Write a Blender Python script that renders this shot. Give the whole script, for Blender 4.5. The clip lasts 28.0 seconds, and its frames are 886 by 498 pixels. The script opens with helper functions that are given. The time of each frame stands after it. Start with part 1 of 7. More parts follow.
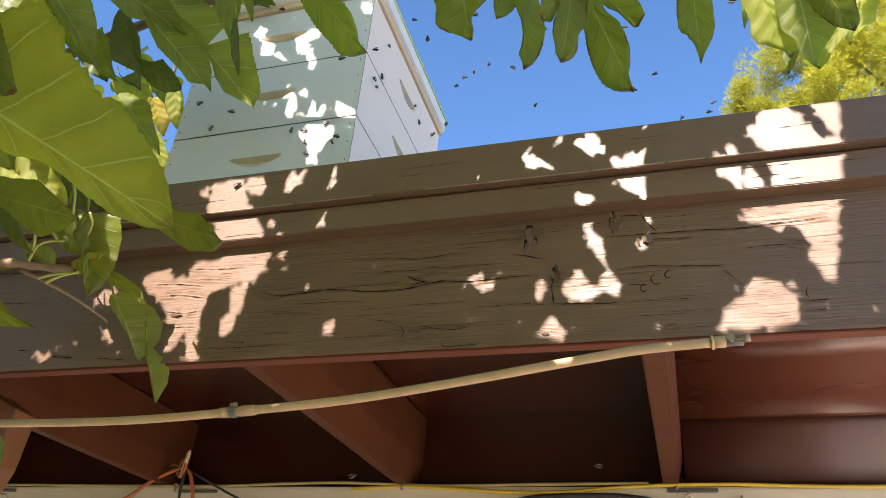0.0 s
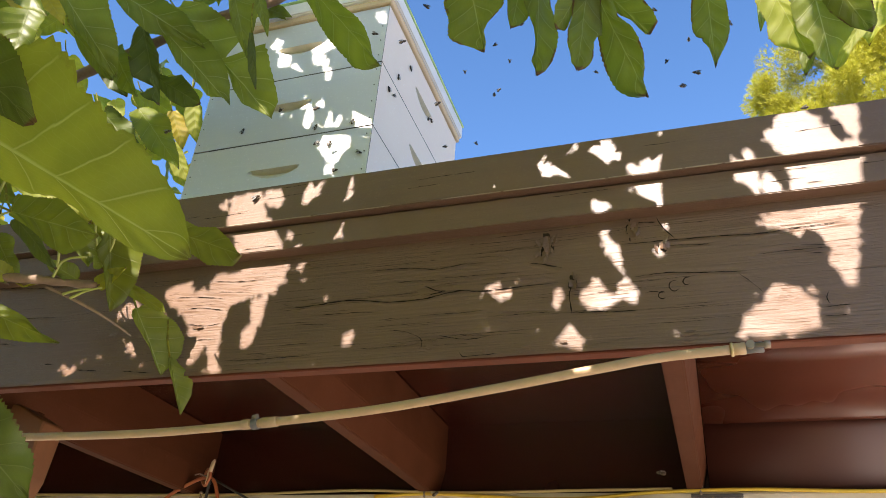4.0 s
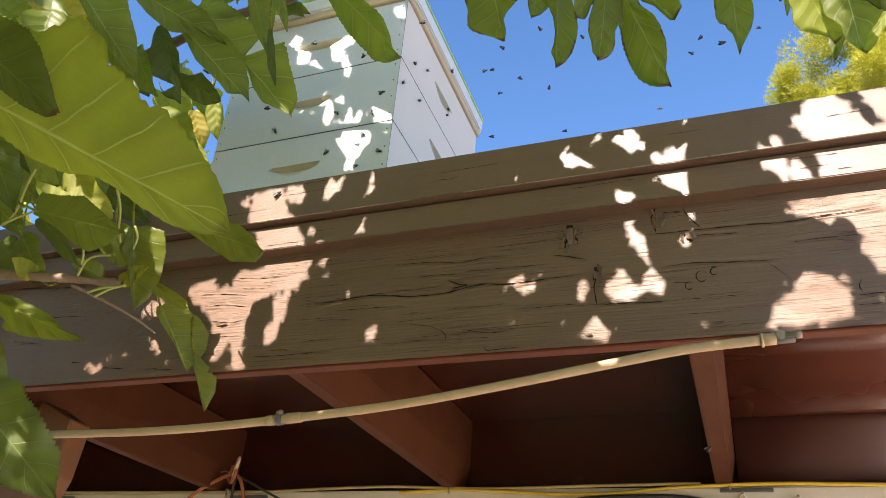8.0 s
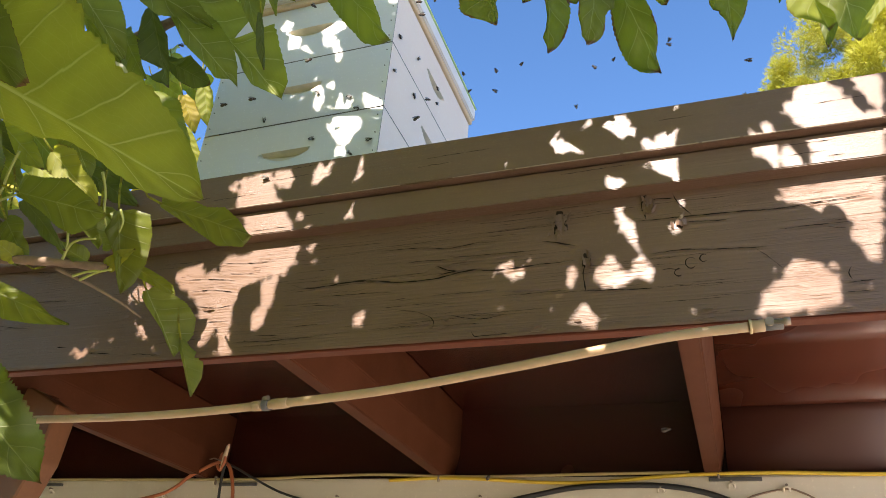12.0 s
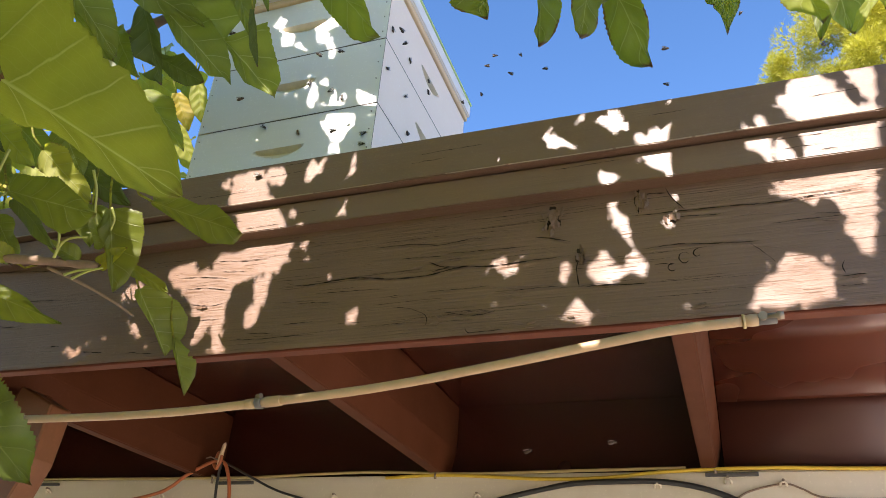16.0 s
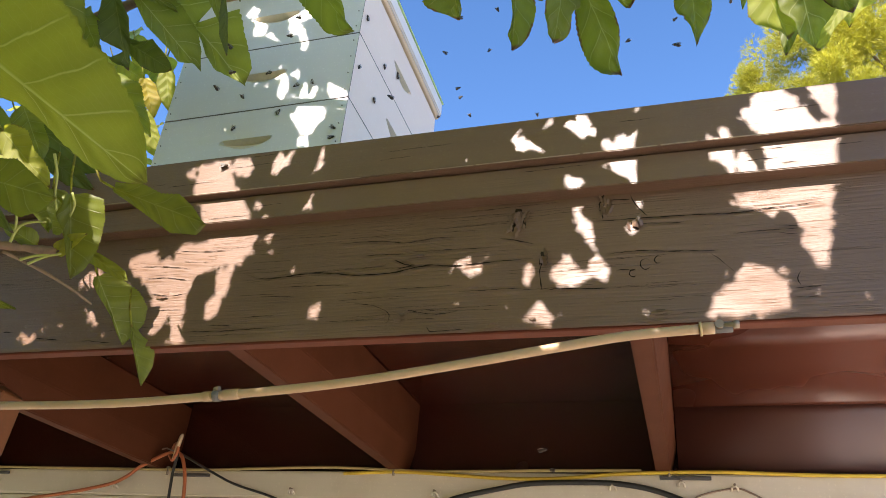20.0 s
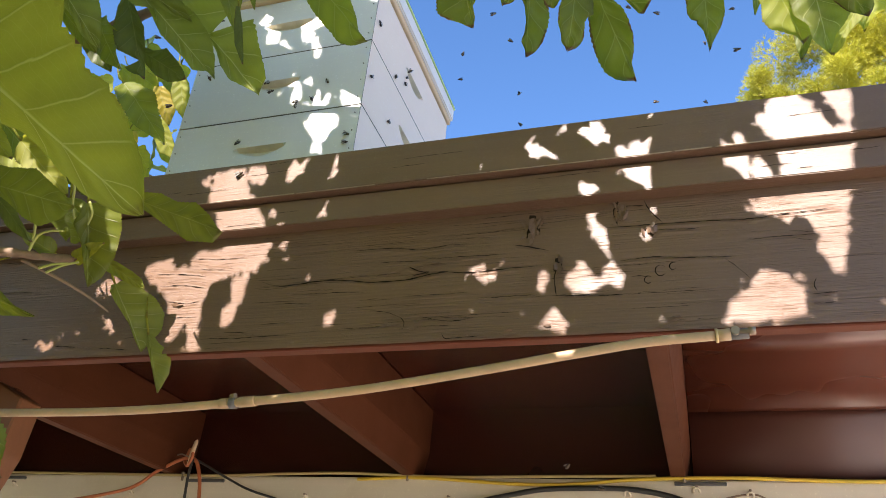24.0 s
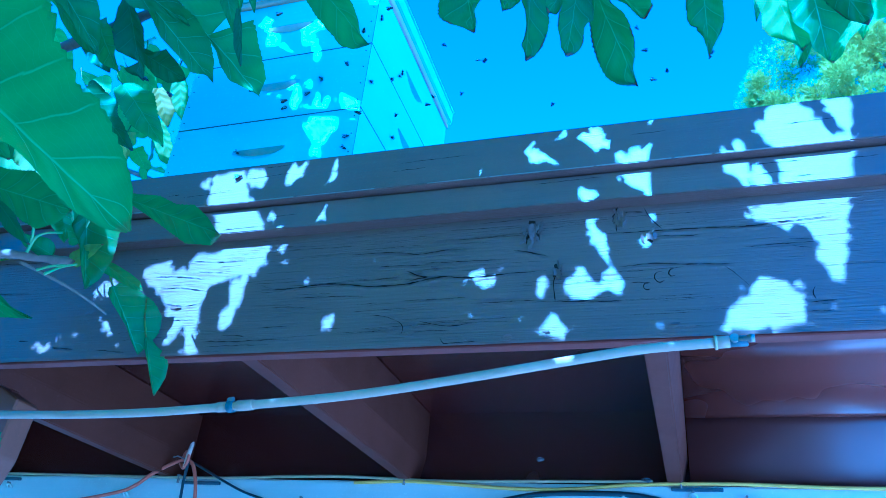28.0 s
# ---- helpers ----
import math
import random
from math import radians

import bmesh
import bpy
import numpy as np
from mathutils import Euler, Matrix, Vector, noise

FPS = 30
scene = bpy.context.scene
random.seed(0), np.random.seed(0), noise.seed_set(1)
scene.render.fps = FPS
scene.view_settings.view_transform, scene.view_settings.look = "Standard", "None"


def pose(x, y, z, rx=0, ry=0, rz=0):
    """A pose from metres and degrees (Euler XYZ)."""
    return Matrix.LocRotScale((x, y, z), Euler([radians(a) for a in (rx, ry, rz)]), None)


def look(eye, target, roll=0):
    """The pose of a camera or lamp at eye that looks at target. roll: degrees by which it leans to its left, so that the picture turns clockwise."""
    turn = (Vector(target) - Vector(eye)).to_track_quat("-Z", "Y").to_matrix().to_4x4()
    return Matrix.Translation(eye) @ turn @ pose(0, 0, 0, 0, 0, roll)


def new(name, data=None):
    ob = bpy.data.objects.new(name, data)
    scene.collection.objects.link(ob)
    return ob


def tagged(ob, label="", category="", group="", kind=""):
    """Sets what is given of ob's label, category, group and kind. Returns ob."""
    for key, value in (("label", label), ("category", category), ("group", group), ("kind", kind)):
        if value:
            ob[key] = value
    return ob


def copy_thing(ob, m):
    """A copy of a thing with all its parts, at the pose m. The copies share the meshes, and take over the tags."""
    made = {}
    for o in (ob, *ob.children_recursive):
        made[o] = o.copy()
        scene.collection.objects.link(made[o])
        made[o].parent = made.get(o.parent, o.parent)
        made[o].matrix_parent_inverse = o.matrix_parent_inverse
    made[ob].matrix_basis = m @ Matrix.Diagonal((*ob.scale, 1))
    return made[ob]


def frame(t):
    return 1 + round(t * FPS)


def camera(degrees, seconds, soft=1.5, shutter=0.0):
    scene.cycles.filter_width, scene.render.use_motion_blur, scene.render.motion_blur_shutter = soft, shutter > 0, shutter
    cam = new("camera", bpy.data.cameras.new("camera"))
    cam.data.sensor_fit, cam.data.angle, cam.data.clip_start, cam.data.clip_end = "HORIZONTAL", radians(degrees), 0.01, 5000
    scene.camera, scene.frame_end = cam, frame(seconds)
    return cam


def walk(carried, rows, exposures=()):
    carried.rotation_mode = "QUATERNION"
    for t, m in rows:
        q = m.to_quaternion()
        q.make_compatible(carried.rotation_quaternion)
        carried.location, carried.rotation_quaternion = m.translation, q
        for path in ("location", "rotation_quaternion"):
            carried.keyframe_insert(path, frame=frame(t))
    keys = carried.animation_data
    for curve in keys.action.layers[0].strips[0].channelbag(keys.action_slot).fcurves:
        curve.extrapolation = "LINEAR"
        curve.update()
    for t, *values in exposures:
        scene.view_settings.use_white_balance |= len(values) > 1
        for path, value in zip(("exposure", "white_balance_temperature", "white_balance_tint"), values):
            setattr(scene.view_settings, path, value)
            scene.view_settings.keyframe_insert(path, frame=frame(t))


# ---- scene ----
cam = camera(60.2, 28.0, 0.9)
PATH = [
    (0, (0.114, -0.887, 0.089), (-0.432, 0.751, 1.098), 4.5),
    (0.5, (0.111, -0.883, 0.09), (-0.431, 0.756, 1.101), 4.6),
    (1, (0.105, -0.878, 0.091), (-0.436, 0.761, 1.102), 4.7),
    (1.5, (0.115, -0.879, 0.09), (-0.428, 0.759, 1.101), 4.7),
    (2, (0.118, -0.885, 0.09), (-0.432, 0.75, 1.101), 4.7),
    (2.5, (0.126, -0.89, 0.093), (-0.436, 0.742, 1.104), 4.6),
    (3, (0.12, -0.892, 0.094), (-0.453, 0.736, 1.106), 4.6),
    (3.5, (0.122, -0.895, 0.096), (-0.463, 0.727, 1.109), 4.5),
    (5.5, (0.115, -0.882, 0.095), (-0.513, 0.729, 1.101), 4.7),
    (6, (0.114, -0.883, 0.096), (-0.519, 0.728, 1.098), 4.7),
    (6.5, (0.113, -0.88, 0.094), (-0.525, 0.729, 1.096), 4.7),
    (7, (0.114, -0.879, 0.094), (-0.529, 0.728, 1.097), 4.7),
    (7.5, (0.119, -0.886, 0.096), (-0.527, 0.719, 1.098), 4.6),
    (8, (0.116, -0.884, 0.095), (-0.534, 0.72, 1.098), 4.6),
    (8.5, (0.116, -0.88, 0.094), (-0.535, 0.724, 1.095), 4.7),
    (9, (0.117, -0.882, 0.094), (-0.535, 0.724, 1.093), 4.9),
    (9.5, (0.117, -0.88, 0.095), (-0.533, 0.729, 1.09), 5.0),
    (10, (0.119, -0.879, 0.095), (-0.53, 0.733, 1.085), 4.9),
    (10.5, (0.119, -0.875, 0.094), (-0.527, 0.74, 1.081), 4.9),
    (11, (0.12, -0.875, 0.094), (-0.523, 0.742, 1.079), 4.9),
    (11.5, (0.12, -0.874, 0.093), (-0.52, 0.744, 1.078), 4.8),
    (12, (0.12, -0.871, 0.093), (-0.519, 0.749, 1.077), 4.7),
    (12.5, (0.119, -0.864, 0.093), (-0.521, 0.757, 1.075), 4.6),
    (14.5, (0.12, -0.867, 0.095), (-0.524, 0.752, 1.077), 4.9),
    (15, (0.117, -0.871, 0.095), (-0.527, 0.749, 1.077), 4.8),
    (15.5, (0.12, -0.865, 0.094), (-0.522, 0.756, 1.074), 4.6),
    (16, (0.126, -0.864, 0.094), (-0.511, 0.76, 1.073), 4.3),
    (16.5, (0.128, -0.867, 0.094), (-0.504, 0.759, 1.071), 4.2),
    (17, (0.128, -0.861, 0.094), (-0.502, 0.766, 1.071), 4.2),
    (17.5, (0.125, -0.859, 0.095), (-0.5, 0.772, 1.069), 4.4),
    (18, (0.124, -0.861, 0.094), (-0.493, 0.773, 1.069), 4.6),
    (18.5, (0.128, -0.866, 0.095), (-0.476, 0.772, 1.07), 4.8),
    (19, (0.128, -0.869, 0.096), (-0.459, 0.776, 1.072), 4.9),
    (19.5, (0.128, -0.863, 0.096), (-0.443, 0.786, 1.072), 5.0),
    (20, (0.131, -0.865, 0.096), (-0.428, 0.788, 1.073), 5.0),
    (20.5, (0.125, -0.868, 0.097), (-0.429, 0.787, 1.073), 5.1),
    (21, (0.125, -0.866, 0.096), (-0.43, 0.787, 1.075), 5.1),
    (21.5, (0.127, -0.868, 0.096), (-0.431, 0.783, 1.078), 5.1),
    (23.5, (0.125, -0.87, 0.098), (-0.456, 0.772, 1.081), 5.1),
    (24, (0.127, -0.871, 0.098), (-0.457, 0.769, 1.081), 5.2),
    (24.5, (0.13, -0.873, 0.097), (-0.457, 0.766, 1.083), 5.2),
    (25, (0.128, -0.871, 0.099), (-0.461, 0.765, 1.087), 5.3),
    (25.5, (0.123, -0.87, 0.099), (-0.469, 0.764, 1.089), 5.4),
    (26, (0.125, -0.869, 0.1), (-0.467, 0.763, 1.092), 5.4),
    (26.5, (0.127, -0.872, 0.1), (-0.463, 0.761, 1.093), 5.5),
    (27, (0.128, -0.875, 0.102), (-0.458, 0.76, 1.094), 5.5),
    (27.5, (0.127, -0.871, 0.101), (-0.455, 0.766, 1.092), 5.5),
    (28, (0.124, -0.873, 0.101), (-0.452, 0.767, 1.09), 5.5),
]
walk(cam, [(t, look(eye, target, roll)) for t, eye, target, roll in PATH],
     exposures=[(0, 1.80, 7300, 18), (12.5, 1.80, 7300, 18), (15.0, 1.84, 7080, 20), (27.0, 1.82, 7080, 20), (27.5, 1.55, 5750, 10), (28.0, 2.20, 2550, 0)])

# ---- world and sun ----
SUN_TO = Vector((-0.10, -0.84, 0.53)).normalized()          # towards the sun
sun_elev = math.asin(SUN_TO.z)
sun_rot = math.atan2(SUN_TO.x, SUN_TO.y)
world = bpy.data.worlds.new("sky")
scene.world = world
world.use_nodes = True
wn = world.node_tree
wn.nodes.clear()
sky = wn.nodes.new("ShaderNodeTexSky")
sky.sky_type = "NISHITA"
sky.sun_disc = False
sky.sun_elevation = sun_elev
sky.sun_rotation = sun_rot
sky.air_density = 1.0
sky.dust_density = 0.0
sky.altitude = 1500
sky.ozone_density = 4.0
back = wn.nodes.new("ShaderNodeBackground")
back.inputs["Strength"].default_value = 0.114
wout = wn.nodes.new("ShaderNodeOutputWorld")
sat = wn.nodes.new("ShaderNodeHueSaturation")
sat.inputs["Saturation"].default_value = 1.14
wn.links.new(sky.outputs[0], sat.inputs["Color"])
wn.links.new(sat.outputs[0], back.inputs["Color"])
wn.links.new(back.outputs[0], wout.inputs[0])
sun_data = bpy.data.lights.new("sun", "SUN")
sun_data.energy = 5.0
sun_data.angle = radians(0.53)
sun_data.color = (1.0, 0.965, 0.915)
sun = new("sun", sun_data)
sun.matrix_world = look((SUN_TO * 20)[:], (0, 0, 0))

# ---- materials ----
def mat(name):
    m = bpy.data.materials.new(name)
    m.use_nodes = True
    m.node_tree.nodes.clear()
    return m, m.node_tree


def node(nt, kind, **sets):
    n = nt.nodes.new(kind)
    for k, v in sets.items():
        if k in n.inputs:
            n.inputs[k].default_value = v
    return n


def math_node(nt, op, a, b=None, c=None):
    n = nt.nodes.new("ShaderNodeMath")
    n.operation = op
    for i, v in enumerate((a, b, c)):
        if v is None:
            continue
        if isinstance(v, (int, float)):
            n.inputs[i].default_value = v
        else:
            nt.links.new(v, n.inputs[i])
    return n.outputs[0]


def mix_col(nt, fac, a, b, blend="MIX"):
    n = nt.nodes.new("ShaderNodeMix")
    n.data_type = "RGBA"
    n.blend_type = blend
    for sock, v in ((n.inputs[0], fac), (n.inputs[6], a), (n.inputs[7], b)):
        if isinstance(v, (int, float)):
            sock.default_value = v
        elif isinstance(v, tuple):
            sock.default_value = (*v, 1)
        else:
            nt.links.new(v, sock)
    return n.outputs[2]


def noise_tex(nt, vec, scale, detail=4.0, rough=0.55, stretch=None):
    if stretch:
        mp = nt.nodes.new("ShaderNodeMapping")
        mp.inputs["Scale"].default_value = stretch
        nt.links.new(vec, mp.inputs["Vector"])
        vec = mp.outputs[0]
    n = node(nt, "ShaderNodeTexNoise", Scale=scale, Detail=detail, Roughness=rough)
    nt.links.new(vec, n.inputs["Vector"])
    return n.outputs["Fac"]


def ramp(nt, fac, lo, hi):
    n = nt.nodes.new("ShaderNodeMapRange")
    n.inputs["From Min"].default_value = lo
    n.inputs["From Max"].default_value = hi
    nt.links.new(fac, n.inputs["Value"])
    return n.outputs[0]


def finish(nt, color, rough, bump=None, strength=0.3, dist=0.002, metallic=0.0, spec=0.5, trans=None):
    p = node(nt, "ShaderNodeBsdfPrincipled", Metallic=metallic)
    p.inputs["Specular IOR Level"].default_value = spec
    for sock, v in ((p.inputs["Base Color"], color), (p.inputs["Roughness"], rough)):
        if isinstance(v, (int, float)):
            sock.default_value = v
        elif isinstance(v, tuple):
            sock.default_value = (*v, 1)
        else:
            nt.links.new(v, sock)
    if bump is not None:
        b = node(nt, "ShaderNodeBump", Strength=strength, Distance=dist)
        nt.links.new(bump, b.inputs["Height"])
        nt.links.new(b.outputs[0], p.inputs["Normal"])
    out = nt.nodes.new("ShaderNodeOutputMaterial")
    shader = p.outputs[0]
    if trans is not None:
        tr = nt.nodes.new("ShaderNodeBsdfTranslucent")
        if isinstance(trans[0], tuple):
            tr.inputs["Color"].default_value = (*trans[0], 1)
        else:
            nt.links.new(trans[0], tr.inputs["Color"])
        mx = nt.nodes.new("ShaderNodeMixShader")
        mx.inputs[0].default_value = trans[1]
        nt.links.new(shader, mx.inputs[1])
        nt.links.new(tr.outputs[0], mx.inputs[2])
        shader = mx.outputs[0]
    nt.links.new(shader, out.inputs[0])


def obj_coord(nt):
    return nt.nodes.new("ShaderNodeTexCoord").outputs["Object"]


def geo_pos(nt):
    return nt.nodes.new("ShaderNodeNewGeometry").outputs["Position"]


def paint_mat(name, col, col2, rough=0.5, grain=(1.5, 60, 60), bump=0.25, stain=0.35, stain_col=None, dist=0.0015, spec=0.5):
    """Painted timber: grain along the given axis, blotchy wear, fine dirt."""
    m, nt = mat(name)
    v = geo_pos(nt)
    g = noise_tex(nt, v, 3.0, 5, 0.6, grain)
    blot = noise_tex(nt, v, 9.0, 5, 0.6)
    fine = noise_tex(nt, v, 160.0, 3, 0.6)
    c = mix_col(nt, g, col, col2)
    c = mix_col(nt, math_node(nt, "MULTIPLY", ramp(nt, blot, 0.5, 0.8), stain), c, stain_col or tuple(x * 0.55 for x in col))
    c = mix_col(nt, math_node(nt, "MULTIPLY", ramp(nt, fine, 0.6, 0.75), 0.25), c, tuple(min(1, x * 1.6 + 0.02) for x in col))
    r = math_node(nt, "ADD", math_node(nt, "MULTIPLY", blot, 0.3), rough - 0.15)
    h = math_node(nt, "ADD", g, math_node(nt, "MULTIPLY", fine, 0.25))
    finish(nt, c, r, h, bump, dist, spec=spec)
    return m


def plain_mat(name, col, rough=0.5, metallic=0.0, vary=0.25, scale=40.0, bump=0.1, spec=0.5):
    m, nt = mat(name)
    v = geo_pos(nt)
    n1 = noise_tex(nt, v, scale, 4, 0.6)
    n2 = noise_tex(nt, v, scale * 8, 2, 0.5)
    c = mix_col(nt, n1, tuple(x * (1 - vary) for x in col), tuple(min(1, x * (1 + vary)) for x in col))
    c = mix_col(nt, math_node(nt, "MULTIPLY", ramp(nt, n2, 0.55, 0.8), vary), c, tuple(x * 0.5 for x in col))
    finish(nt, c, math_node(nt, "ADD", math_node(nt, "MULTIPLY", n1, 0.2), rough - 0.1), n2, bump, 0.0006, metallic, spec)
    return m


def fascia_mat(name="fascia_paint", bump=0.60, rough=0.315, gloss=0.48, worn=1.0):
    """Old brown paint: blotches, streaks along the grain, hairline checks and pale chalky scuffs."""
    m, nt = mat(name)
    v = geo_pos(nt)
    g = noise_tex(nt, v, 3.0, 5, 0.6, (1.2, 40, 40))
    blot = noise_tex(nt, v, 7.0, 5, 0.6)
    where = noise_tex(nt, v, 5.0, 3, 0.5, (0.6, 2, 2))
    hair = noise_tex(nt, v, 1.0, 3, 0.6, (14, 420, 420))
    hair2 = noise_tex(nt, v, 1.0, 4, 0.65, (40, 900, 900))
    fine = noise_tex(nt, v, 260.0, 3, 0.6)
    grain = noise_tex(nt, v, 1.0, 5, 0.7, (9, 330, 330))
    rough_zone = ramp(nt, noise_tex(nt, v, 4.0, 3, 0.5, (0.8, 3, 3)), 0.40, 0.60)
    c = mix_col(nt, g, (0.118, 0.066, 0.0400), (0.147, 0.083, 0.052))
    c = mix_col(nt, math_node(nt, "MULTIPLY", ramp(nt, blot, 0.48, 0.75), 0.4), c, (0.084, 0.047, 0.027))
    c = mix_col(nt, math_node(nt, "MULTIPLY", ramp(nt, fine, 0.58, 0.75), 0.3), c, (0.21, 0.15, 0.095))
    c = mix_col(nt, math_node(nt, "MULTIPLY", math_node(nt, "MULTIPLY", ramp(nt, grain, 0.52, 0.70), rough_zone), 0.55 * worn), c, (0.052, 0.031, 0.019))
    lines = math_node(nt, "MULTIPLY", ramp(nt, hair, 0.60, 0.72), ramp(nt, where, 0.38, 0.54))
    c = mix_col(nt, math_node(nt, "MULTIPLY", lines, 0.30), c, (0.045, 0.030, 0.020))
    scuff = math_node(nt, "MULTIPLY", ramp(nt, hair2, 0.66, 0.74), ramp(nt, noise_tex(nt, v, 11.0, 3), 0.52, 0.7))
    c = mix_col(nt, math_node(nt, "MULTIPLY", scuff, 0.45), c, (0.30, 0.23, 0.16))
    r = math_node(nt, "ADD", math_node(nt, "MULTIPLY", blot, 0.3), rough)
    h = math_node(nt, "SUBTRACT", math_node(nt, "ADD", math_node(nt, "MULTIPLY", g, 0.5), math_node(nt, "MULTIPLY", fine, 0.15)), math_node(nt, "MULTIPLY", lines, 1.2))
    h = math_node(nt, "SUBTRACT", h, math_node(nt, "MULTIPLY", math_node(nt, "MULTIPLY", grain, rough_zone), 1.6))
    finish(nt, c, r, h, bump, 0.0018, spec=gloss)
    return m


M_FASCIA = fascia_mat()
M_CAP = fascia_mat("cap_paint", 0.28, 0.26, 0.62, 0.35)


def satin_mat(name, col, rough):
    """Smooth satin paint with slow colour drift and a little dust."""
    m, nt = mat(name)
    v = geo_pos(nt)
    slow = noise_tex(nt, v, 2.2, 3)
    dust = noise_tex(nt, v, 420.0, 2)
    c = mix_col(nt, slow, tuple(x * 0.8 for x in col), tuple(x * 1.2 for x in col))
    c = mix_col(nt, math_node(nt, "MULTIPLY", ramp(nt, dust, 0.68, 0.8), 0.12), c, (0.25, 0.18, 0.14))
    finish(nt, c, math_node(nt, "ADD", math_node(nt, "MULTIPLY", slow, 0.10), rough), spec=0.85)
    return m


# one red-brown paint: shade of the inner bays, light of the end bay in the colour
M_SOFFIT_SHADED = satin_mat("soffit_paint_shaded", (0.035, 0.0078, 0.0037), 0.20)
M_SOFFIT_LIT = satin_mat("soffit_paint_lit", (0.115, 0.0320, 0.0180), 0.22)
M_BLOCKING_LIT = satin_mat("blocking_paint_lit", (0.090, 0.0270, 0.0160), 0.36)
M_RAFTER = paint_mat("rafter_paint", (0.066, 0.0185, 0.0063), (0.080, 0.023, 0.008), 0.7, (30, 1.2, 30), 0.12, 0.25, spec=0.15)
M_REDEDGE = paint_mat("red_primer", (0.092, 0.0235, 0.0105), (0.115, 0.030, 0.014), 0.65, (1.2, 50, 50), 0.2, 0.4, spec=0.2)
M_CREAM = paint_mat("cream_paint", (0.62, 0.55, 0.42), (0.68, 0.60, 0.47), 0.55, (1.5, 40, 40), 0.15, 0.35, (0.42, 0.33, 0.2))
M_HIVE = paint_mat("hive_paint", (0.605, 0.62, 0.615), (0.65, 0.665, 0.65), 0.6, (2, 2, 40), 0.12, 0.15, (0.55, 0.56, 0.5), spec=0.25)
# side white, its colour warmed and lightened to offset the blue sky light
M_HIVE_SIDE = paint_mat("hive_side_warmed", (0.89, 0.72, 0.60), (0.90, 0.75, 0.63), 0.6, (2, 2, 40), 0.12, 0.12, (0.7, 0.62, 0.55), spec=0.2)
M_RAW = paint_mat("raw_pine", (0.62, 0.44, 0.26), (0.74, 0.56, 0.36), 0.6, (60, 1.5, 60), 0.2, 0.2)
M_LID = paint_mat("lid_white", (0.80, 0.76, 0.72), (0.85, 0.81, 0.77), 0.5, (40, 1.5, 40), 0.12, 0.2)
M_SCOOP = plain_mat("worn_scoop", (0.62, 0.56, 0.44), 0.7, 0, 0.2, 60)
M_DARKGAP = plain_mat("joint_wood", (0.13, 0.12, 0.10), 0.8)
M_HOSE = plain_mat("hose_plastic", (0.38, 0.255, 0.14), 0.5, 0, 0.3, 18)
M_BRASS = plain_mat("hose_barb_tan", (0.45, 0.33, 0.16), 0.5)
M_STEEL = plain_mat("zinc_steel", (0.27, 0.215, 0.165), 0.6, 0.7, 0.2, 120)
M_GREY = plain_mat("grey_clamp", (0.09, 0.085, 0.08), 0.5)
M_YELLOW = plain_mat("yellow_cable", (0.62, 0.42, 0.04), 0.5)
M_BLACK = plain_mat("black_cable", (0.025, 0.024, 0.022), 0.45)
M_ORANGE = plain_mat("orange_cable", (0.40, 0.115, 0.04), 0.5)
M_TWIG = plain_mat("young_bark", (0.165, 0.105, 0.066), 0.7, 0, 0.4, 140, 0.6)
M_BARK = plain_mat("bark", (0.22, 0.15, 0.10), 0.8, 0, 0.4, 90, 0.6)
M_ROOFING = plain_mat("roofing", (0.62, 0.52, 0.42), 0.9, 0, 0.3, 60, 0.5)
M_GROUND = plain_mat("dark_soil", (0.065, 0.055, 0.04), 0.9, 0, 0.3, 3, 0.3)
M_BOUNCE_TERRACE = plain_mat("bounce_terrace_concrete", (0.52, 0.47, 0.41), 0.85, 0, 0.12, 12, 0.3)
M_WALL = plain_mat("stucco", (0.72, 0.65, 0.55), 0.85, 0, 0.1, 25, 0.6)
M_GREENLID = plain_mat("green_cover", (0.45, 0.62, 0.25), 0.5)


# ---- mesh helpers ----
def part(name, bm, material, parent=None, label=""):
    me = bpy.data.meshes.new(name)
    bm.to_mesh(me)
    bm.free()
    me.materials.append(material)
    ob = new(name, me)
    ob.parent = parent
    if label:
        tagged(ob, label)
    return ob


def empty(name, m, label, category, group="", kind=""):
    ob = new(name)
    ob.matrix_basis = m
    ob.empty_display_size = 0.05
    return tagged(ob, label, category, group, kind)


def box(x0, x1, y0, y1, z0, z1, bev=0.0, seg=1):
    bm = bmesh.new()
    bmesh.ops.create_cube(bm, size=1)
    bmesh.ops.scale(bm, vec=(x1 - x0, y1 - y0, z1 - z0), verts=bm.verts)
    bmesh.ops.translate(bm, vec=((x0 + x1) / 2, (y0 + y1) / 2, (z0 + z1) / 2), verts=bm.verts)
    if bev:
        bmesh.ops.bevel(bm, geom=bm.edges[:], offset=bev, segments=seg, affect="EDGES", clamp_overlap=True)
    return bm


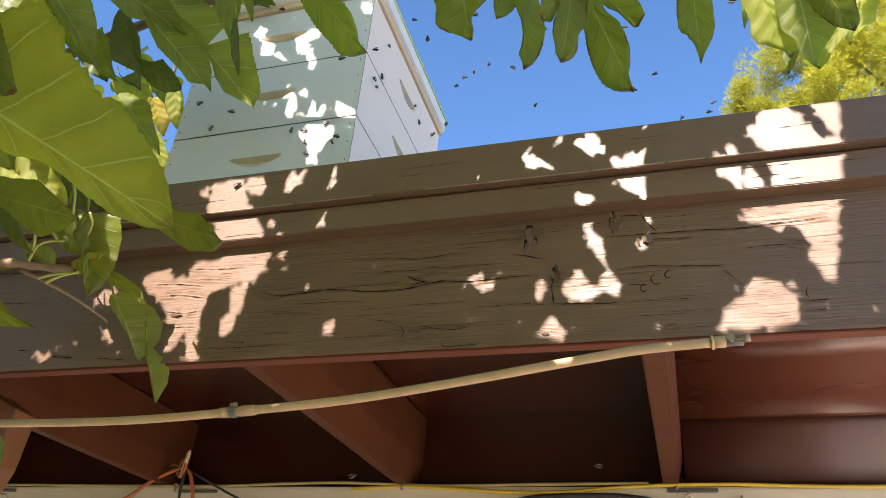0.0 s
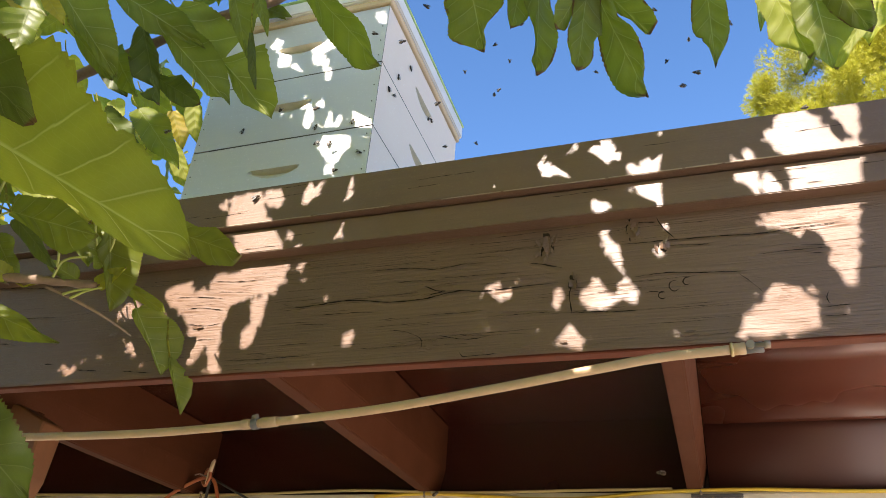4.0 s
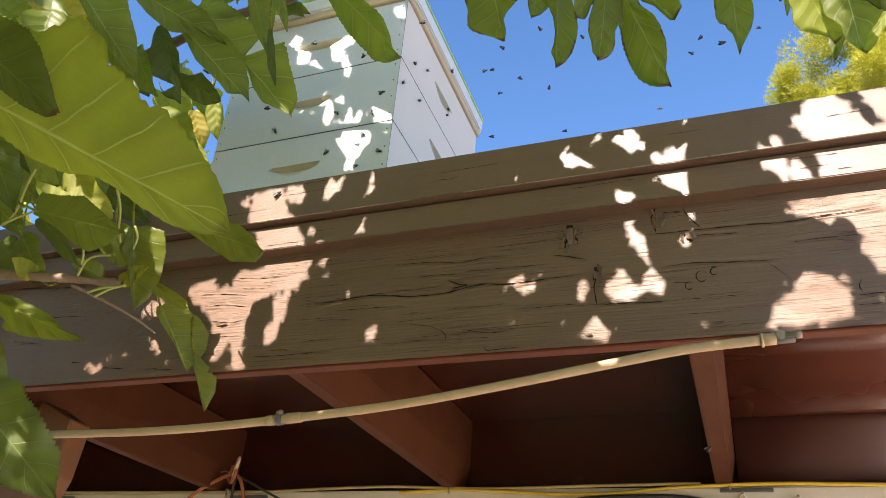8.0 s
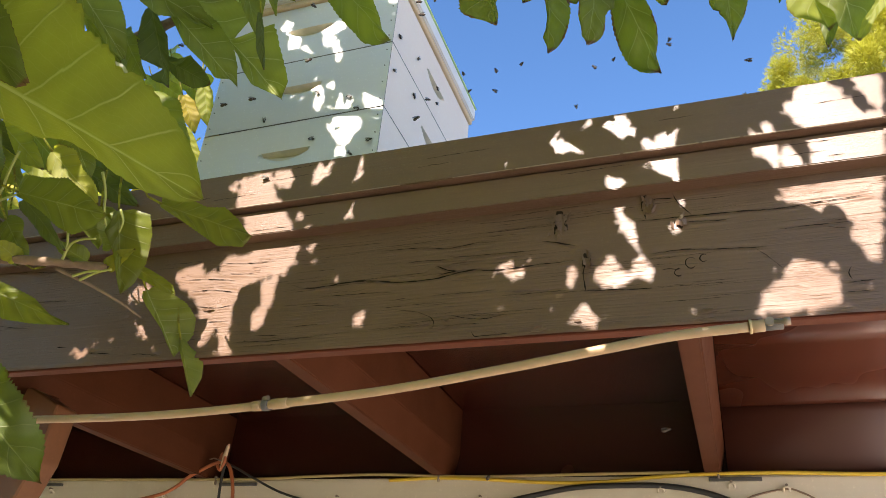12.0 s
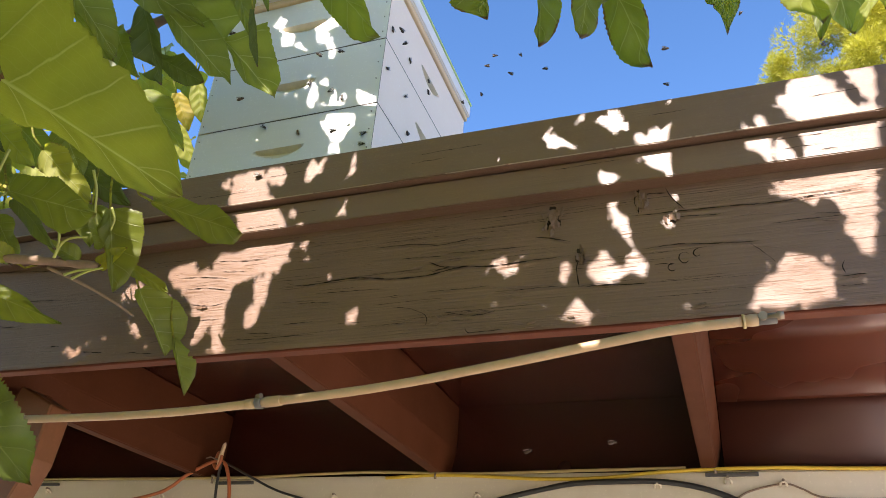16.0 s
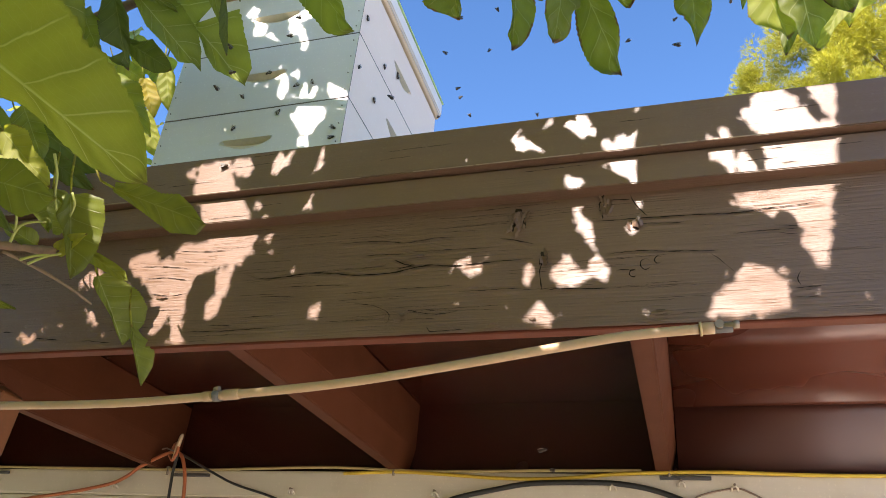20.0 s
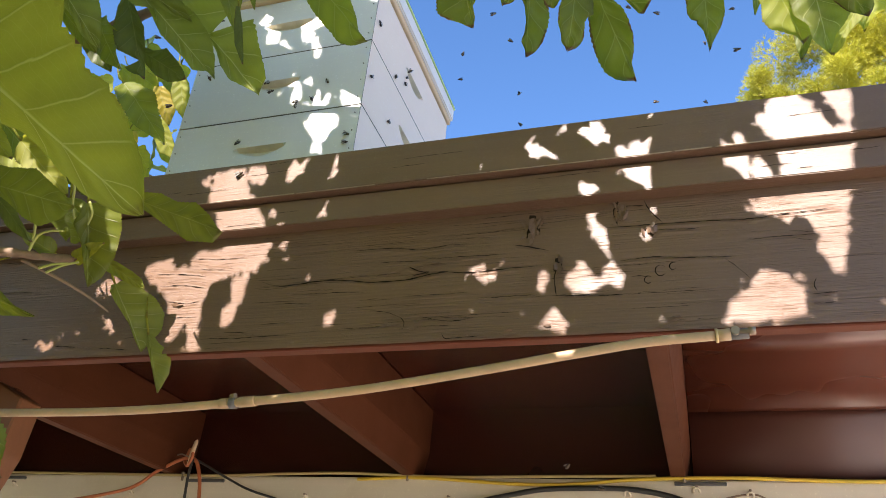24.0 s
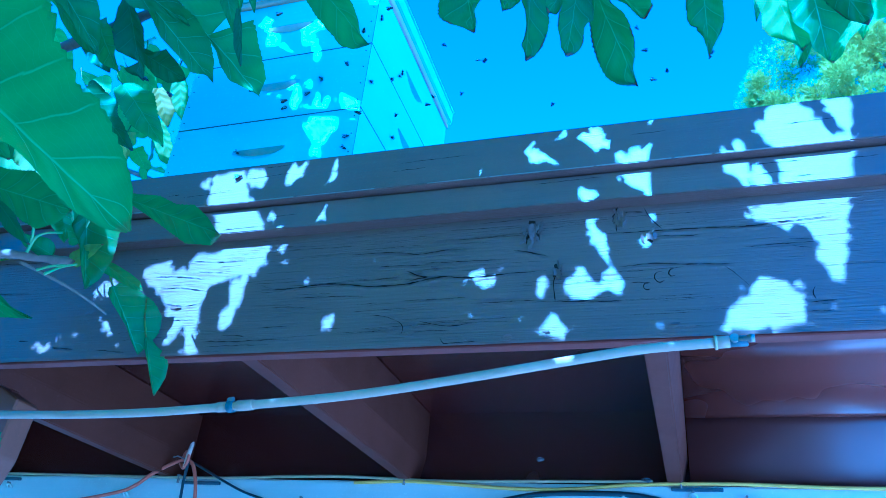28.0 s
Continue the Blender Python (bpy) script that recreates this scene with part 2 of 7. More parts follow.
def tube(points, radius, sides=10, caps=True, wob=0.0):
    """A round tube along a polyline; radius a number or one per point."""
    bm = bmesh.new()
    pts = [Vector(p) for p in points]
    rad = radius if isinstance(radius, (list, tuple)) else [radius] * len(pts)
    rings, nrm = [], None
    for i, p in enumerate(pts):
        d = (pts[min(i + 1, len(pts) - 1)] - pts[max(i - 1, 0)]).normalized()
        if nrm is None:
            nrm = d.orthogonal().normalized()
        nrm = (nrm - d * nrm.dot(d)).normalized()
        b = d.cross(nrm)
        r = rad[i] * (1 + wob * noise.noise(p * 60))
        rings.append([bm.verts.new(p + (nrm * math.cos(a) + b * math.sin(a)) * r)
                      for a in (2 * math.pi * k / sides for k in range(sides))])
    for r0, r1 in zip(rings, rings[1:]):
        for k in range(sides):
            bm.faces.new((r0[k], r0[(k + 1) % sides], r1[(k + 1) % sides], r1[k])).smooth = True
    if caps:
        bm.faces.new(rings[0][::-1])
        bm.faces.new(rings[-1])
    return bm


def curve_pts(ctrl, n):
    """Catmull-Rom points through the control points."""
    c = [Vector(p) for p in ctrl]
    c = [c[0] * 2 - c[1]] + c + [c[-1] * 2 - c[-2]]
    out = []
    for i in range(1, len(c) - 2):
        for k in range(n):
            t = k / n
            a, b, d, e = c[i - 1], c[i], c[i + 1], c[i + 2]
            out.append(0.5 * (2 * b + (d - a) * t + (2 * a - 5 * b + 4 * d - e) * t * t + (3 * b - a - 3 * d + e) * t ** 3))
    out.append(c[-2])
    return out


# ---- ground, house wall, roof ----
GROUND_Z = -1.55
WALL_Y = 0.745
bm = bmesh.new()
bmesh.ops.create_grid(bm, x_segments=60, y_segments=60, size=400)
for v in bm.verts:
    v.co.z = GROUND_Z
ground = part("ground", bm, M_GROUND)
tagged(ground, "dark garden soil reaching to the horizon", "ground", kind="structure")

# out of view, added as a reflector that brightens the end bay from below
terrace = part("pavement", box(0.58, 6.0, -7.5, WALL_Y + 0.02, GROUND_Z, GROUND_Z + 0.05, 0.01), M_BOUNCE_TERRACE)
tagged(terrace, "unseen pale concrete terrace added to bounce sunlight up under the eave", "pavement", kind="structure")

wall = part("wall_house", box(-4.0, 4.0, WALL_Y + 0.022, WALL_Y + 0.18, GROUND_Z, 0.44), M_WALL)
tagged(wall, "cream painted house wall below the eave", "wall", kind="structure")

# made-up wall past the view's right edge, turned to reflect sun under the eave
bounce_wall_bm = box(0.0, 2.1, 0.0, 0.16, GROUND_Z, 0.44)
bmesh.ops.transform(bounce_wall_bm, matrix=pose(0.75, WALL_Y + 0.02, 0, 0, 0, -45), verts=bounce_wall_bm.verts)
wing = part("wall_bounce", bounce_wall_bm, M_WALL)
tagged(wing, "unseen cream side wall added to throw sunlight into the end bay", "wall", kind="structure")

roof = empty("eave_roof", pose(0, 0, 0), "brown painted timber eave with exposed rafters and peeling fascia", "roof", kind="structure")
X0, X1 = -3.2, 0.70
BOT, TRIM_Z, CAP_Z, TOP = 0.480, 0.6705, 0.713, 0.785


# long splits in the paint: width in millimetres and the way of each along the board
SPLITS = [(2.6, [(-0.46, 0.588), (-0.429, 0.579), (-0.392, 0.581), (-0.366, 0.583), (-0.33, 0.582), (-0.284, 0.575), (-0.235, 0.575), (-0.207, 0.579), (-0.179, 0.583), (-0.138, 0.579), (-0.072, 0.582), (-0.035, 0.582)]), (1.6, [(-0.32, 0.629), (-0.259, 0.627), (-0.215, 0.621), (-0.181, 0.625), (-0.144, 0.624)]), (2.4, [(-0.232, 0.595), (-0.212, 0.586), (-0.199, 0.585)]), (2.0, [(-0.199, 0.584), (-0.212, 0.582), (-0.229, 0.579)]), (1.4, [(-0.208, 0.518), (-0.167, 0.509), (-0.132, 0.512)]), (1.6, [(-0.175, 0.493), (-0.168, 0.485), (-0.144, 0.485), (-0.123, 0.486)]), (1.2, [(-0.285, 0.532), (-0.255, 0.527), (-0.231, 0.515), (-0.229, 0.501), (-0.238, 0.502)]), (1.3, [(-0.544, 0.501), (-0.468, 0.5), (-0.395, 0.501)])]
SPLITS += [(2.2, [(-0.083, 0.617), (-0.063, 0.612), (-0.035, 0.603)]), (1.2, [(-0.45, 0.519), (-0.398, 0.52)]), (1.2, [(-0.137, 0.54), (-0.089, 0.54), (-0.047, 0.54)]), (1.3, [(-0.209, 0.605), (-0.162, 0.605), (-0.089, 0.603)]), (1.2, [(-0.405, 0.564), (-0.343, 0.563), (-0.292, 0.56)]), (1.1, [(-0.435, 0.551), (-0.371, 0.548)]), (1.2, [(-0.277, 0.605), (-0.238, 0.605), (-0.209, 0.602)]), (1.0, [(-0.234, 0.55), (-0.178, 0.549), (-0.142, 0.55)]), (2.2, [(-0.027, 0.536), (0.011, 0.535), (0.06, 0.533)]), (2.6, [(-0.021, 0.585), (-0.027, 0.564), (-0.025, 0.536)]), (1.8, [(0.056, 0.581), (0.094, 0.582), (0.131, 0.579), (0.193, 0.575)]), (1.8, [(0.069, 0.557), (0.081, 0.557), (0.092, 0.554)]), (1.6, [(0.271, 0.519), (0.299, 0.52)])]
SPLITS += [(1.4, [(0.279, 0.54), (0.275, 0.531), (0.277, 0.522)]), (1.4, [(0.269, 0.507), (0.295, 0.507)]), (1.0, [(0.182, 0.573), (0.196, 0.558), (0.207, 0.544)]), (1.3, [(0.281, 0.516), (0.291, 0.516)]), (2.0, [(0.034, 0.632), (0.102, 0.63), (0.177, 0.628), (0.213, 0.627), (0.241, 0.628), (0.279, 0.631), (0.323, 0.633)]), (1.5, [(0.101, 0.622), (0.157, 0.619)]), (2.4, [(0.06, 0.661), (0.074, 0.662), (0.09, 0.66)]), (2.0, [(0.09, 0.669), (0.096, 0.654), (0.103, 0.643), (0.113, 0.629)]), (2.6, [(0.057, 0.674), (0.055, 0.653), (0.055, 0.633)]), (1.4, [(0.258, 0.605), (0.287, 0.601)]), (1.2, [(0.26, 0.595), (0.282, 0.59)]), (1.3, [(0.208, 0.597), (0.25, 0.598), (0.29, 0.598)])]
SPLITS += [(1.8, [(-0.655, 0.616), (-0.608, 0.613), (-0.56, 0.606)]), (1.8, [(-0.641, 0.594), (-0.597, 0.593), (-0.549, 0.584)]), (1.6, [(-0.62, 0.567), (-0.586, 0.562), (-0.554, 0.565)]), (1.5, [(-0.606, 0.539), (-0.556, 0.538)]), (1.4, [(-0.591, 0.639), (-0.539, 0.634), (-0.5, 0.634)]), (1.4, [(-0.575, 0.619), (-0.529, 0.615)]), (2.0, [(-0.876, 0.516), (-0.855, 0.515)]), (2.2, [(-0.807, 0.503), (-0.763, 0.499)]), (1.5, [(-1.06, 0.672), (-0.97, 0.663), (-0.885, 0.659)]), (1.3, [(-0.966, 0.605), (-0.883, 0.6)]), (1.6, [(-0.72, 0.495), (-0.666, 0.49)]), (1.3, [(-1.026, 0.566), (-0.951, 0.554)]), (1.4, [(-0.506, 0.51), (-0.465, 0.508)])]
SPLITS += [(2.0, [(0.0936, 0.5477), (0.0908, 0.5456), (0.0875, 0.546), (0.0853, 0.5488), (0.0853, 0.5525), (0.0876, 0.5553), (0.0909, 0.5557), (0.0936, 0.5535)]), (2.0, [(0.1109, 0.5581), (0.107, 0.555), (0.1024, 0.5557), (0.0992, 0.5597), (0.0993, 0.565), (0.1025, 0.569), (0.1072, 0.5696), (0.1111, 0.5664)]), (2.0, [(0.1244, 0.5647), (0.1217, 0.5626), (0.1184, 0.5631), (0.1163, 0.5659), (0.1164, 0.5696), (0.1186, 0.5724), (0.1219, 0.5728), (0.1245, 0.5706)])]


def ribbon(verts, faces, way, wide, rng, y=-0.0011):
    """An open split in the paint: a dark jagged sliver with tapering ends along a polyline of x, z."""
    pts = [Vector((x, 0, z)) for x, z in way]
    total = sum((b - a).length for a, b in zip(pts, pts[1:]))
    fine = curve_pts(pts, max(3, int(total / (len(pts) - 1) / 0.0025)))
    o, n, off, run = len(verts), len(fine) - 1, 0.0, 0.0
    ph = rng.uniform(0, 6)
    for k, p in enumerate(fine):
        d = (fine[min(k + 1, n)] - fine[max(k - 1, 0)]).normalized()
        if k:
            run += (p - fine[k - 1]).length
        u = run / total
        off = 0.8 * off + rng.gauss(0, 0.00020)
        w = wide * min(1, 6 * u + 0.05, 6 * (1 - u) + 0.05) * (0.62 + 0.38 * math.sin(ph + 230 * run) * math.sin(71 * run + 2 * ph)) * rng.uniform(0.75, 1.0)
        side = Vector((-d.z, 0, d.x))
        for sgn in (-0.5, 0.5):
            q = p + side * (off + sgn * w)
            verts.append((q.x, y, q.z))
    for k in range(n):
        b = o + 2 * k
        faces.append((b, b + 2, b + 3, b + 1))


def splits():
    """Long splits one by one, and the many short checks between them."""
    rng = random.Random(31)

    def made(name, verts, faces, label=""):
        me = bpy.data.meshes.new(name)
        me.from_pydata(verts, [], faces)
        me.materials.append(M_CRACK)
        ob = new(name, me)
        ob.parent = roof
        return tagged(ob, label) if label else ob

    for wide, way in SPLITS:
        verts, faces = [], []
        ribbon(verts, faces, way, wide * 0.0010, rng)
        made("split", verts, faces)
    verts, faces = [], []
    for k in range(200):
        x, z = (rng.uniform(-1.35, 0.60) if k % 2 else rng.gauss(-0.2, 0.2)), rng.uniform(BOT + 0.006, TRIM_Z - 0.006)
        if abs(x) > 1.3 or (x > 0.10 and rng.random() < 0.7) or noise.noise(Vector((x * 4, z * 22, 3))) < -0.08:
            continue
        ln = rng.uniform(0.02, 0.16)
        ribbon(verts, faces, [(x, z), (x + ln, z + ln * rng.uniform(-0.02, 0.04))], rng.uniform(0.0003, 0.0008), rng)
    tagged(made("hairline_checks", verts, faces, "fine dark checks in the old paint"), kind="stuff")
    # a few on the cap and trim
    for k in range(16):
        verts, faces = [], []
        cap = k % 2
        z = rng.uniform(CAP_Z + 0.008, TOP - 0.008) if cap else rng.uniform(TRIM_Z + 0.006, CAP_Z - 0.006)
        x = rng.uniform(-0.7, 0.45)
        ln = rng.uniform(0.02, 0.10)
        ribbon(verts, faces, [(x, z), (x + ln, z + 0.02 * ln)], 0.0010, rng, -0.0006)
        ob = made("split", verts, faces)
        ob.location.y = -0.036 if cap else -0.023


M_CRACK = plain_mat("open_crack_wood", (0.011, 0.008, 0.006), 0.95, 0, 0.3, 200, 0.1, 0.05)
splits()


def fascia_front():
    """The weathered front face of the fascia as a fine relief, closed to a board behind."""
    nx, nz = 1300, 170
    gx = np.concatenate(([X0], np.linspace(-1.35, 0.66, nx), [X1]))
    gz = np.linspace(BOT + 0.002, TRIM_Z + 0.01, nz)
    xs, zs = np.meshgrid(gx, gz)
    dep = np.zeros_like(xs)
    rng = np.random.RandomState(3)
    # ridged weathered grain, fading in and out along the board
    ridge = np.zeros_like(xs)
    for k in range(26):
        fz, ph, am = rng.uniform(900, 2600), rng.uniform(0, 6.28), rng.uniform(0.00001, 0.000035)
        ridge += am * np.sin(fz * (zs + 0.004 * np.sin(3.1 * xs + k) + 0.0015 * np.sin(11 * xs + 2 * k)) + ph)
    fade = 0.5 + 0.5 * np.sin(2.3 * xs + 40 * zs) * np.sin(1.1 * xs + 1.0)
    dep = dep + ridge * (0.4 + 1.3 * fade)
    # each long split is a groove whose lower lip curls forward and whose upper lip sinks in
    for wide, way in SPLITS:
        for (x0, z0), (x1, z1) in zip(way, way[1:]):
            if x0 > x1:
                x0, z0, x1, z1 = x1, z1, x0, z0
            if x1 - x0 < 0.012:
                continue
            cols = (gx > x0 - 0.001) & (gx < x1 + 0.001)
            x = xs[:, cols]
            dz = zs[:, cols] - (z0 + (z1 - z0) * np.clip((x - x0) / (x1 - x0), 0, 1))
            dep[:, cols] += wide / 2 * np.clip(np.minimum(x - x0, x1 - x) / 0.012, 0, 1) * (-0.0013 * (0.55 + 0.45 * np.sin(63 * x + 90 * z0)) * np.exp(-((dz + 0.0036) / 0.0016) ** 2) + 0.0007 * np.exp(-((dz - 0.0035) / 0.0025) ** 2))
    # worn, ragged lower edge
    edge = np.clip(1 - (zs - BOT) / 0.008, 0, 1)
    dep += edge ** 2 * (0.002 + 0.002 * np.sin(41 * xs) * np.sin(97 * xs + 1))
    n1, n2 = xs.shape
    co = np.stack([xs, dep, zs], -1).reshape(-1, 3)
    idx = np.arange(n1 * n2).reshape(n1, n2)
    quads = np.stack([idx[:-1, :-1], idx[:-1, 1:], idx[1:, 1:], idx[1:, :-1]], -1).reshape(-1, 4)
    me = bpy.data.meshes.new("fascia_board")
    me.from_pydata(co.tolist(), [], quads.tolist())
    me.polygons.foreach_set("use_smooth", [True] * len(me.polygons))
    me.materials.append(M_FASCIA)
    ob = new("fascia_face", me)
    ob.parent = roof
    return ob


fascia_front()
part("fascia_board", box(X0, X1, 0.0045, 0.024, BOT, TRIM_Z + 0.02, 0.0015), M_REDEDGE, roof, "fascia board with bare red-brown lower edge")
part("fascia_trim", box(X0, X1, -0.023, 0.024, TRIM_Z, CAP_Z, 0.0012, 2), M_CAP, roof)
part("trim_backing", box(X0, X1, -0.008, 0.024, CAP_Z + 0.0003, CAP_Z + 0.0027), M_CRACK, roof, "dark open joint under the cap")

part("fascia_cap", box(X0, X1, -0.036, 0.024, CAP_Z + 0.003, TOP, 0.0016, 2), M_CAP, roof)
part("roof_edge_flashing", box(X0, X1, -0.031, 0.05, TOP + 0.0005, TOP + 0.004, 0.001), M_CAP, roof, "thin brown painted drip edge")

def cap_lip():
    """Bare pale paint edge along the bottom of the cap, broken here and there."""
    rng = random.Random(5)
    x = -1.3
    while x < 0.3:
        ln = rng.uniform(0.02, 0.16)
        h = rng.uniform(0.0008, 0.0016)
        part("paint_edge", box(x, x + ln, -0.0372, -0.0355, CAP_Z + 0.0028, CAP_Z + 0.0028 + h, 0.0003), M_SCUFF, roof)
        x += ln + rng.choice((0.001, 0.004, 0.03, 0.08))


M_SCUFF = plain_mat("chalky_paint_edge", (0.27, 0.21, 0.155), 0.7, 0, 0.4, 120)
cap_lip()


def flake(x, z, w, h, lift, lean, rng):
    """A chip of old paint, hinged along one side and standing off the board on the other."""
    bm = bmesh.new()
    n = rng.randint(5, 7)
    tilt = rng.uniform(-0.5, 0.5)
    ring = [(w * q * math.cos(a) + tilt * h * q * math.sin(a), h * q * math.sin(a)) for a, q in ((2 * math.pi * i / n, rng.uniform(0.45, 1.0)) for i in range(n))]
    c, d = math.cos(lean), math.sin(lean)
    off = [lift * max(0.0, (p * c / w + q * d / h) * 0.5 + 0.5) ** 1.6 for p, q in ring]
    fr = [bm.verts.new((p, -0.0006 - o, q)) for (p, q), o in zip(ring, off)]
    bk = [bm.verts.new((p, -0.0001 - o, q)) for (p, q), o in zip(ring, off)]
    bm.faces.new(fr)
    bm.faces.new(bk[::-1])
    for i in range(n):
        bm.faces.new((fr[i], bk[i], bk[(i + 1) % n], fr[(i + 1) % n]))
    bmesh.ops.recalc_face_normals(bm, faces=bm.faces)
    ob = part("paint_flake", bm, M_FASCIA, roof)
    ob.location = (x, -0.0012, z)


def bare_patch(x, z, w, h, rng):
    """Dark weathered wood laid bare under the lifted paint."""
    bm = bmesh.new()
    n = 22
    f1 = rng.uniform(0, 6)
    rim = [(1 + 0.22 * math.sin(3 * a + f1) + 0.16 * math.sin(7 * a + 2 * f1) + rng.uniform(-0.08, 0.08), a) for a in (2 * math.pi * i / n for i in range(n))]
    bm.faces.new([bm.verts.new((x + w * q * math.cos(a), -0.0009, z + h * q * math.sin(a))) for q, a in rim])
    bmesh.ops.recalc_face_normals(bm, faces=bm.faces)
    part("bare_wood", bm, M_BARE, roof, "dark bare wood under lifted paint")


def flakes():
    """Blistered paint at the knots, and loose chips along the lower edge."""
    rng = random.Random(12)
    for x, z, w, h, n in ((-0.057, 0.642, 0.010, 0.018, 30), (0.056, 0.657, 0.007, 0.012, 14), (0.097, 0.622, 0.007, 0.008, 9), (-0.023, 0.581, 0.006, 0.010, 7)):
        bare_patch(x, z, w * 0.9, h * 0.95, rng)
        for _ in range(n):
            flake(x + rng.gauss(0, w * 0.75), z + rng.gauss(0, h * 0.65), rng.uniform(0.002, 0.0045), rng.uniform(0.006, 0.013), rng.uniform(0.001, 0.004), rng.choice((0.0, 3.14)) + rng.uniform(-0.6, 0.6), rng)
    for x, z, w, n in ((-0.231, 0.508, 0.02, 3), (-0.081, 0.491, 0.03, 4), (0.136, 0.494, 0.02, 3), (-0.62, 0.56, 0.07, 5), (-0.235, 0.590, 0.02, 3)):
        for _ in range(n):
            flake(x + rng.gauss(0, w), z + rng.gauss(0, 0.004), rng.uniform(0.005, 0.014), rng.uniform(0.002, 0.004), rng.uniform(0.0015, 0.004), rng.choice((1.6, -1.6, 0.3)), rng)


M_BARE = plain_mat("bare_weathered_wood", (0.024, 0.016, 0.011), 0.9, 0, 0.4, 150, 0.3, 0.1)
flakes()

DECK_Z = 0.655
BLOCK_Y = 0.792
# soffit and blocking carry the darkened copy, the bays' shade put into its colour
part("soffit_board", box(X0, X1, 0.0245, BLOCK_Y + 0.03, DECK_Z, DECK_Z + 0.019), M_SOFFIT_SHADED, roof)
part("blocking_board", box(X0, X1, BLOCK_Y, BLOCK_Y + 0.03, 0.487, DECK_Z - 0.0004), M_SOFFIT_SHADED, roof)


def end_bay():
    """The glossy lining added to the end bay, shaped to catch a highlight: the panel bows down towards the wall and
    meets a board that leans out at its top.
    """
    def sheet(name, line, label, paint):
        bm = bmesh.new()
        rows = [[bm.verts.new((x, y + dy, z + dz)) for y, z in line] for x in (0.1225, X1) for dy, dz in ((0, 0), (0.003, 0.004))]
        n = len(line)
        for a, b in ((0, 2), (1, 3), (0, 1), (2, 3)):
            for k in range(n - 1):
                bm.faces.new((rows[a][k], rows[a][k + 1], rows[b][k + 1], rows[b][k])).smooth = True
        for k in (0, n - 1):
            bm.faces.new((rows[0][k], rows[1][k], rows[3][k], rows[2][k]))
        bmesh.ops.recalc_face_normals(bm, faces=bm.faces)
        part(name, bm, paint, roof, label)

    # bow and lean are chosen to mirror the sunlit ground as a sheen
    sheet("highlight_panel", [(y, DECK_Z - 0.003 - 0.038 * max(0, (y - 0.50) / 0.215) ** 5) for y in (0.40, 0.50, 0.54, *np.linspace(0.56, 0.715, 28))],
          "added glossy red-brown panel, bowed at the wall to catch a highlight", M_SOFFIT_LIT)
    sheet("highlight_board", [(0.724 + 0.026 * v + 0.030 * v * v, 0.617 - 0.128 * v) for v in np.linspace(0, 1, 9)], "added glossy red-brown board, leaning out at its top to catch a highlight", M_BLOCKING_LIT)


end_bay()
RAFTERS = (0.075, -0.498, -1.12, -1.70, -2.3)


def rafter(x):
    """A rafter whose lower edge is chamfered on one side."""
    prof = [(0.003, 0.489), (0.032, 0.489), (0.0455, 0.548), (0.046, DECK_Z - 0.0005), (0.003, DECK_Z - 0.0005)]
    bm = bmesh.new()
    a = [bm.verts.new((x + p, 0.025, q)) for p, q in prof]
    b = [bm.verts.new((x + p, BLOCK_Y - 0.0005, q)) for p, q in prof]
    bm.faces.new(a)
    bm.faces.new(b[::-1])
    for k in range(5):
        q = (k + 1) % 5
        bm.faces.new((a[k], b[k], b[q], a[q]))
    bmesh.ops.recalc_face_normals(bm, faces=bm.faces)
    bmesh.ops.bevel(bm, geom=[e for e in bm.edges if abs(e.verts[0].co.y - e.verts[1].co.y) > 0.1], offset=0.0022, segments=2, affect="EDGES")
    part("rafter", bm, M_RAFTER, roof)


for x in RAFTERS:
    rafter(x)
part("roof_deck", box(X0, X1, 0.026, 4.2, DECK_Z + 0.0195, DECK_Z + 0.035), M_ROOFING, roof, "pale tan gravel roofing behind the fascia")

wall_plate = part("wall_plate", box(X0, X1, WALL_Y, BLOCK_Y + 0.04, 0.425, 0.486, 0.004, 2), M_CREAM)
tagged(wall_plate, "cream painted board at the top of the house wall", "trim", kind="structure")
wall_batten = part("wall_batten", box(X0, X1, WALL_Y + 0.004, WALL_Y + 0.02, 0.28, 0.4235, 0.003, 2), M_CREAM)
tagged(wall_batten, "cream painted siding board under the eave", "trim", kind="structure")


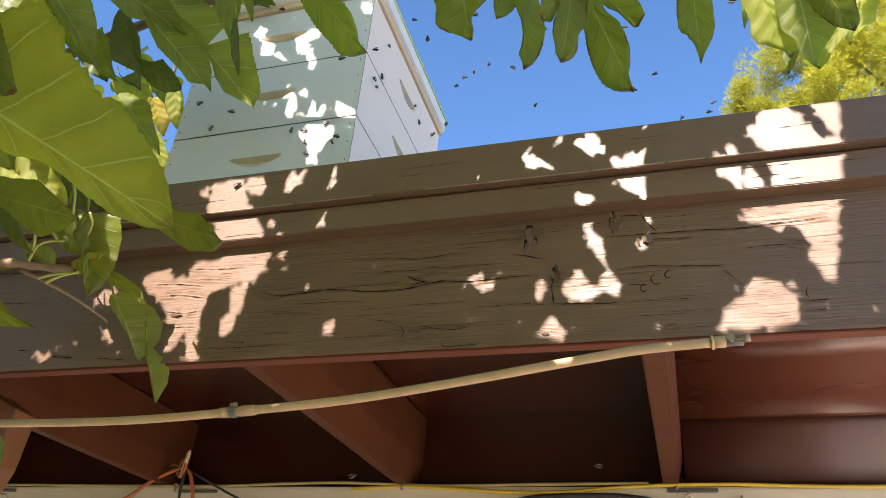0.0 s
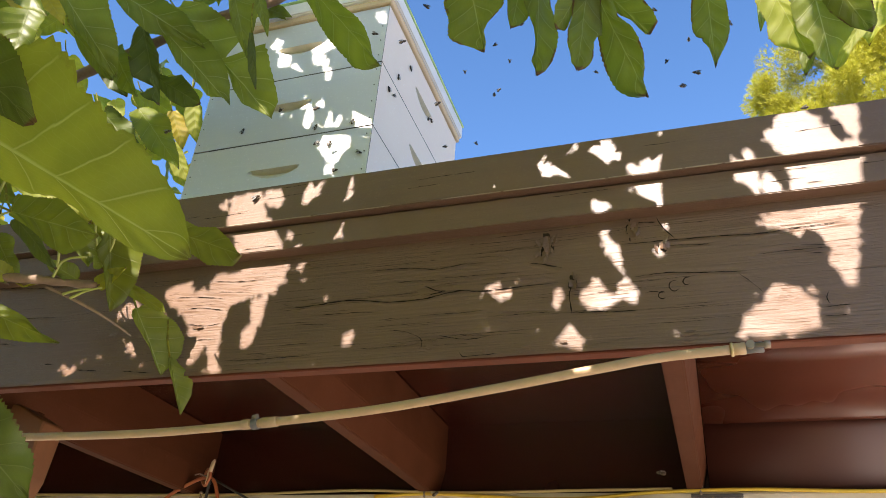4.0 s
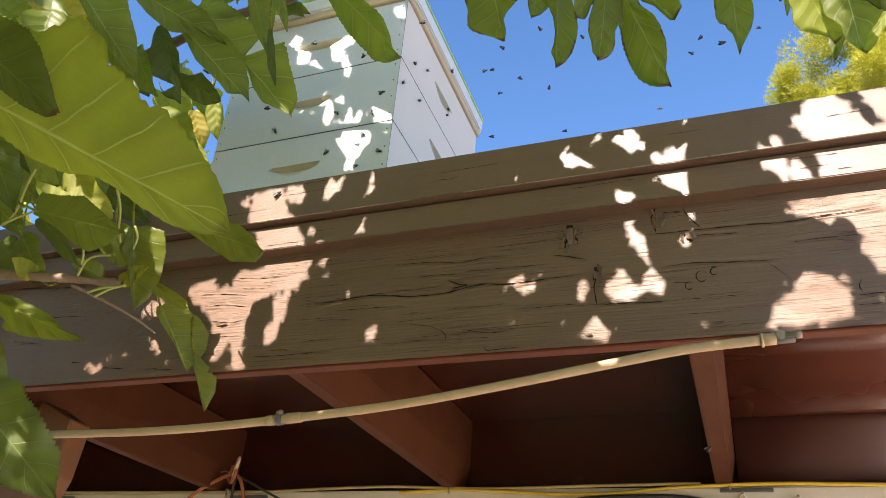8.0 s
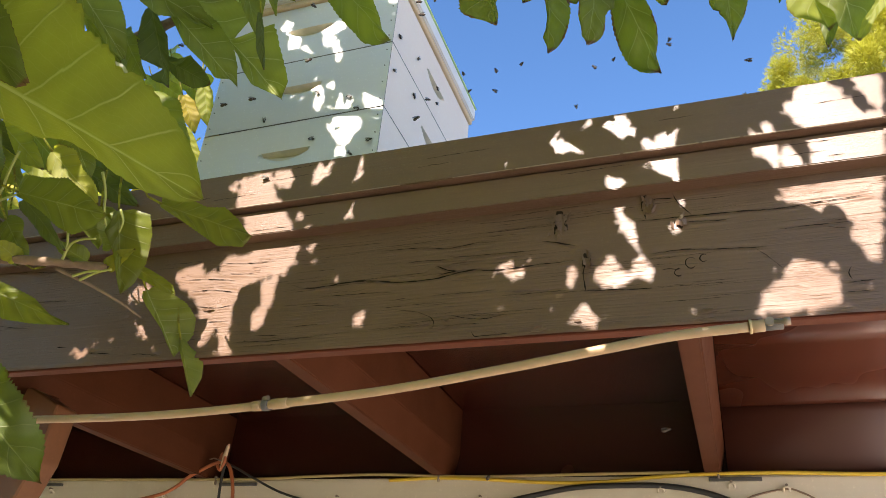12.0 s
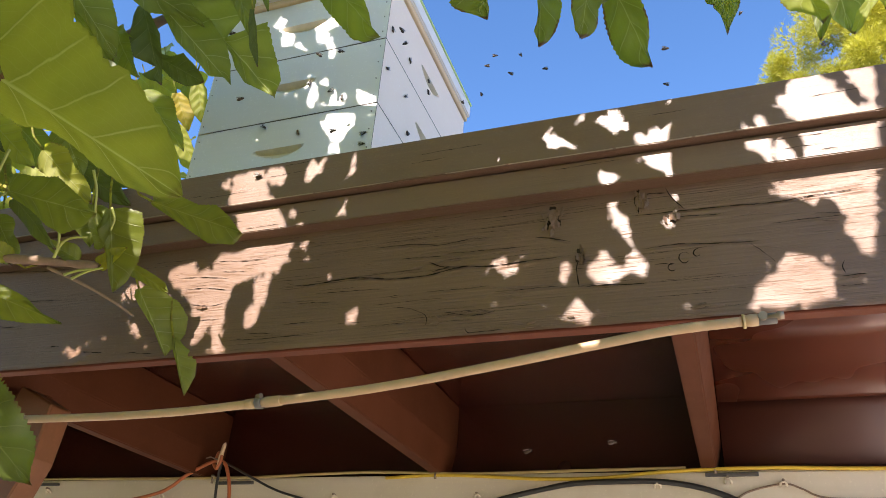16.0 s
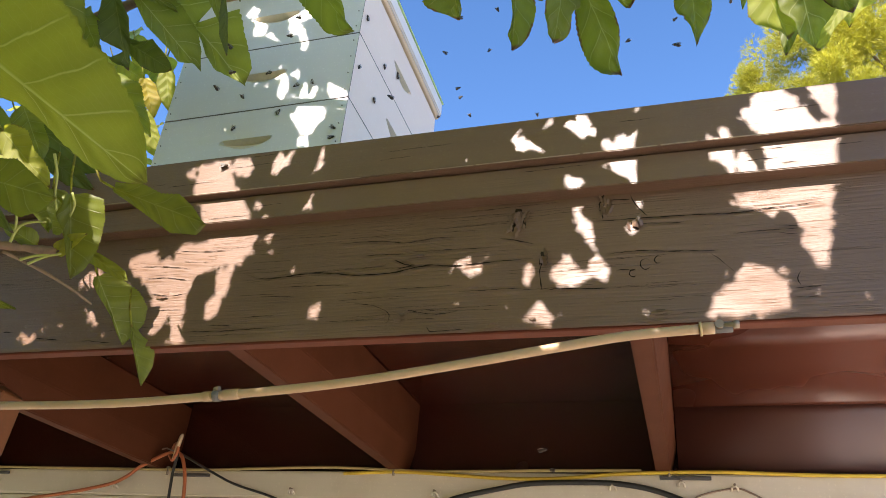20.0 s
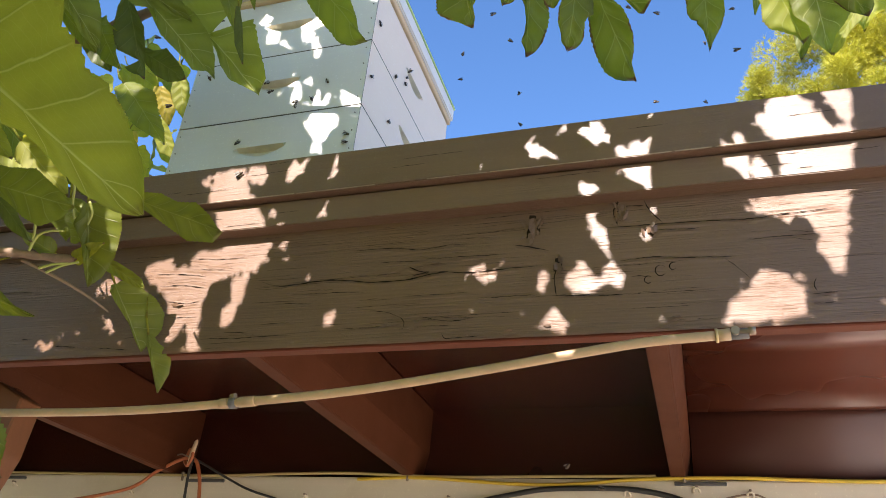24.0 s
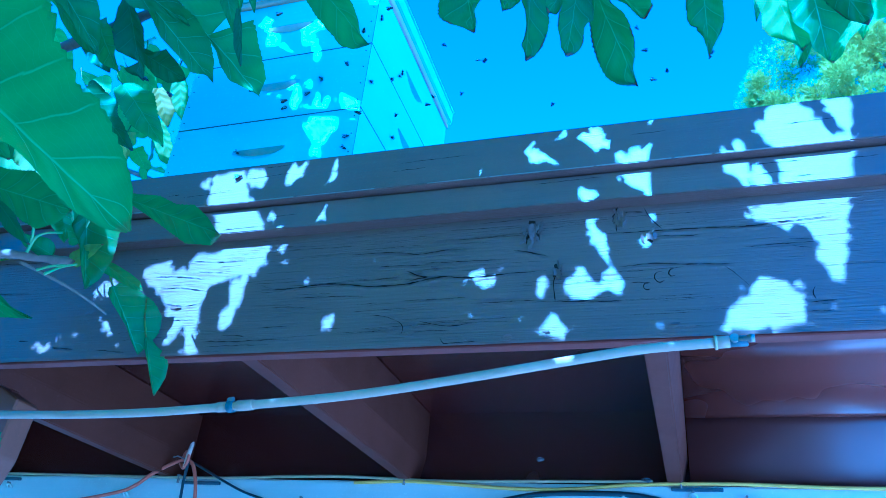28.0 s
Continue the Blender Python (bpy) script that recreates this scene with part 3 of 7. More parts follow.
# ---- beehive on the roof ----
def hive():
    h = empty("beehive", pose(-0.652, 0.42, DECK_Z + 0.036), "stacked pale blue-white wooden beehive standing on the roof", "beehive")
    w, d = 0.210, 0.2475
    z_of = lambda z: z - (DECK_Z + 0.036)

    def scooped(name, z0, z1, front_mat, side_mat):
        """One hive box: four walls with box joints at the corners, each with a scooped hand hold."""
        body = part(name, box(-w + 0.02, w - 0.02, -d + 0.02, d - 0.02, z0 + 0.002, z1 - 0.002), M_DARKGAP, h)
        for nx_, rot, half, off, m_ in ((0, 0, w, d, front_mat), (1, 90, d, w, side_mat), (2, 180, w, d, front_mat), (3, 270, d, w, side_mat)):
            b = bmesh.new()
            gx, gz = 64, 60
            hw = half - (0.0005 if nx_ % 2 == 0 else 0.0008)
            grid = []
            for j in range(gz + 1):
                row = []
                for i in range(gx + 1):
                    x = -hw + 2 * hw * i / gx
                    z = z0 + 0.0010 + (z1 - z0 - 0.0020) * j / gz
                    cz = (z0 + z1) / 2 + 0.008
                    u, vv = x / 0.058, (z - cz)
                    # flat-topped scoop: deep and sharp at the upper edge, running out below along an arc
                    arc = -0.022 * (1 - u * u) if abs(u) < 1 else 0
                    dep = 0.0
                    if abs(u) < 1 and arc < vv < 0.004:
                        dep = 0.019 * (vv - arc) / (0.004 - arc) * (1 - u * u) ** 0.4
                    row.append(b.verts.new((x, -off + dep, z)))
                grid.append(row)
            for j in range(gz):
                for i in range(gx):
                    f = b.faces.new((grid[j][i], grid[j][i + 1], grid[j + 1][i + 1], grid[j + 1][i]))
                    mid = sum(q.co.y for q in f.verts) / 4 + off
                    f.material_index = 1 if mid > 0.0045 else 0
            bmesh.ops.rotate(b, verts=b.verts, cent=(0, 0, 0), matrix=Matrix.Rotation(radians(rot), 3, "Z"))
            part("panel", b, m_, body).data.materials.append(M_SCOOP)
        # nail heads near the corners and along the joint
        for k in range(4):
            z = z0 + 0.02 + k * (z1 - z0 - 0.04) / 3
            for x in (-w + 0.010, w - 0.010):
                n = bmesh.new()
                bmesh.ops.create_cone(n, cap_ends=True, segments=8, radius1=0.0014, radius2=0.0012, depth=0.002,
                                      matrix=Matrix.Translation((x, -d - 0.0006, z)) @ Matrix.Rotation(radians(90), 4, "X"))
                part("nail", n, M_GREY, body)
        return body

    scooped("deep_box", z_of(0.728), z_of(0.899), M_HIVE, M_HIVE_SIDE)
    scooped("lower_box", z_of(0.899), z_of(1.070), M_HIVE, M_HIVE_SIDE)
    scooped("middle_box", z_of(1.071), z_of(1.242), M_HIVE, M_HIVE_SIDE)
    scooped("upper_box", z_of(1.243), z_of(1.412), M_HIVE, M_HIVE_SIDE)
    part("bottom_board", box(-w, w, -d - 0.05, d, 0, z_of(0.727), 0.003), M_RAW, h, "bare pine bottom board with a landing ledge")
    # lid: raw wood cleat under a white rim and a thin green cover
    part("inner_cover", box(-w - 0.007, w + 0.007, -d - 0.007, d + 0.007, z_of(1.4135), z_of(1.430), 0.002), M_RAW, h, "raw pine inner cover edge")
    part("lid", box(-w - 0.012, w + 0.012, -d - 0.014, d + 0.014, z_of(1.4305), z_of(1.470), 0.003, 2), M_LID, h, "white painted telescoping lid")
    part("lid_top", box(-w - 0.015, w + 0.015, -d - 0.017, d + 0.017, z_of(1.4705), z_of(1.476), 0.002), M_GREENLID, h, "thin pale green top sheet")
    return h


beehive = hive()


# ---- mulberry tree ----
def leaf_mat(name, col, col2, vein, trans, tfac, rough, spots=0.5):
    m, nt = mat(name)
    uv = nt.nodes.new("ShaderNodeUVMap").outputs[0]
    sep = nt.nodes.new("ShaderNodeSeparateXYZ")
    nt.links.new(uv, sep.inputs[0])
    u = math_node(nt, "ABSOLUTE", math_node(nt, "SUBTRACT", math_node(nt, "MULTIPLY", sep.outputs[0], 2.0), 1.0))
    v = sep.outputs[1]
    pos = obj_coord(nt)
    wav = math_node(nt, "MULTIPLY", math_node(nt, "SUBTRACT", noise_tex(nt, pos, 45, 2), 0.5), 0.10)
    # midrib, side veins that sweep forward, and finer cross veins
    mid = math_node(nt, "SUBTRACT", 1.0, ramp(nt, u, 0.010, 0.032))
    ph = math_node(nt, "ADD", math_node(nt, "SUBTRACT", math_node(nt, "MULTIPLY", v, 5.5), math_node(nt, "MULTIPLY", math_node(nt, "POWER", u, 0.8), 1.15)), wav)
    saw = math_node(nt, "ABSOLUTE", math_node(nt, "SUBTRACT", math_node(nt, "FRACT", ph), 0.5))
    side = math_node(nt, "MULTIPLY", math_node(nt, "SUBTRACT", 1.0, ramp(nt, saw, 0.008, 0.034)), math_node(nt, "SUBTRACT", 1.0, ramp(nt, u, 0.75, 1.0)))
    ph2 = math_node(nt, "ADD", math_node(nt, "MULTIPLY", u, 9.0), math_node(nt, "MULTIPLY", wav, 9.0))
    saw2 = math_node(nt, "ABSOLUTE", math_node(nt, "SUBTRACT", math_node(nt, "FRACT", ph2), 0.5))
    fine = math_node(nt, "MULTIPLY", math_node(nt, "SUBTRACT", 1.0, ramp(nt, saw2, 0.012, 0.05)), 0.16)
    # fine net of veinlets
    vor = nt.nodes.new("ShaderNodeTexVoronoi")
    vor.feature = "DISTANCE_TO_EDGE"
    vor.inputs["Scale"].default_value = 330.0
    nt.links.new(pos, vor.inputs["Vector"])
    net = math_node(nt, "MULTIPLY", math_node(nt, "SUBTRACT", 1.0, ramp(nt, vor.outputs["Distance"], 0.02, 0.10)), 0.05)
    fine = math_node(nt, "MAXIMUM", fine, net)
    veins = math_node(nt, "MAXIMUM", math_node(nt, "MAXIMUM", mid, math_node(nt, "MULTIPLY", side, 0.8)), fine)
    rnd = nt.nodes.new("ShaderNodeObjectInfo").outputs["Random"]
    blot = noise_tex(nt, pos, 30, 4, 0.6)
    c = mix_col(nt, math_node(nt, "ADD", math_node(nt, "MULTIPLY", rnd, 0.75), math_node(nt, "MULTIPLY", blot, 0.25)), col, col2)
    big = noise_tex(nt, pos, 14, 3, 0.5)
    c = mix_col(nt, math_node(nt, "MULTIPLY", ramp(nt, big, 0.45, 0.72), 0.6), c, tuple(x * 0.5 for x in col))
    # darker along the sunken veins, paler on the cushions between
    cush = math_node(nt, "MULTIPLY", math_node(nt, "SUBTRACT", 1.0, ramp(nt, saw, 0.04, 0.36)), 0.22)
    c = mix_col(nt, cush, c, tuple(x * 0.5 for x in col))
    c = mix_col(nt, math_node(nt, "MULTIPLY", veins, 0.8), c, vein)
    # brown, dry bites near the margin and the tip
    edge = math_node(nt, "MAXIMUM", ramp(nt, u, 0.72, 1.0), ramp(nt, v, 0.90, 1.0))
    dry = math_node(nt, "MULTIPLY", ramp(nt, math_node(nt, "MULTIPLY", edge, noise_tex(nt, pos, 70, 3, 0.6)), 0.42 - 0.14 * (spots > 0.9), 0.50 - 0.12 * (spots > 0.9)), spots)
    if spots > 0.9:
        dry = math_node(nt, "MULTIPLY", dry, ramp(nt, noise_tex(nt, pos, 38, 2), 0.48, 0.58))
    c = mix_col(nt, dry, c, (0.10, 0.035, 0.012))
    tip = math_node(nt, "MULTIPLY", ramp(nt, v, 0.955, 0.975), min(1.0, spots * 1.7))
    dry = math_node(nt, "MAXIMUM", dry, tip)
    c = mix_col(nt, tip, c, (0.12, 0.05, 0.02))
    t = mix_col(nt, math_node(nt, "MULTIPLY", veins, 0.45), trans, vein)
    t = mix_col(nt, dry, t, (0.08, 0.03, 0.01))
    h = math_node(nt, "ADD", math_node(nt, "MULTIPLY", veins, 1.0), math_node(nt, "MULTIPLY", blot, 0.4))
    t = mix_col(nt, math_node(nt, "MULTIPLY", ramp(nt, big, 0.45, 0.72), 0.35), t, tuple(x * 0.55 for x in trans))
    t = mix_col(nt, cush, t, tuple(x * 0.5 for x in trans))
    finish(nt, c, rough, h, 0.5, 0.0012, trans=(t, tfac))
    return m


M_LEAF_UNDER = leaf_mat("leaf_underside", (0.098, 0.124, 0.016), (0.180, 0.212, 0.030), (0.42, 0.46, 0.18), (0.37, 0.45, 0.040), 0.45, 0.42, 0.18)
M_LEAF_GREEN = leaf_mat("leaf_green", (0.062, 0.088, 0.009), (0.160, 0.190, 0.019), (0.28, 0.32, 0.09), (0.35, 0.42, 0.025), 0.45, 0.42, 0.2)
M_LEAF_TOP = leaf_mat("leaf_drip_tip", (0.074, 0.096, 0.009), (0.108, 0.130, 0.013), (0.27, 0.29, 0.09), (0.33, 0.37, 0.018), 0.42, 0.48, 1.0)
# next two: shaded and sunlit copies of the green leaf, the light in the colour
M_LEAF_SHADED = leaf_mat("leaf_shaded", (0.048, 0.078, 0.010), (0.075, 0.105, 0.014), (0.15, 0.18, 0.05), (0.19, 0.24, 0.016), 0.33, 0.5)
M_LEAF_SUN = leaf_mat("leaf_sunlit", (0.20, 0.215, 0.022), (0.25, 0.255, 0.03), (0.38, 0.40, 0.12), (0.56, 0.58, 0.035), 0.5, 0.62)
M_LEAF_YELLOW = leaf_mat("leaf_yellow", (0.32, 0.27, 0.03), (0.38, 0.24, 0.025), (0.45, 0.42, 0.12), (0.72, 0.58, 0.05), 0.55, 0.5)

TREE = Vector((-1.5, -1.7, GROUND_Z))
tree = empty("mulberry_tree", Matrix.Translation(TREE), "mulberry tree with large toothed green leaves over the eave", "tree")


def limb(name, ctrl, r0, r1, n=8, parent=None, label="", wob=0.4):
    pts = [p - TREE for p in curve_pts(ctrl, n)]
    k = len(pts) - 1
    return part(name, tube(pts, [r0 + (r1 - r0) * i / k for i in range(k + 1)], 10, True, wob), M_TWIG if r0 < 0.014 else M_BARK, parent or tree, label)


limb("trunk", [(-1.5, -1.7, GROUND_Z), (-1.47, -1.68, -0.6), (-1.52, -1.6, 0.4), (-1.45, -1.5, 1.5)], 0.11, 0.07, 10)
limb("limb", [(-1.47, -1.52, 1.4), (-1.1, -1.2, 2.0), (-0.6, -0.9, 2.35), (0.0, -0.7, 2.5), (0.5, -0.5, 2.55)], 0.05, 0.018)
limb("limb", [(-1.51, -1.6, 0.5), (-1.55, -1.2, 0.55), (-1.4, -0.6, 0.58), (-1.094, -0.249, 0.589)], 0.03, 0.0118)
limb("limb", [(-1.49, -1.58, 0.8), (-1.6, -1.0, 1.05), (-1.5, -0.3, 1.17), (-1.295, 0.043, 1.188)], 0.035, 0.013)
limb("limb", [(-1.1, -1.2, 2.0), (-0.8, -0.6, 1.75), (-0.5, -0.3, 1.4), (-0.321, -0.135, 1.206)], 0.025, 0.009)
branch_low = limb("branch", [(-1.094, -0.249, 0.589), (-0.905, -0.223, 0.570), (-0.827, -0.211, 0.562), (-0.745, -0.179, 0.564), (-0.682, -0.133, 0.571)], 0.0095, 0.0058, 8, None, "thin grey-brown branch with green leaf stalks")
branch_up = limb("branch", [(-1.295, 0.043, 1.188), (-1.010, -0.018, 1.172), (-0.862, -0.032, 1.191), (-0.709, -0.046, 1.211), (-0.567, -0.053, 1.215), (-0.321, -0.135, 1.206)], 0.012, 0.008)
branch_top = limb("branch", [(-0.321, -0.135, 1.206), (-0.122, -0.128, 1.165), (0.050, -0.125, 1.152), (0.209, -0.05, 1.185), (0.366, 0.0, 1.187), (0.526, 0.04, 1.20)], 0.008, 0.004)
branch_far = limb("branch", [(-1.55, -1.0, 1.05), (-2.0, 0.0, 1.3), (-1.9, 0.5, 1.5), (-1.35, 0.7, 1.35), (-1.1, 0.75, 1.1)], 0.02, 0.004)
limb("twig", [(-0.735, -0.169, 0.557), (-0.696, -0.134, 0.543), (-0.668, -0.101, 0.529), (-0.658, -0.067, 0.521)], 0.0026, 0.0013, 5, branch_low)
limb("twig", [(-0.682, -0.133, 0.571), (-0.653, -0.133, 0.589), (-0.654, -0.164, 0.638)], 0.0025, 0.0016, 5, branch_low)
limb("twig", [(-1.094, -0.249, 0.589), (-0.75, -0.42, 0.50), (-0.45, -0.60, 0.42), (-0.322, -0.666, 0.380), (-0.253, -0.675, 0.360)], 0.005, 0.0014, 6, branch_low)
M_STALK = plain_mat("green_stalk", (0.27, 0.29, 0.07), 0.5)


def stalks():
    """Bare green leaf stalks and young shoots round the low branch."""
    for way in (
        ((-0.759, -0.271, 0.691), (-0.775, -0.262, 0.666), (-0.788, -0.252, 0.643), (-0.800, -0.248, 0.628)),
        ((-0.813, -0.248, 0.620), (-0.791, -0.246, 0.630), (-0.763, -0.241, 0.642)),
        ((-0.654, -0.218, 0.675), (-0.653, -0.203, 0.651), (-0.658, -0.190, 0.627), (-0.658, -0.179, 0.610)),
        ((-0.708, -0.193, 0.600), (-0.711, -0.185, 0.584), (-0.718, -0.178, 0.570)),
        ((-0.720, -0.177, 0.566), (-0.707, -0.183, 0.585), (-0.691, -0.181, 0.592), (-0.673, -0.175, 0.594)),
        ((-0.710, -0.160, 0.547), (-0.690, -0.157, 0.553), (-0.671, -0.151, 0.556)),
        ((-0.701, -0.154, 0.543), (-0.679, -0.152, 0.553), (-0.658, -0.147, 0.559)),
        ((-0.637, -0.184, 0.632), (-0.635, -0.175, 0.619), (-0.642, -0.169, 0.604))):
        pts = [p - TREE for p in curve_pts(way, 4)]
        part("stalk", tube(pts, [0.0021 - 0.0007 * k / len(pts) for k in range(len(pts))], 7), M_STALK, branch_low)


stalks()
LEAVES = []


PROFILE_V = (0, 0.03, 0.10, 0.20, 0.32, 0.45, 0.60, 0.73, 0.84, 0.91, 0.96, 1)
PROFILE_W = (0.30, 0.60, 0.86, 0.98, 1.0, 0.97, 0.85, 0.67, 0.43, 0.22, 0.09, 0.01)


def blade(bm, uvl, base, tip, width, nrm, curl, fold, rng, n=52, m=6, bulge=0.02, wave=0.09, sides=None):
    """One toothed blade from base to tip, folded along the midrib, curling and rippling."""
    a = tip - base
    ln = a.length
    a = a / ln
    nn = (nrm - a * nrm.dot(a)).normalized()
    s = a.cross(nn)
    ph, bend = rng.uniform(0, 6), (0.0 if sides else rng.uniform(-0.06, 0.06))
    rows = []
    for i in range(n + 1):
        v = i / n
        prof = float(np.interp(v, PROFILE_V, PROFILE_W))
        tooth = 0.07 * (i % 2) * (0.05 < v < 0.97) * rng.uniform(0.4, 1.4)
        row = []
        for k in range(-m, m + 1):
            u = k / m
            w = width * 0.5 * prof * (1 - (tooth if abs(k) == m else 0)) + 0.0004
            if not sides:
                w *= 1 + 0.22 * noise.noise(Vector((v * 4.5, (u > 0) * 7.0, ph)))
            if sides:
                w = float(np.interp(v, *sides[k > 0])) * (1 - (0.6 * tooth if abs(k) == m else 0)) + 0.0004
            lift = fold * abs(u) * w + curl * ln * (v * v - v * 0.6) * -1
            lift += wave * width * u * u * math.sin((8 if u > 0 else 11) * v + ph + (2 if u > 0 else 0))
            # quilted between the side veins
            lift += bulge * width * abs(math.sin(math.pi * (5.5 * v - 1.15 * abs(u) ** 0.8))) * (1 - abs(u) ** 3)
            lift += 0.05 * width * noise.noise(Vector((v * 3 + ph, u * 1.3, ph)))
            p = base + a * (v * ln - abs(u) * w * 0.10) + s * (u * w + bend * ln * v * (1 - v)) + nn * lift
            vert = bm.verts.new(p)
            row.append((vert, (u * 0.5 + 0.5, v)))
        rows.append(row)
    for r0, r1 in zip(rows, rows[1:]):
        for k in range(len(r0) - 1):
            quad = (r0[k], r0[k + 1], r1[k + 1], r1[k])
            f = bm.faces.new([q[0] for q in quad])
            f.smooth = True
            for loop, q in zip(f.loops, quad):
                loop[uvl].uv = q[1]


def leaf(branch, base, lobes, nrm, material, curl, fold, stalk=0.05, sides=None):
    """A leaf of one or more lobes with its stalk; its origin lies at the foot of the blade."""
    rng = random.Random(len(LEAVES) * 7 + 3)
    base, nrm = Vector(base), Vector(nrm)
    bm = bmesh.new()
    uvl = bm.loops.layers.uv.new("UVMap")
    for tip, width in lobes:
        blade(bm, uvl, Vector((0, 0, 0)), Vector(tip) - base, width, nrm, curl, fold, rng, bulge=-0.034 if material is M_LEAF_UNDER else 0.03, wave=0.02 if sides else 0.13, sides=sides)
    ob = part("leaf", bm, material, branch)
    ob.location = base - TREE
    d = (Vector(lobes[0][0]) - base).normalized()
    st = tube([(0, 0, 0), -d * stalk * 0.5 + Vector((0, 0, 0.004)), -d * stalk * 0.8 + Vector((0, 0, 0.02))], 0.0016, 6)
    part("stalk", st, M_LEAF_SUN, ob)
    LEAVES.append(ob)
    return ob


# the near leaf: half widths above and below its midrib, with one shallow notch
BIG_SIDES = (((0, 0.03, 0.12, 0.165, 0.22, 0.25, 0.315, 0.365, 0.38, 0.39, 0.44, 0.51, 0.555, 0.60, 0.63, 0.68, 0.76, 0.83, 0.91, 0.955, 1),
              (0.030, 0.046, 0.046, 0.056, 0.066, 0.066, 0.061, 0.059, 0.054, 0.050, 0.0485, 0.0470, 0.041, 0.0385, 0.042, 0.0396, 0.0338, 0.0281, 0.0197, 0.0114, 0.001)),
             ((0, 0.14, 0.28, 0.45, 0.535, 0.62, 0.73, 0.83, 0.94, 1), (0.010, 0.0130, 0.0160, 0.0142, 0.0080, 0.0080, 0.0108, 0.0116, 0.0076, 0.001)))
big_leaf = leaf(branch_low, (-0.253, -0.675, 0.360), [((-0.120, -0.606, 0.295), 0.081)], (0.293, -0.889, -0.351), M_LEAF_UNDER, 0.06, 0.05, sides=BIG_SIDES)
leaf(branch_low, (-0.821, -0.214, 0.470), [((-0.779, -0.171, 0.389), 0.046)], (0.679, -0.733, -0.034), M_LEAF_SHADED, 0.05, 0.15)
leaf(branch_low, (-0.806, -0.194, 0.389), [((-0.694, -0.114, 0.273), 0.108)], (0.509, -0.855, -0.099), M_LEAF_SHADED, 0.05, 0.12)
leaf(branch_low, (-0.706, -0.387, 0.663), [((-0.671, -0.336, 0.562), 0.052)], (0.687, -0.714, -0.133), M_LEAF_SHADED, 0.05, 0.15)
leaf(branch_low, (-0.731, -0.256, 0.616), [((-0.674, -0.218, 0.551), 0.027)], (0.099, -0.891, -0.443), M_LEAF_SHADED, 0.05, 0.20)
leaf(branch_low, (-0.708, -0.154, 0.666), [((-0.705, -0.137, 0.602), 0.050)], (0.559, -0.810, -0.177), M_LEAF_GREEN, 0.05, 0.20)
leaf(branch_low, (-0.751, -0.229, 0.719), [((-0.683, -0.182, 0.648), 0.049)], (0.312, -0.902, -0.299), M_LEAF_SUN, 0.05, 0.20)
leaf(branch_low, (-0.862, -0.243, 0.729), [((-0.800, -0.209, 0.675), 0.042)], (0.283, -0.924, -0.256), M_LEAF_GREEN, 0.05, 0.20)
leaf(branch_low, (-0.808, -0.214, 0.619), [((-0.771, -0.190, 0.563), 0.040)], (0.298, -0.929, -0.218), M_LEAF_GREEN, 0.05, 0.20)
leaf(branch_low, (-0.856, -0.209, 0.619), [((-0.800, -0.177, 0.564), 0.049)], (0.463, -0.885, -0.045), M_LEAF_SHADED, 0.05, 0.20)
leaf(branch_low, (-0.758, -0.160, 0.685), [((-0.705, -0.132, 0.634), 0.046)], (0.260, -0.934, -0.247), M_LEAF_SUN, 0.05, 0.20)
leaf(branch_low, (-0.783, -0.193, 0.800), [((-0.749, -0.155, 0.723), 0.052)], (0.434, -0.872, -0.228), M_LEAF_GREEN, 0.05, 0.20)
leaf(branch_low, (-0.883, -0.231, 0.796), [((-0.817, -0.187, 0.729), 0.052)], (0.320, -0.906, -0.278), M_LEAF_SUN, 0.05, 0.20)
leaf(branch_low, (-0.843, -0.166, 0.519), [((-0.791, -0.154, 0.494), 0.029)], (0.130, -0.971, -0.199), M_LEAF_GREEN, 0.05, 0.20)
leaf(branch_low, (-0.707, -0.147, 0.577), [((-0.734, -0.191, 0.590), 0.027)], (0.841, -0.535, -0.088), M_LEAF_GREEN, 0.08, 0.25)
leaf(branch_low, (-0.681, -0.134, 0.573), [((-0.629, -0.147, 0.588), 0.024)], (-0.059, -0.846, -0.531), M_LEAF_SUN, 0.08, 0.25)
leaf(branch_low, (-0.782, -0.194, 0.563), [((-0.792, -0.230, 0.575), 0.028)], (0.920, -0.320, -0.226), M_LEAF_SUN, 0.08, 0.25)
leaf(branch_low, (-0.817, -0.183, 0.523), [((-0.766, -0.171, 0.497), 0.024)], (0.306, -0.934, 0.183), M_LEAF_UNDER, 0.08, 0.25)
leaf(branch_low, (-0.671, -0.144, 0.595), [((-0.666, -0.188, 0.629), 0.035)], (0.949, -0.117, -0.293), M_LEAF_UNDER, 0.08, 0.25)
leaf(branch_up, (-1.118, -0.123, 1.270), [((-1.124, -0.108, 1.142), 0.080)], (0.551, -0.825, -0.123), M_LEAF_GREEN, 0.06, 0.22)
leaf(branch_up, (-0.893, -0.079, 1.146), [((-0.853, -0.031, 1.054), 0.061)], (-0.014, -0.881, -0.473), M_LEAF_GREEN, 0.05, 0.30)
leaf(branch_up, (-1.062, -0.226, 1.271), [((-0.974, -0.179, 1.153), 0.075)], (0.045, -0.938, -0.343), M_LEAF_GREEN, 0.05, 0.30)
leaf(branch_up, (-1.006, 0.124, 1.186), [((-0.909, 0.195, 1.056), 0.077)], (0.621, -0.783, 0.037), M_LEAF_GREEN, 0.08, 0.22)
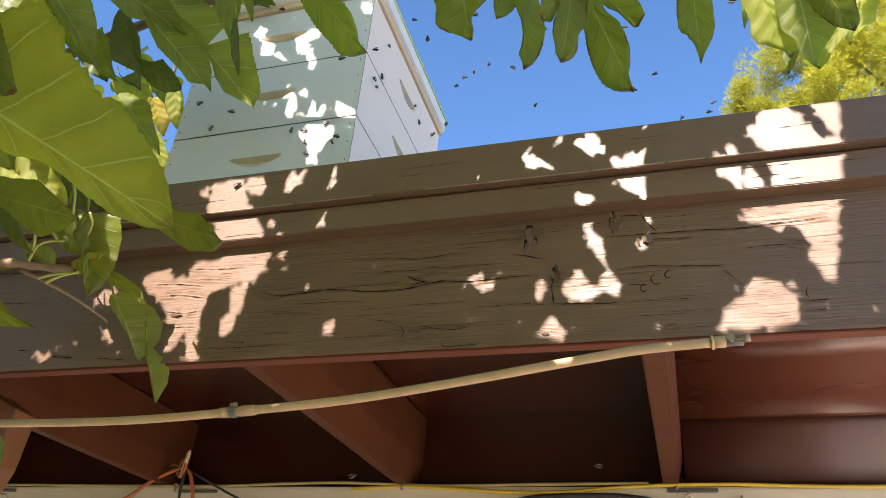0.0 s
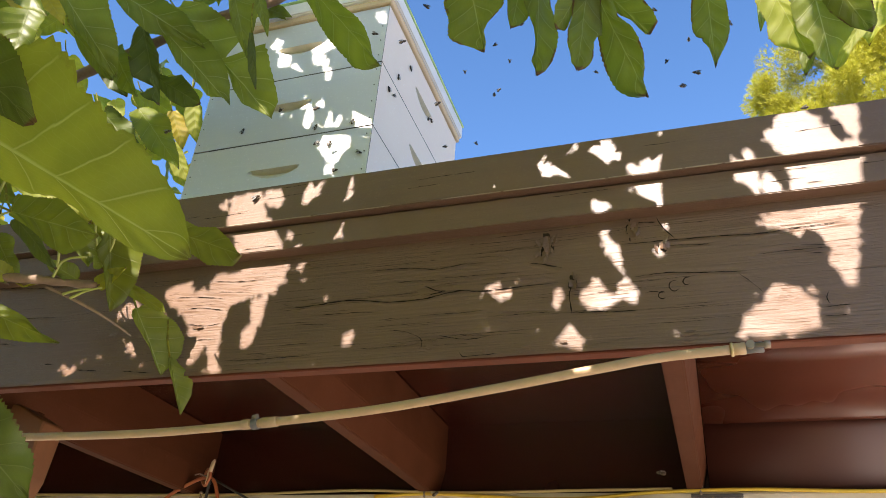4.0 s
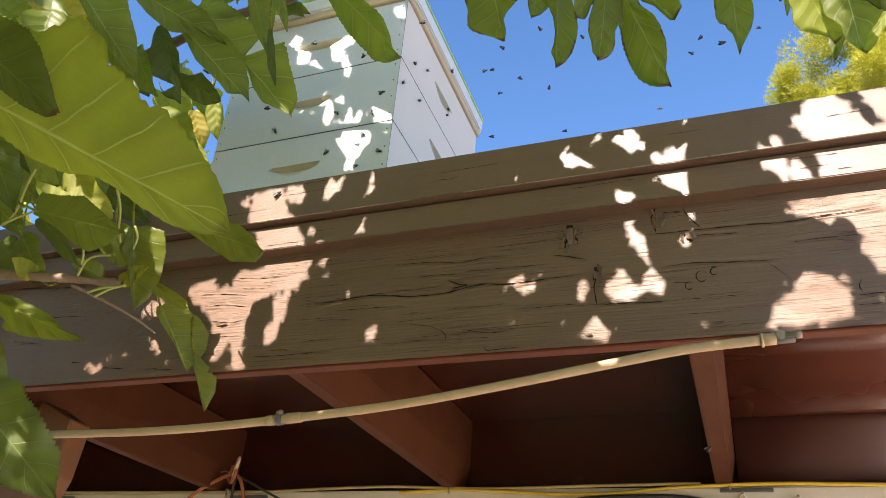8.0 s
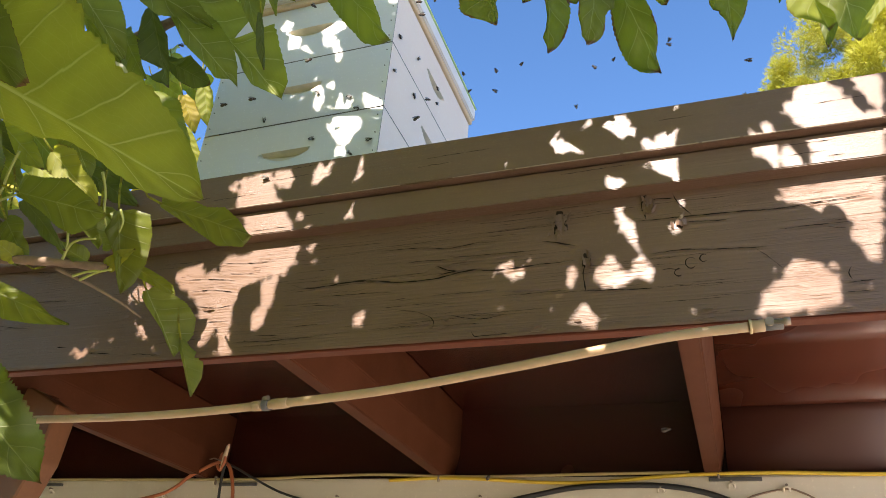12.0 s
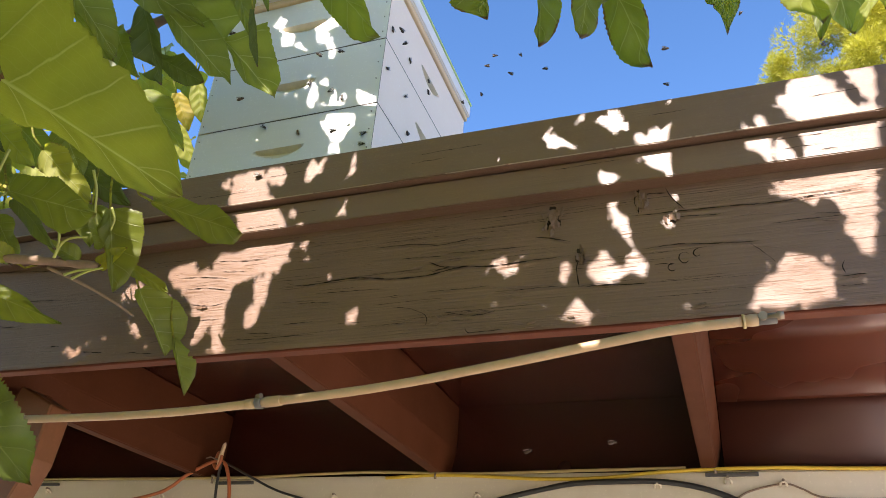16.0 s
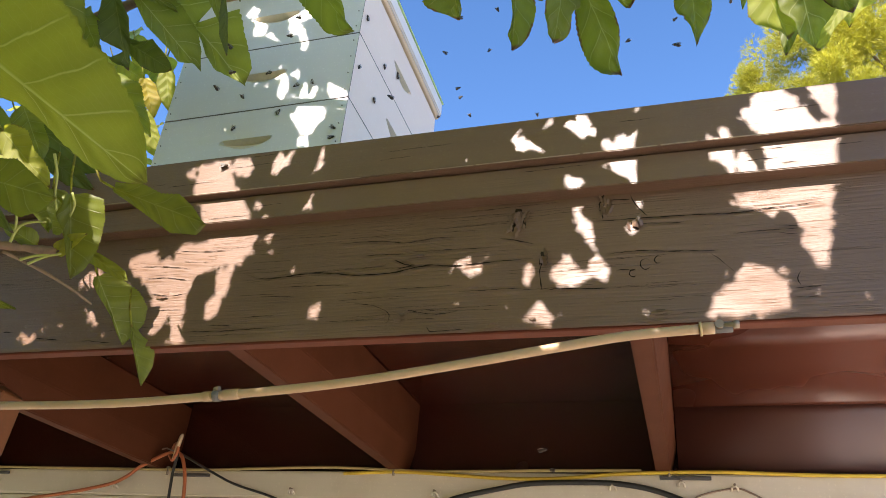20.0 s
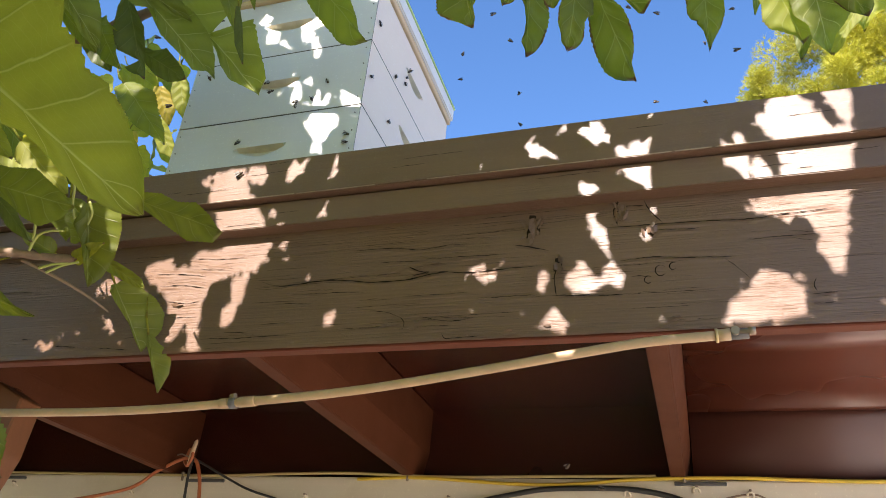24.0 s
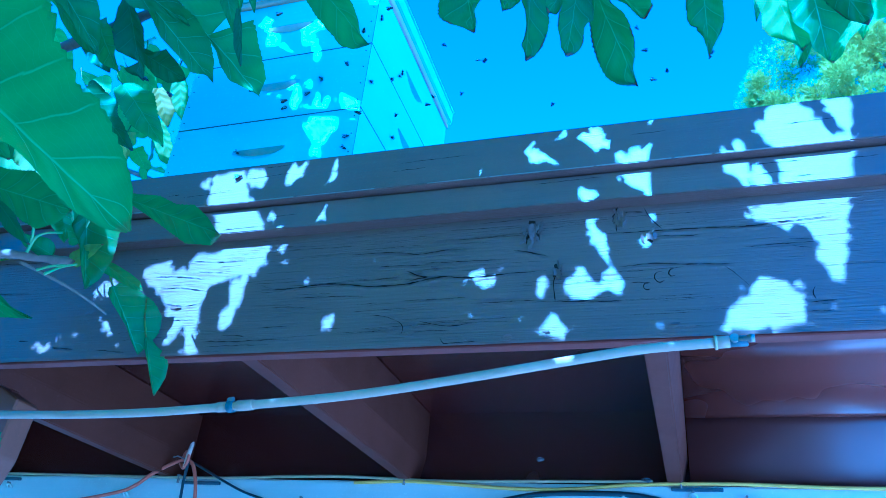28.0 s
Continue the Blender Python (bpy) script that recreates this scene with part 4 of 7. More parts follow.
leaf(branch_up, (-1.079, 0.103, 1.172), [((-0.975, 0.177, 1.041), 0.077)], (0.085, -0.894, -0.439), M_LEAF_SHADED, 0.08, 0.22)
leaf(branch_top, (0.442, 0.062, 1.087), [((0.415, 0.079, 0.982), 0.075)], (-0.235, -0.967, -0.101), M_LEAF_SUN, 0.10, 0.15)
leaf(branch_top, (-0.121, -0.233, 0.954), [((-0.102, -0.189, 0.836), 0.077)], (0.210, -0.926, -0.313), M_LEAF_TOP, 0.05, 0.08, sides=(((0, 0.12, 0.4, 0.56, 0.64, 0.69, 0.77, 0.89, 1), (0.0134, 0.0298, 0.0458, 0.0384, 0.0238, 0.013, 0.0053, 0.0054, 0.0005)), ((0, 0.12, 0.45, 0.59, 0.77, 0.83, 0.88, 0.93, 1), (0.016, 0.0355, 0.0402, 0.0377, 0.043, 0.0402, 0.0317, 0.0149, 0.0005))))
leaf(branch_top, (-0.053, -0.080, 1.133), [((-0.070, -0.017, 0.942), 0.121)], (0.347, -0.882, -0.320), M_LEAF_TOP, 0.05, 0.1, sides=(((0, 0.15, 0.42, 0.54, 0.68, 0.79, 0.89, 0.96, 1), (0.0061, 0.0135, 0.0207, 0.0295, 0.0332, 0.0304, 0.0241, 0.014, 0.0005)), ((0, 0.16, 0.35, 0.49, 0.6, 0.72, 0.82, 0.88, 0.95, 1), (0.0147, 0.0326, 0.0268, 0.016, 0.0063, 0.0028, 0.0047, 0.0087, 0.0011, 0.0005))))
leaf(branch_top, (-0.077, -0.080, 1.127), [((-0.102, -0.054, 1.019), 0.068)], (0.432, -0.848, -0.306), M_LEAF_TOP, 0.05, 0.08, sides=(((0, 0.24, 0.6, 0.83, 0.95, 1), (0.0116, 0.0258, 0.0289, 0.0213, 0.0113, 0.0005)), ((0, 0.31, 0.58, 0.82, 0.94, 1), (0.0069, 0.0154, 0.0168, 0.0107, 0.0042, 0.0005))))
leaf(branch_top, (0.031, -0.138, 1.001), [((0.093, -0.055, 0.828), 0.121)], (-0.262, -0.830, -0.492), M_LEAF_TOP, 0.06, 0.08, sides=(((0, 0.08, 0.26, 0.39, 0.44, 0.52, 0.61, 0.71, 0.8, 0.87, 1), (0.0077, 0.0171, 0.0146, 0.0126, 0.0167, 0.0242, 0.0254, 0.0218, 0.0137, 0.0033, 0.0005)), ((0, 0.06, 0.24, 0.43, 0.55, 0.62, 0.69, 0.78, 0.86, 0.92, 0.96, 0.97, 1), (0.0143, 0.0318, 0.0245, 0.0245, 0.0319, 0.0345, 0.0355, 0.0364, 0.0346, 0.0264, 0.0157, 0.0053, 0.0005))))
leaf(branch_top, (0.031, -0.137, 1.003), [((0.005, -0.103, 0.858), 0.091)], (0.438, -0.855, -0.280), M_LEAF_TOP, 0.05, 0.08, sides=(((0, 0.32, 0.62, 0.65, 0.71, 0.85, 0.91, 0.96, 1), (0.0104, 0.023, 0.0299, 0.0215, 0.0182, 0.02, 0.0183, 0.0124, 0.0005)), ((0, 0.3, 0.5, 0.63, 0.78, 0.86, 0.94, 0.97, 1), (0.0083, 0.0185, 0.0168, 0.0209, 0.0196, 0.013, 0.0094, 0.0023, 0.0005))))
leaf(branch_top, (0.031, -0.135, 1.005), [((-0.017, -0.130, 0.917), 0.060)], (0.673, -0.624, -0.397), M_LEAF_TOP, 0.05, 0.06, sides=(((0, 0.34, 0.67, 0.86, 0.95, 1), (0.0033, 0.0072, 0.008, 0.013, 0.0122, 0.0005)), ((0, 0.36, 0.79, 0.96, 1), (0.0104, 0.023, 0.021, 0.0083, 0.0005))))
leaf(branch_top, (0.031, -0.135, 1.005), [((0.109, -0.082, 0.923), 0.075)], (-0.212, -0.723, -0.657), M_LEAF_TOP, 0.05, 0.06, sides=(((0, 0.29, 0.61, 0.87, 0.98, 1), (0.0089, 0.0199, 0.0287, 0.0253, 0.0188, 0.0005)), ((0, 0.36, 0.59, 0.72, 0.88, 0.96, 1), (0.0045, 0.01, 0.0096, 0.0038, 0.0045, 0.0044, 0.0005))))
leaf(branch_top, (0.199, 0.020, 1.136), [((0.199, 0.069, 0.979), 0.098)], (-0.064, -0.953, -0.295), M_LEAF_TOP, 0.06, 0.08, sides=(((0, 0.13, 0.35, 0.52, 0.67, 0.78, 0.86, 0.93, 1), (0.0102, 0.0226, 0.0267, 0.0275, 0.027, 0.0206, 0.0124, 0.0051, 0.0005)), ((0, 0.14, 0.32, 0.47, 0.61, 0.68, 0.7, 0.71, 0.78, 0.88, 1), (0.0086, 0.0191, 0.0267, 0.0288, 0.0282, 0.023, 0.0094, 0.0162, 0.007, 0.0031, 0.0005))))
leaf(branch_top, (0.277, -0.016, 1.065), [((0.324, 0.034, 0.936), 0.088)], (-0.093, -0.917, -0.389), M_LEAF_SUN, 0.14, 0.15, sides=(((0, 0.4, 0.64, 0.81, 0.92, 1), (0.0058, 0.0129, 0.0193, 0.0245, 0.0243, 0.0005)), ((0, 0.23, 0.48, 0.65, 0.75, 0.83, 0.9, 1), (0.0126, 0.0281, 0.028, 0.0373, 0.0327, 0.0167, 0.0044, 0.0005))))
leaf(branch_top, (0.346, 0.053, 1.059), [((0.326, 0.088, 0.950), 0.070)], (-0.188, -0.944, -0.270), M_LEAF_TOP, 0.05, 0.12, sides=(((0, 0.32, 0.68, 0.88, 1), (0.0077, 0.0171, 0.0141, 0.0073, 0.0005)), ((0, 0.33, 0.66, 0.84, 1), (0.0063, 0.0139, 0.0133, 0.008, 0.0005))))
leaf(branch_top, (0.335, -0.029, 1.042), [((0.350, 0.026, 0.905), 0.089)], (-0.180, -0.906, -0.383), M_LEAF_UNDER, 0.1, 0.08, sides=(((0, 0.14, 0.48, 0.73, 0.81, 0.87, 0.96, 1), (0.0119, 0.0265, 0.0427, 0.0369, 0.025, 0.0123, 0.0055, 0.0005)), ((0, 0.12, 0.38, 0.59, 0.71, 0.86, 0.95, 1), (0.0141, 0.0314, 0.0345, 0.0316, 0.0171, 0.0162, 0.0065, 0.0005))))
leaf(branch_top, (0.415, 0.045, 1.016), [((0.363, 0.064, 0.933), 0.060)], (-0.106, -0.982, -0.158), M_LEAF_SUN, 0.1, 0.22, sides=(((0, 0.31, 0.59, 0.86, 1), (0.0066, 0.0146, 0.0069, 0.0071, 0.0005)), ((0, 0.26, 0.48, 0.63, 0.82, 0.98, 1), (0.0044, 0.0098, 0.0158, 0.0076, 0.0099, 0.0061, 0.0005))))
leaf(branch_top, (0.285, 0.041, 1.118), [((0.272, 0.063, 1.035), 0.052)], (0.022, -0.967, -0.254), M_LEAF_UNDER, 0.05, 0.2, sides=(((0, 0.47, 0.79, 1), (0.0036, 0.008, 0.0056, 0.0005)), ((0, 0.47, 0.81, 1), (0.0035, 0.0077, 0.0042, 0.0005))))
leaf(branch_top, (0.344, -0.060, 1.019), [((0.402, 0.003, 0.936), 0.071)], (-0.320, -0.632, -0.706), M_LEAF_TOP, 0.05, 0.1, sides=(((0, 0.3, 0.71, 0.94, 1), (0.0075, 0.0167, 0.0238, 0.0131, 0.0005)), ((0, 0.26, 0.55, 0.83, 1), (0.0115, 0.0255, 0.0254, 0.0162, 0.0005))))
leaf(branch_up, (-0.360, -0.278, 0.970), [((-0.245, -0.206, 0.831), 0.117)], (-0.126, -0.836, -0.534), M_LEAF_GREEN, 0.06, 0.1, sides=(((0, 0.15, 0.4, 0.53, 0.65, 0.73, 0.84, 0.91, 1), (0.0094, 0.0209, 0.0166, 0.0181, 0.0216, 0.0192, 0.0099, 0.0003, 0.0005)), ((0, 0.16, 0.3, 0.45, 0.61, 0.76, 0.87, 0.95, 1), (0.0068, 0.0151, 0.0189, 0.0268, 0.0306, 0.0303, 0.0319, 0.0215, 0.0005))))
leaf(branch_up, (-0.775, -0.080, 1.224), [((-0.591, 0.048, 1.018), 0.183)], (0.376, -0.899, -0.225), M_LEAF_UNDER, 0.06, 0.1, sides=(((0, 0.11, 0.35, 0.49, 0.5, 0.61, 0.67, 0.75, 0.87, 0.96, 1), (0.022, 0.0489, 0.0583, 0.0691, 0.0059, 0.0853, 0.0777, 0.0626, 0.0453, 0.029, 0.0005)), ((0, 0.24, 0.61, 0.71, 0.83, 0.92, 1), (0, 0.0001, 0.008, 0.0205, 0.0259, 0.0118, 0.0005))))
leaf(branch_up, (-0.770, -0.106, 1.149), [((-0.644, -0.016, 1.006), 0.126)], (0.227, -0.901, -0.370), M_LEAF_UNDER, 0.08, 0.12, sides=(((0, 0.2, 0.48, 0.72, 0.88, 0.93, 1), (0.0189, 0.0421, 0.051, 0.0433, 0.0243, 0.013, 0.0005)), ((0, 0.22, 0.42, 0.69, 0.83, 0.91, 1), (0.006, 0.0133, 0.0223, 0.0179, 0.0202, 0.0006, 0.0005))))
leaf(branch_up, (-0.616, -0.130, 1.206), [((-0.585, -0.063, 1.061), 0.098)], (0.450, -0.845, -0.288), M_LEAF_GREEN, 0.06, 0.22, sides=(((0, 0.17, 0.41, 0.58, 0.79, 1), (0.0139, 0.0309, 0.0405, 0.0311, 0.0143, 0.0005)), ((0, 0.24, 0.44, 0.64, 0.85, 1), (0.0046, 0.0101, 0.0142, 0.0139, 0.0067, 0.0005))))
leaf(branch_up, (-0.569, -0.089, 1.093), [((-0.568, -0.044, 1.000), 0.062)], (0.389, -0.827, -0.406), M_LEAF_SHADED, 0.04, 0.2, sides=(((0, 0.29, 0.69, 1), (0.0016, 0.0037, 0.0033, 0.0005)), ((0, 0.28, 0.68, 1), (0.0042, 0.0093, 0.0106, 0.0005))))
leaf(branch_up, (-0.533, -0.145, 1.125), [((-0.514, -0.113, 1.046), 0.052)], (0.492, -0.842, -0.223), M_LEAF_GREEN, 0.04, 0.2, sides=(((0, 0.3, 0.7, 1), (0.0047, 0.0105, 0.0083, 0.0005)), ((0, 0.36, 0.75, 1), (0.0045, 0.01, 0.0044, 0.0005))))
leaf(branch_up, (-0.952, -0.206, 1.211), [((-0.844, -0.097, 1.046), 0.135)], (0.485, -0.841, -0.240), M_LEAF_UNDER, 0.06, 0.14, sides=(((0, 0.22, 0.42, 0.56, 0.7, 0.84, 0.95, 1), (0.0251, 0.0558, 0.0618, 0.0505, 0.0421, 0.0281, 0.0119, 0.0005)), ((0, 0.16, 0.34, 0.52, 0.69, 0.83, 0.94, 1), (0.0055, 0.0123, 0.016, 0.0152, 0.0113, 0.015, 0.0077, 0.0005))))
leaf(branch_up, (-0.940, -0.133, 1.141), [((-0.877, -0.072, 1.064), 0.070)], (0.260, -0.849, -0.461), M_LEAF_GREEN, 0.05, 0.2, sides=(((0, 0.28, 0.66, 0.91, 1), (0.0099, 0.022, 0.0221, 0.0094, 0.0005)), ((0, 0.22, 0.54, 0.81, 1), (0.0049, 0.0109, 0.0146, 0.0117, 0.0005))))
leaf(branch_up, (-0.838, -0.083, 1.187), [((-0.811, -0.008, 1.044), 0.098)], (0.361, -0.852, -0.380), M_LEAF_SHADED, 0.05, 0.26, sides=(((0, 0.2, 0.42, 0.64, 1), (0.0057, 0.0126, 0.021, 0.0155, 0.0005)), ((0, 0.1, 0.36, 0.64, 0.77, 0.85, 0.92, 0.93, 1), (0.0096, 0.0214, 0.036, 0.0368, 0.0011, 0.0305, 0.0199, 0.0093, 0.0005))))
leaf(branch_up, (-0.841, -0.017, 1.120), [((-0.749, 0.028, 1.068), 0.069)], (0.103, -0.836, -0.539), M_LEAF_SHADED, 0.08, 0.2, sides=(((0, 0.3, 0.53, 0.74, 0.93, 1), (0.0061, 0.0137, 0.0321, 0.0228, 0.01, 0.0005)), ((0, 0.21, 0.57, 0.81, 0.94, 1), (0.0064, 0.0143, 0.0252, 0.0225, 0.0113, 0.0005))))
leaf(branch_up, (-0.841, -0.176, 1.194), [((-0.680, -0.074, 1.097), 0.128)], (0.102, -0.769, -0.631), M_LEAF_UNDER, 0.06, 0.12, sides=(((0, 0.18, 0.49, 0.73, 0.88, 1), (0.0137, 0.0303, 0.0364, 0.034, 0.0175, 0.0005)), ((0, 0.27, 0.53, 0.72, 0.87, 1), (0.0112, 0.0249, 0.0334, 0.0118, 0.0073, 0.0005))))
leaf(branch_low, (-0.258, -0.699, 0.394), [((-0.205, -0.661, 0.348), 0.048)], (0.250, -0.869, -0.426), M_LEAF_SHADED, 0.05, 0.1, sides=(((0, 0.15, 0.33, 0.5, 0.66, 0.81, 0.93, 1), (0.0071, 0.0157, 0.0218, 0.0244, 0.0214, 0.012, 0.0036, 0.0005)), ((0, 0.41, 0.57, 0.79, 0.96, 1), (0.0047, 0.0105, 0.0101, 0.0092, 0.0056, 0.0005))))
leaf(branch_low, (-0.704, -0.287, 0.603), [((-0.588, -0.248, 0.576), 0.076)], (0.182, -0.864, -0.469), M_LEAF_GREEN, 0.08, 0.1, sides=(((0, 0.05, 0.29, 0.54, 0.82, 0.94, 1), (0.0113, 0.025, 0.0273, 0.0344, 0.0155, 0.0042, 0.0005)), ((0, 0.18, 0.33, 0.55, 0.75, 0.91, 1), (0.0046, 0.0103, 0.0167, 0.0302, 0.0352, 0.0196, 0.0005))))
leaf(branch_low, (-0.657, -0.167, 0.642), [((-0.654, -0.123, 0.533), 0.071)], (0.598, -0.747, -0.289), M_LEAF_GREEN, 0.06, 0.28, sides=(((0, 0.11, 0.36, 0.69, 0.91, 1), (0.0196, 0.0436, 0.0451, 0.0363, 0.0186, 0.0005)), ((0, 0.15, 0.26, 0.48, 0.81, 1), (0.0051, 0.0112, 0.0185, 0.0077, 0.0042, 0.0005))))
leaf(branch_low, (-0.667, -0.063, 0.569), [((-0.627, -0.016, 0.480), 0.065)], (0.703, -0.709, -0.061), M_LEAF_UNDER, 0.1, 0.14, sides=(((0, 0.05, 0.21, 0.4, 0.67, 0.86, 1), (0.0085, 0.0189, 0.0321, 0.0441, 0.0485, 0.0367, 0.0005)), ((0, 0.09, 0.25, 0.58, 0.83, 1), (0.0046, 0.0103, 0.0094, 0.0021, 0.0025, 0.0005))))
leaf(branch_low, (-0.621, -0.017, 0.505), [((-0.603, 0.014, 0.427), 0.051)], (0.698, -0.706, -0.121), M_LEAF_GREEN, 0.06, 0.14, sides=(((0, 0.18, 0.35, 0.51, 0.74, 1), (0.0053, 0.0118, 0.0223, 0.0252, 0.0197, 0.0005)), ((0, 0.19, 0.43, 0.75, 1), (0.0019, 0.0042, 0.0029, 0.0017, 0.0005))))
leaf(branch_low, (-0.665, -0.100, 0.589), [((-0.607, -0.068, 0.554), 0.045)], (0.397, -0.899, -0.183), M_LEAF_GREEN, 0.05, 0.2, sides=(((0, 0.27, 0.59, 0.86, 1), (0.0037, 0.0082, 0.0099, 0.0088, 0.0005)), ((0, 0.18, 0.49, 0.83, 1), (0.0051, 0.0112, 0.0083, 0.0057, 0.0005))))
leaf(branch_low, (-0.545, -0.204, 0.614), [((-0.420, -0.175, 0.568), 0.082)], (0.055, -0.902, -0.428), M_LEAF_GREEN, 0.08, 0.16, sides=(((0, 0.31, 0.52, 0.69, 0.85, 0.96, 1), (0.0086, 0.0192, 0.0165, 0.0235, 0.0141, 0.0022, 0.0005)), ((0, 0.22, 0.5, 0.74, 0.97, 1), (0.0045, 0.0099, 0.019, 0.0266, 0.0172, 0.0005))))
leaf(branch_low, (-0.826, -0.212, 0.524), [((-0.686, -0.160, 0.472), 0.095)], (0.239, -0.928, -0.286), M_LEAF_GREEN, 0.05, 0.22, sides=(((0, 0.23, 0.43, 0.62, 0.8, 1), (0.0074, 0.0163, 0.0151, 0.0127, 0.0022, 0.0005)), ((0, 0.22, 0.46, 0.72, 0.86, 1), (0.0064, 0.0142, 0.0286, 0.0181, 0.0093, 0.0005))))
leaf(branch_low, (-0.938, -0.267, 0.819), [((-0.850, -0.199, 0.726), 0.087)], (0.208, -0.870, -0.447), M_LEAF_SHADED, 0.05, 0.2, sides=(((0, 0.19, 0.56, 0.87, 1), (0.0113, 0.0252, 0.0321, 0.0122, 0.0005)), ((0, 0.24, 0.67, 0.95, 1), (0.0124, 0.0276, 0.033, 0.0231, 0.0005))))
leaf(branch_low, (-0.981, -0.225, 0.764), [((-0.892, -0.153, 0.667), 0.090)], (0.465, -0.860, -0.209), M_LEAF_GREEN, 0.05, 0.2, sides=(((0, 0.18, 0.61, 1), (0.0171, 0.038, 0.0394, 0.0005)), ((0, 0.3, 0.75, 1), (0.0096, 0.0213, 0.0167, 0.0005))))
leaf(branch_up, (-1.220, -0.097, 1.002), [((-1.106, -0.026, 0.922), 0.094)], (0.314, -0.885, -0.342), M_LEAF_SHADED, 0.05, 0.2, sides=(((0, 0.26, 0.74, 1), (0.0121, 0.0268, 0.0276, 0.0005)), ((0, 0.27, 0.74, 1), (0.0129, 0.0286, 0.026, 0.0005))))
leaf(branch_up, (-1.210, 0.034, 0.998), [((-1.099, 0.106, 0.916), 0.093)], (0.478, -0.872, -0.110), M_LEAF_SUN, 0.05, 0.2, sides=(((0, 0.24, 0.76, 1), (0.0111, 0.0248, 0.0268, 0.0005)), ((0, 0.23, 0.71, 1), (0.0115, 0.0256, 0.0255, 0.0005))))
leaf(branch_up, (-0.906, -0.091, 0.877), [((-0.778, -0.016, 0.800), 0.100)], (0.220, -0.855, -0.469), M_LEAF_SHADED, 0.05, 0.2, sides=(((0, 0.22, 0.61, 0.88, 1), (0.0107, 0.0238, 0.0293, 0.0157, 0.0005)), ((0, 0.21, 0.63, 0.84, 1), (0.0097, 0.0216, 0.0306, 0.0204, 0.0005))))
leaf(branch_up, (-1.034, -0.102, 0.932), [((-0.944, -0.032, 0.837), 0.089)], (0.455, -0.864, -0.213), M_LEAF_GREEN, 0.05, 0.2, sides=(((0, 0.21, 0.7, 1), (0.0128, 0.0285, 0.0269, 0.0005)), ((0, 0.26, 0.69, 1), (0.0109, 0.0241, 0.0276, 0.0005))))
leaf(branch_up, (-0.852, -0.097, 0.802), [((-0.760, -0.037, 0.746), 0.074)], (0.299, -0.855, -0.423), M_LEAF_SHADED, 0.05, 0.2, sides=(((0, 0.25, 0.74, 1), (0.0083, 0.0185, 0.0171, 0.0005)), ((0, 0.25, 0.7, 1), (0.0072, 0.016, 0.0184, 0.0005))))
leaf(branch_up, (-0.972, 0.188, 1.225), [((-0.945, 0.227, 1.140), 0.058)], (0.605, -0.778, -0.166), M_LEAF_YELLOW, 0.05, 0.2, sides=(((0, 0.23, 0.7, 1), (0.0093, 0.0206, 0.0225, 0.0005)), ((0, 0.23, 0.61, 1), (0.009, 0.0201, 0.0186, 0.0005))))
leaf(branch_up, (-0.936, 0.201, 1.269), [((-0.924, 0.245, 1.166), 0.068)], (0.366, -0.870, -0.331), M_LEAF_SUN, 0.05, 0.2, sides=(((0, 0.27, 0.71, 1), (0.0088, 0.0196, 0.0171, 0.0005)), ((0, 0.34, 0.7, 1), (0.0103, 0.023, 0.0224, 0.0005))))
leaf(branch_up, (-1.010, 0.246, 1.188), [((-0.965, 0.295, 1.098), 0.067)], (0.241, -0.897, -0.371), M_LEAF_SUN, 0.05, 0.2, sides=(((0, 0.23, 0.75, 1), (0.0093, 0.0207, 0.0159, 0.0005)), ((0, 0.35, 0.76, 1), (0.0102, 0.0227, 0.023, 0.0005))))
leaf(branch_up, (-1.064, -0.062, 1.107), [((-0.985, 0.026, 0.957), 0.115)], (0.577, -0.800, -0.167), M_LEAF_SHADED, 0.05, 0.2, sides=(((0, 0.22, 0.69, 1), (0.0192, 0.0426, 0.034, 0.0005)), ((0, 0.27, 0.7, 1), (0.0146, 0.0325, 0.0317, 0.0005))))
leaf(branch_up, (-1.006, -0.039, 1.207), [((-0.934, 0.022, 1.116), 0.079)], (0.356, -0.881, -0.311), M_LEAF_SHADED, 0.05, 0.2, sides=(((0, 0.37, 0.79, 1), (0.0155, 0.0345, 0.0255, 0.0005)), ((0, 0.27, 0.75, 1), (0.0075, 0.0166, 0.0201, 0.0005))))
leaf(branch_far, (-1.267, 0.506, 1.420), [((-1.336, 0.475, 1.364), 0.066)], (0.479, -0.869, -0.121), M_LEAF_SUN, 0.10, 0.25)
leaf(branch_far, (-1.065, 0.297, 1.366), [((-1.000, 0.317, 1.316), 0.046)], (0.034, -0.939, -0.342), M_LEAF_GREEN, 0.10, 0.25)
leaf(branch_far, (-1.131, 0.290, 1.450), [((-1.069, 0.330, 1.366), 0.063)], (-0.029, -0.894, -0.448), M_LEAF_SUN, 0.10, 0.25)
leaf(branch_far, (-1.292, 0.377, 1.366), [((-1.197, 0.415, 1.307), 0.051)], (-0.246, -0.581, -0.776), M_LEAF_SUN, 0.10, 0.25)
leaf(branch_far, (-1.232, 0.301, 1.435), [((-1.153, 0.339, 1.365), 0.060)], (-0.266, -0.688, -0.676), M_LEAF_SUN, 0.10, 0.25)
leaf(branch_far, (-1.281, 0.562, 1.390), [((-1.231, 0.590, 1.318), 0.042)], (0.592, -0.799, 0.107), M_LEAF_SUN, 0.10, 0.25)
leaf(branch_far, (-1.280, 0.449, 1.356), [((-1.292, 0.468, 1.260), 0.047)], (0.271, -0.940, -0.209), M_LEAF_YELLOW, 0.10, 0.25)
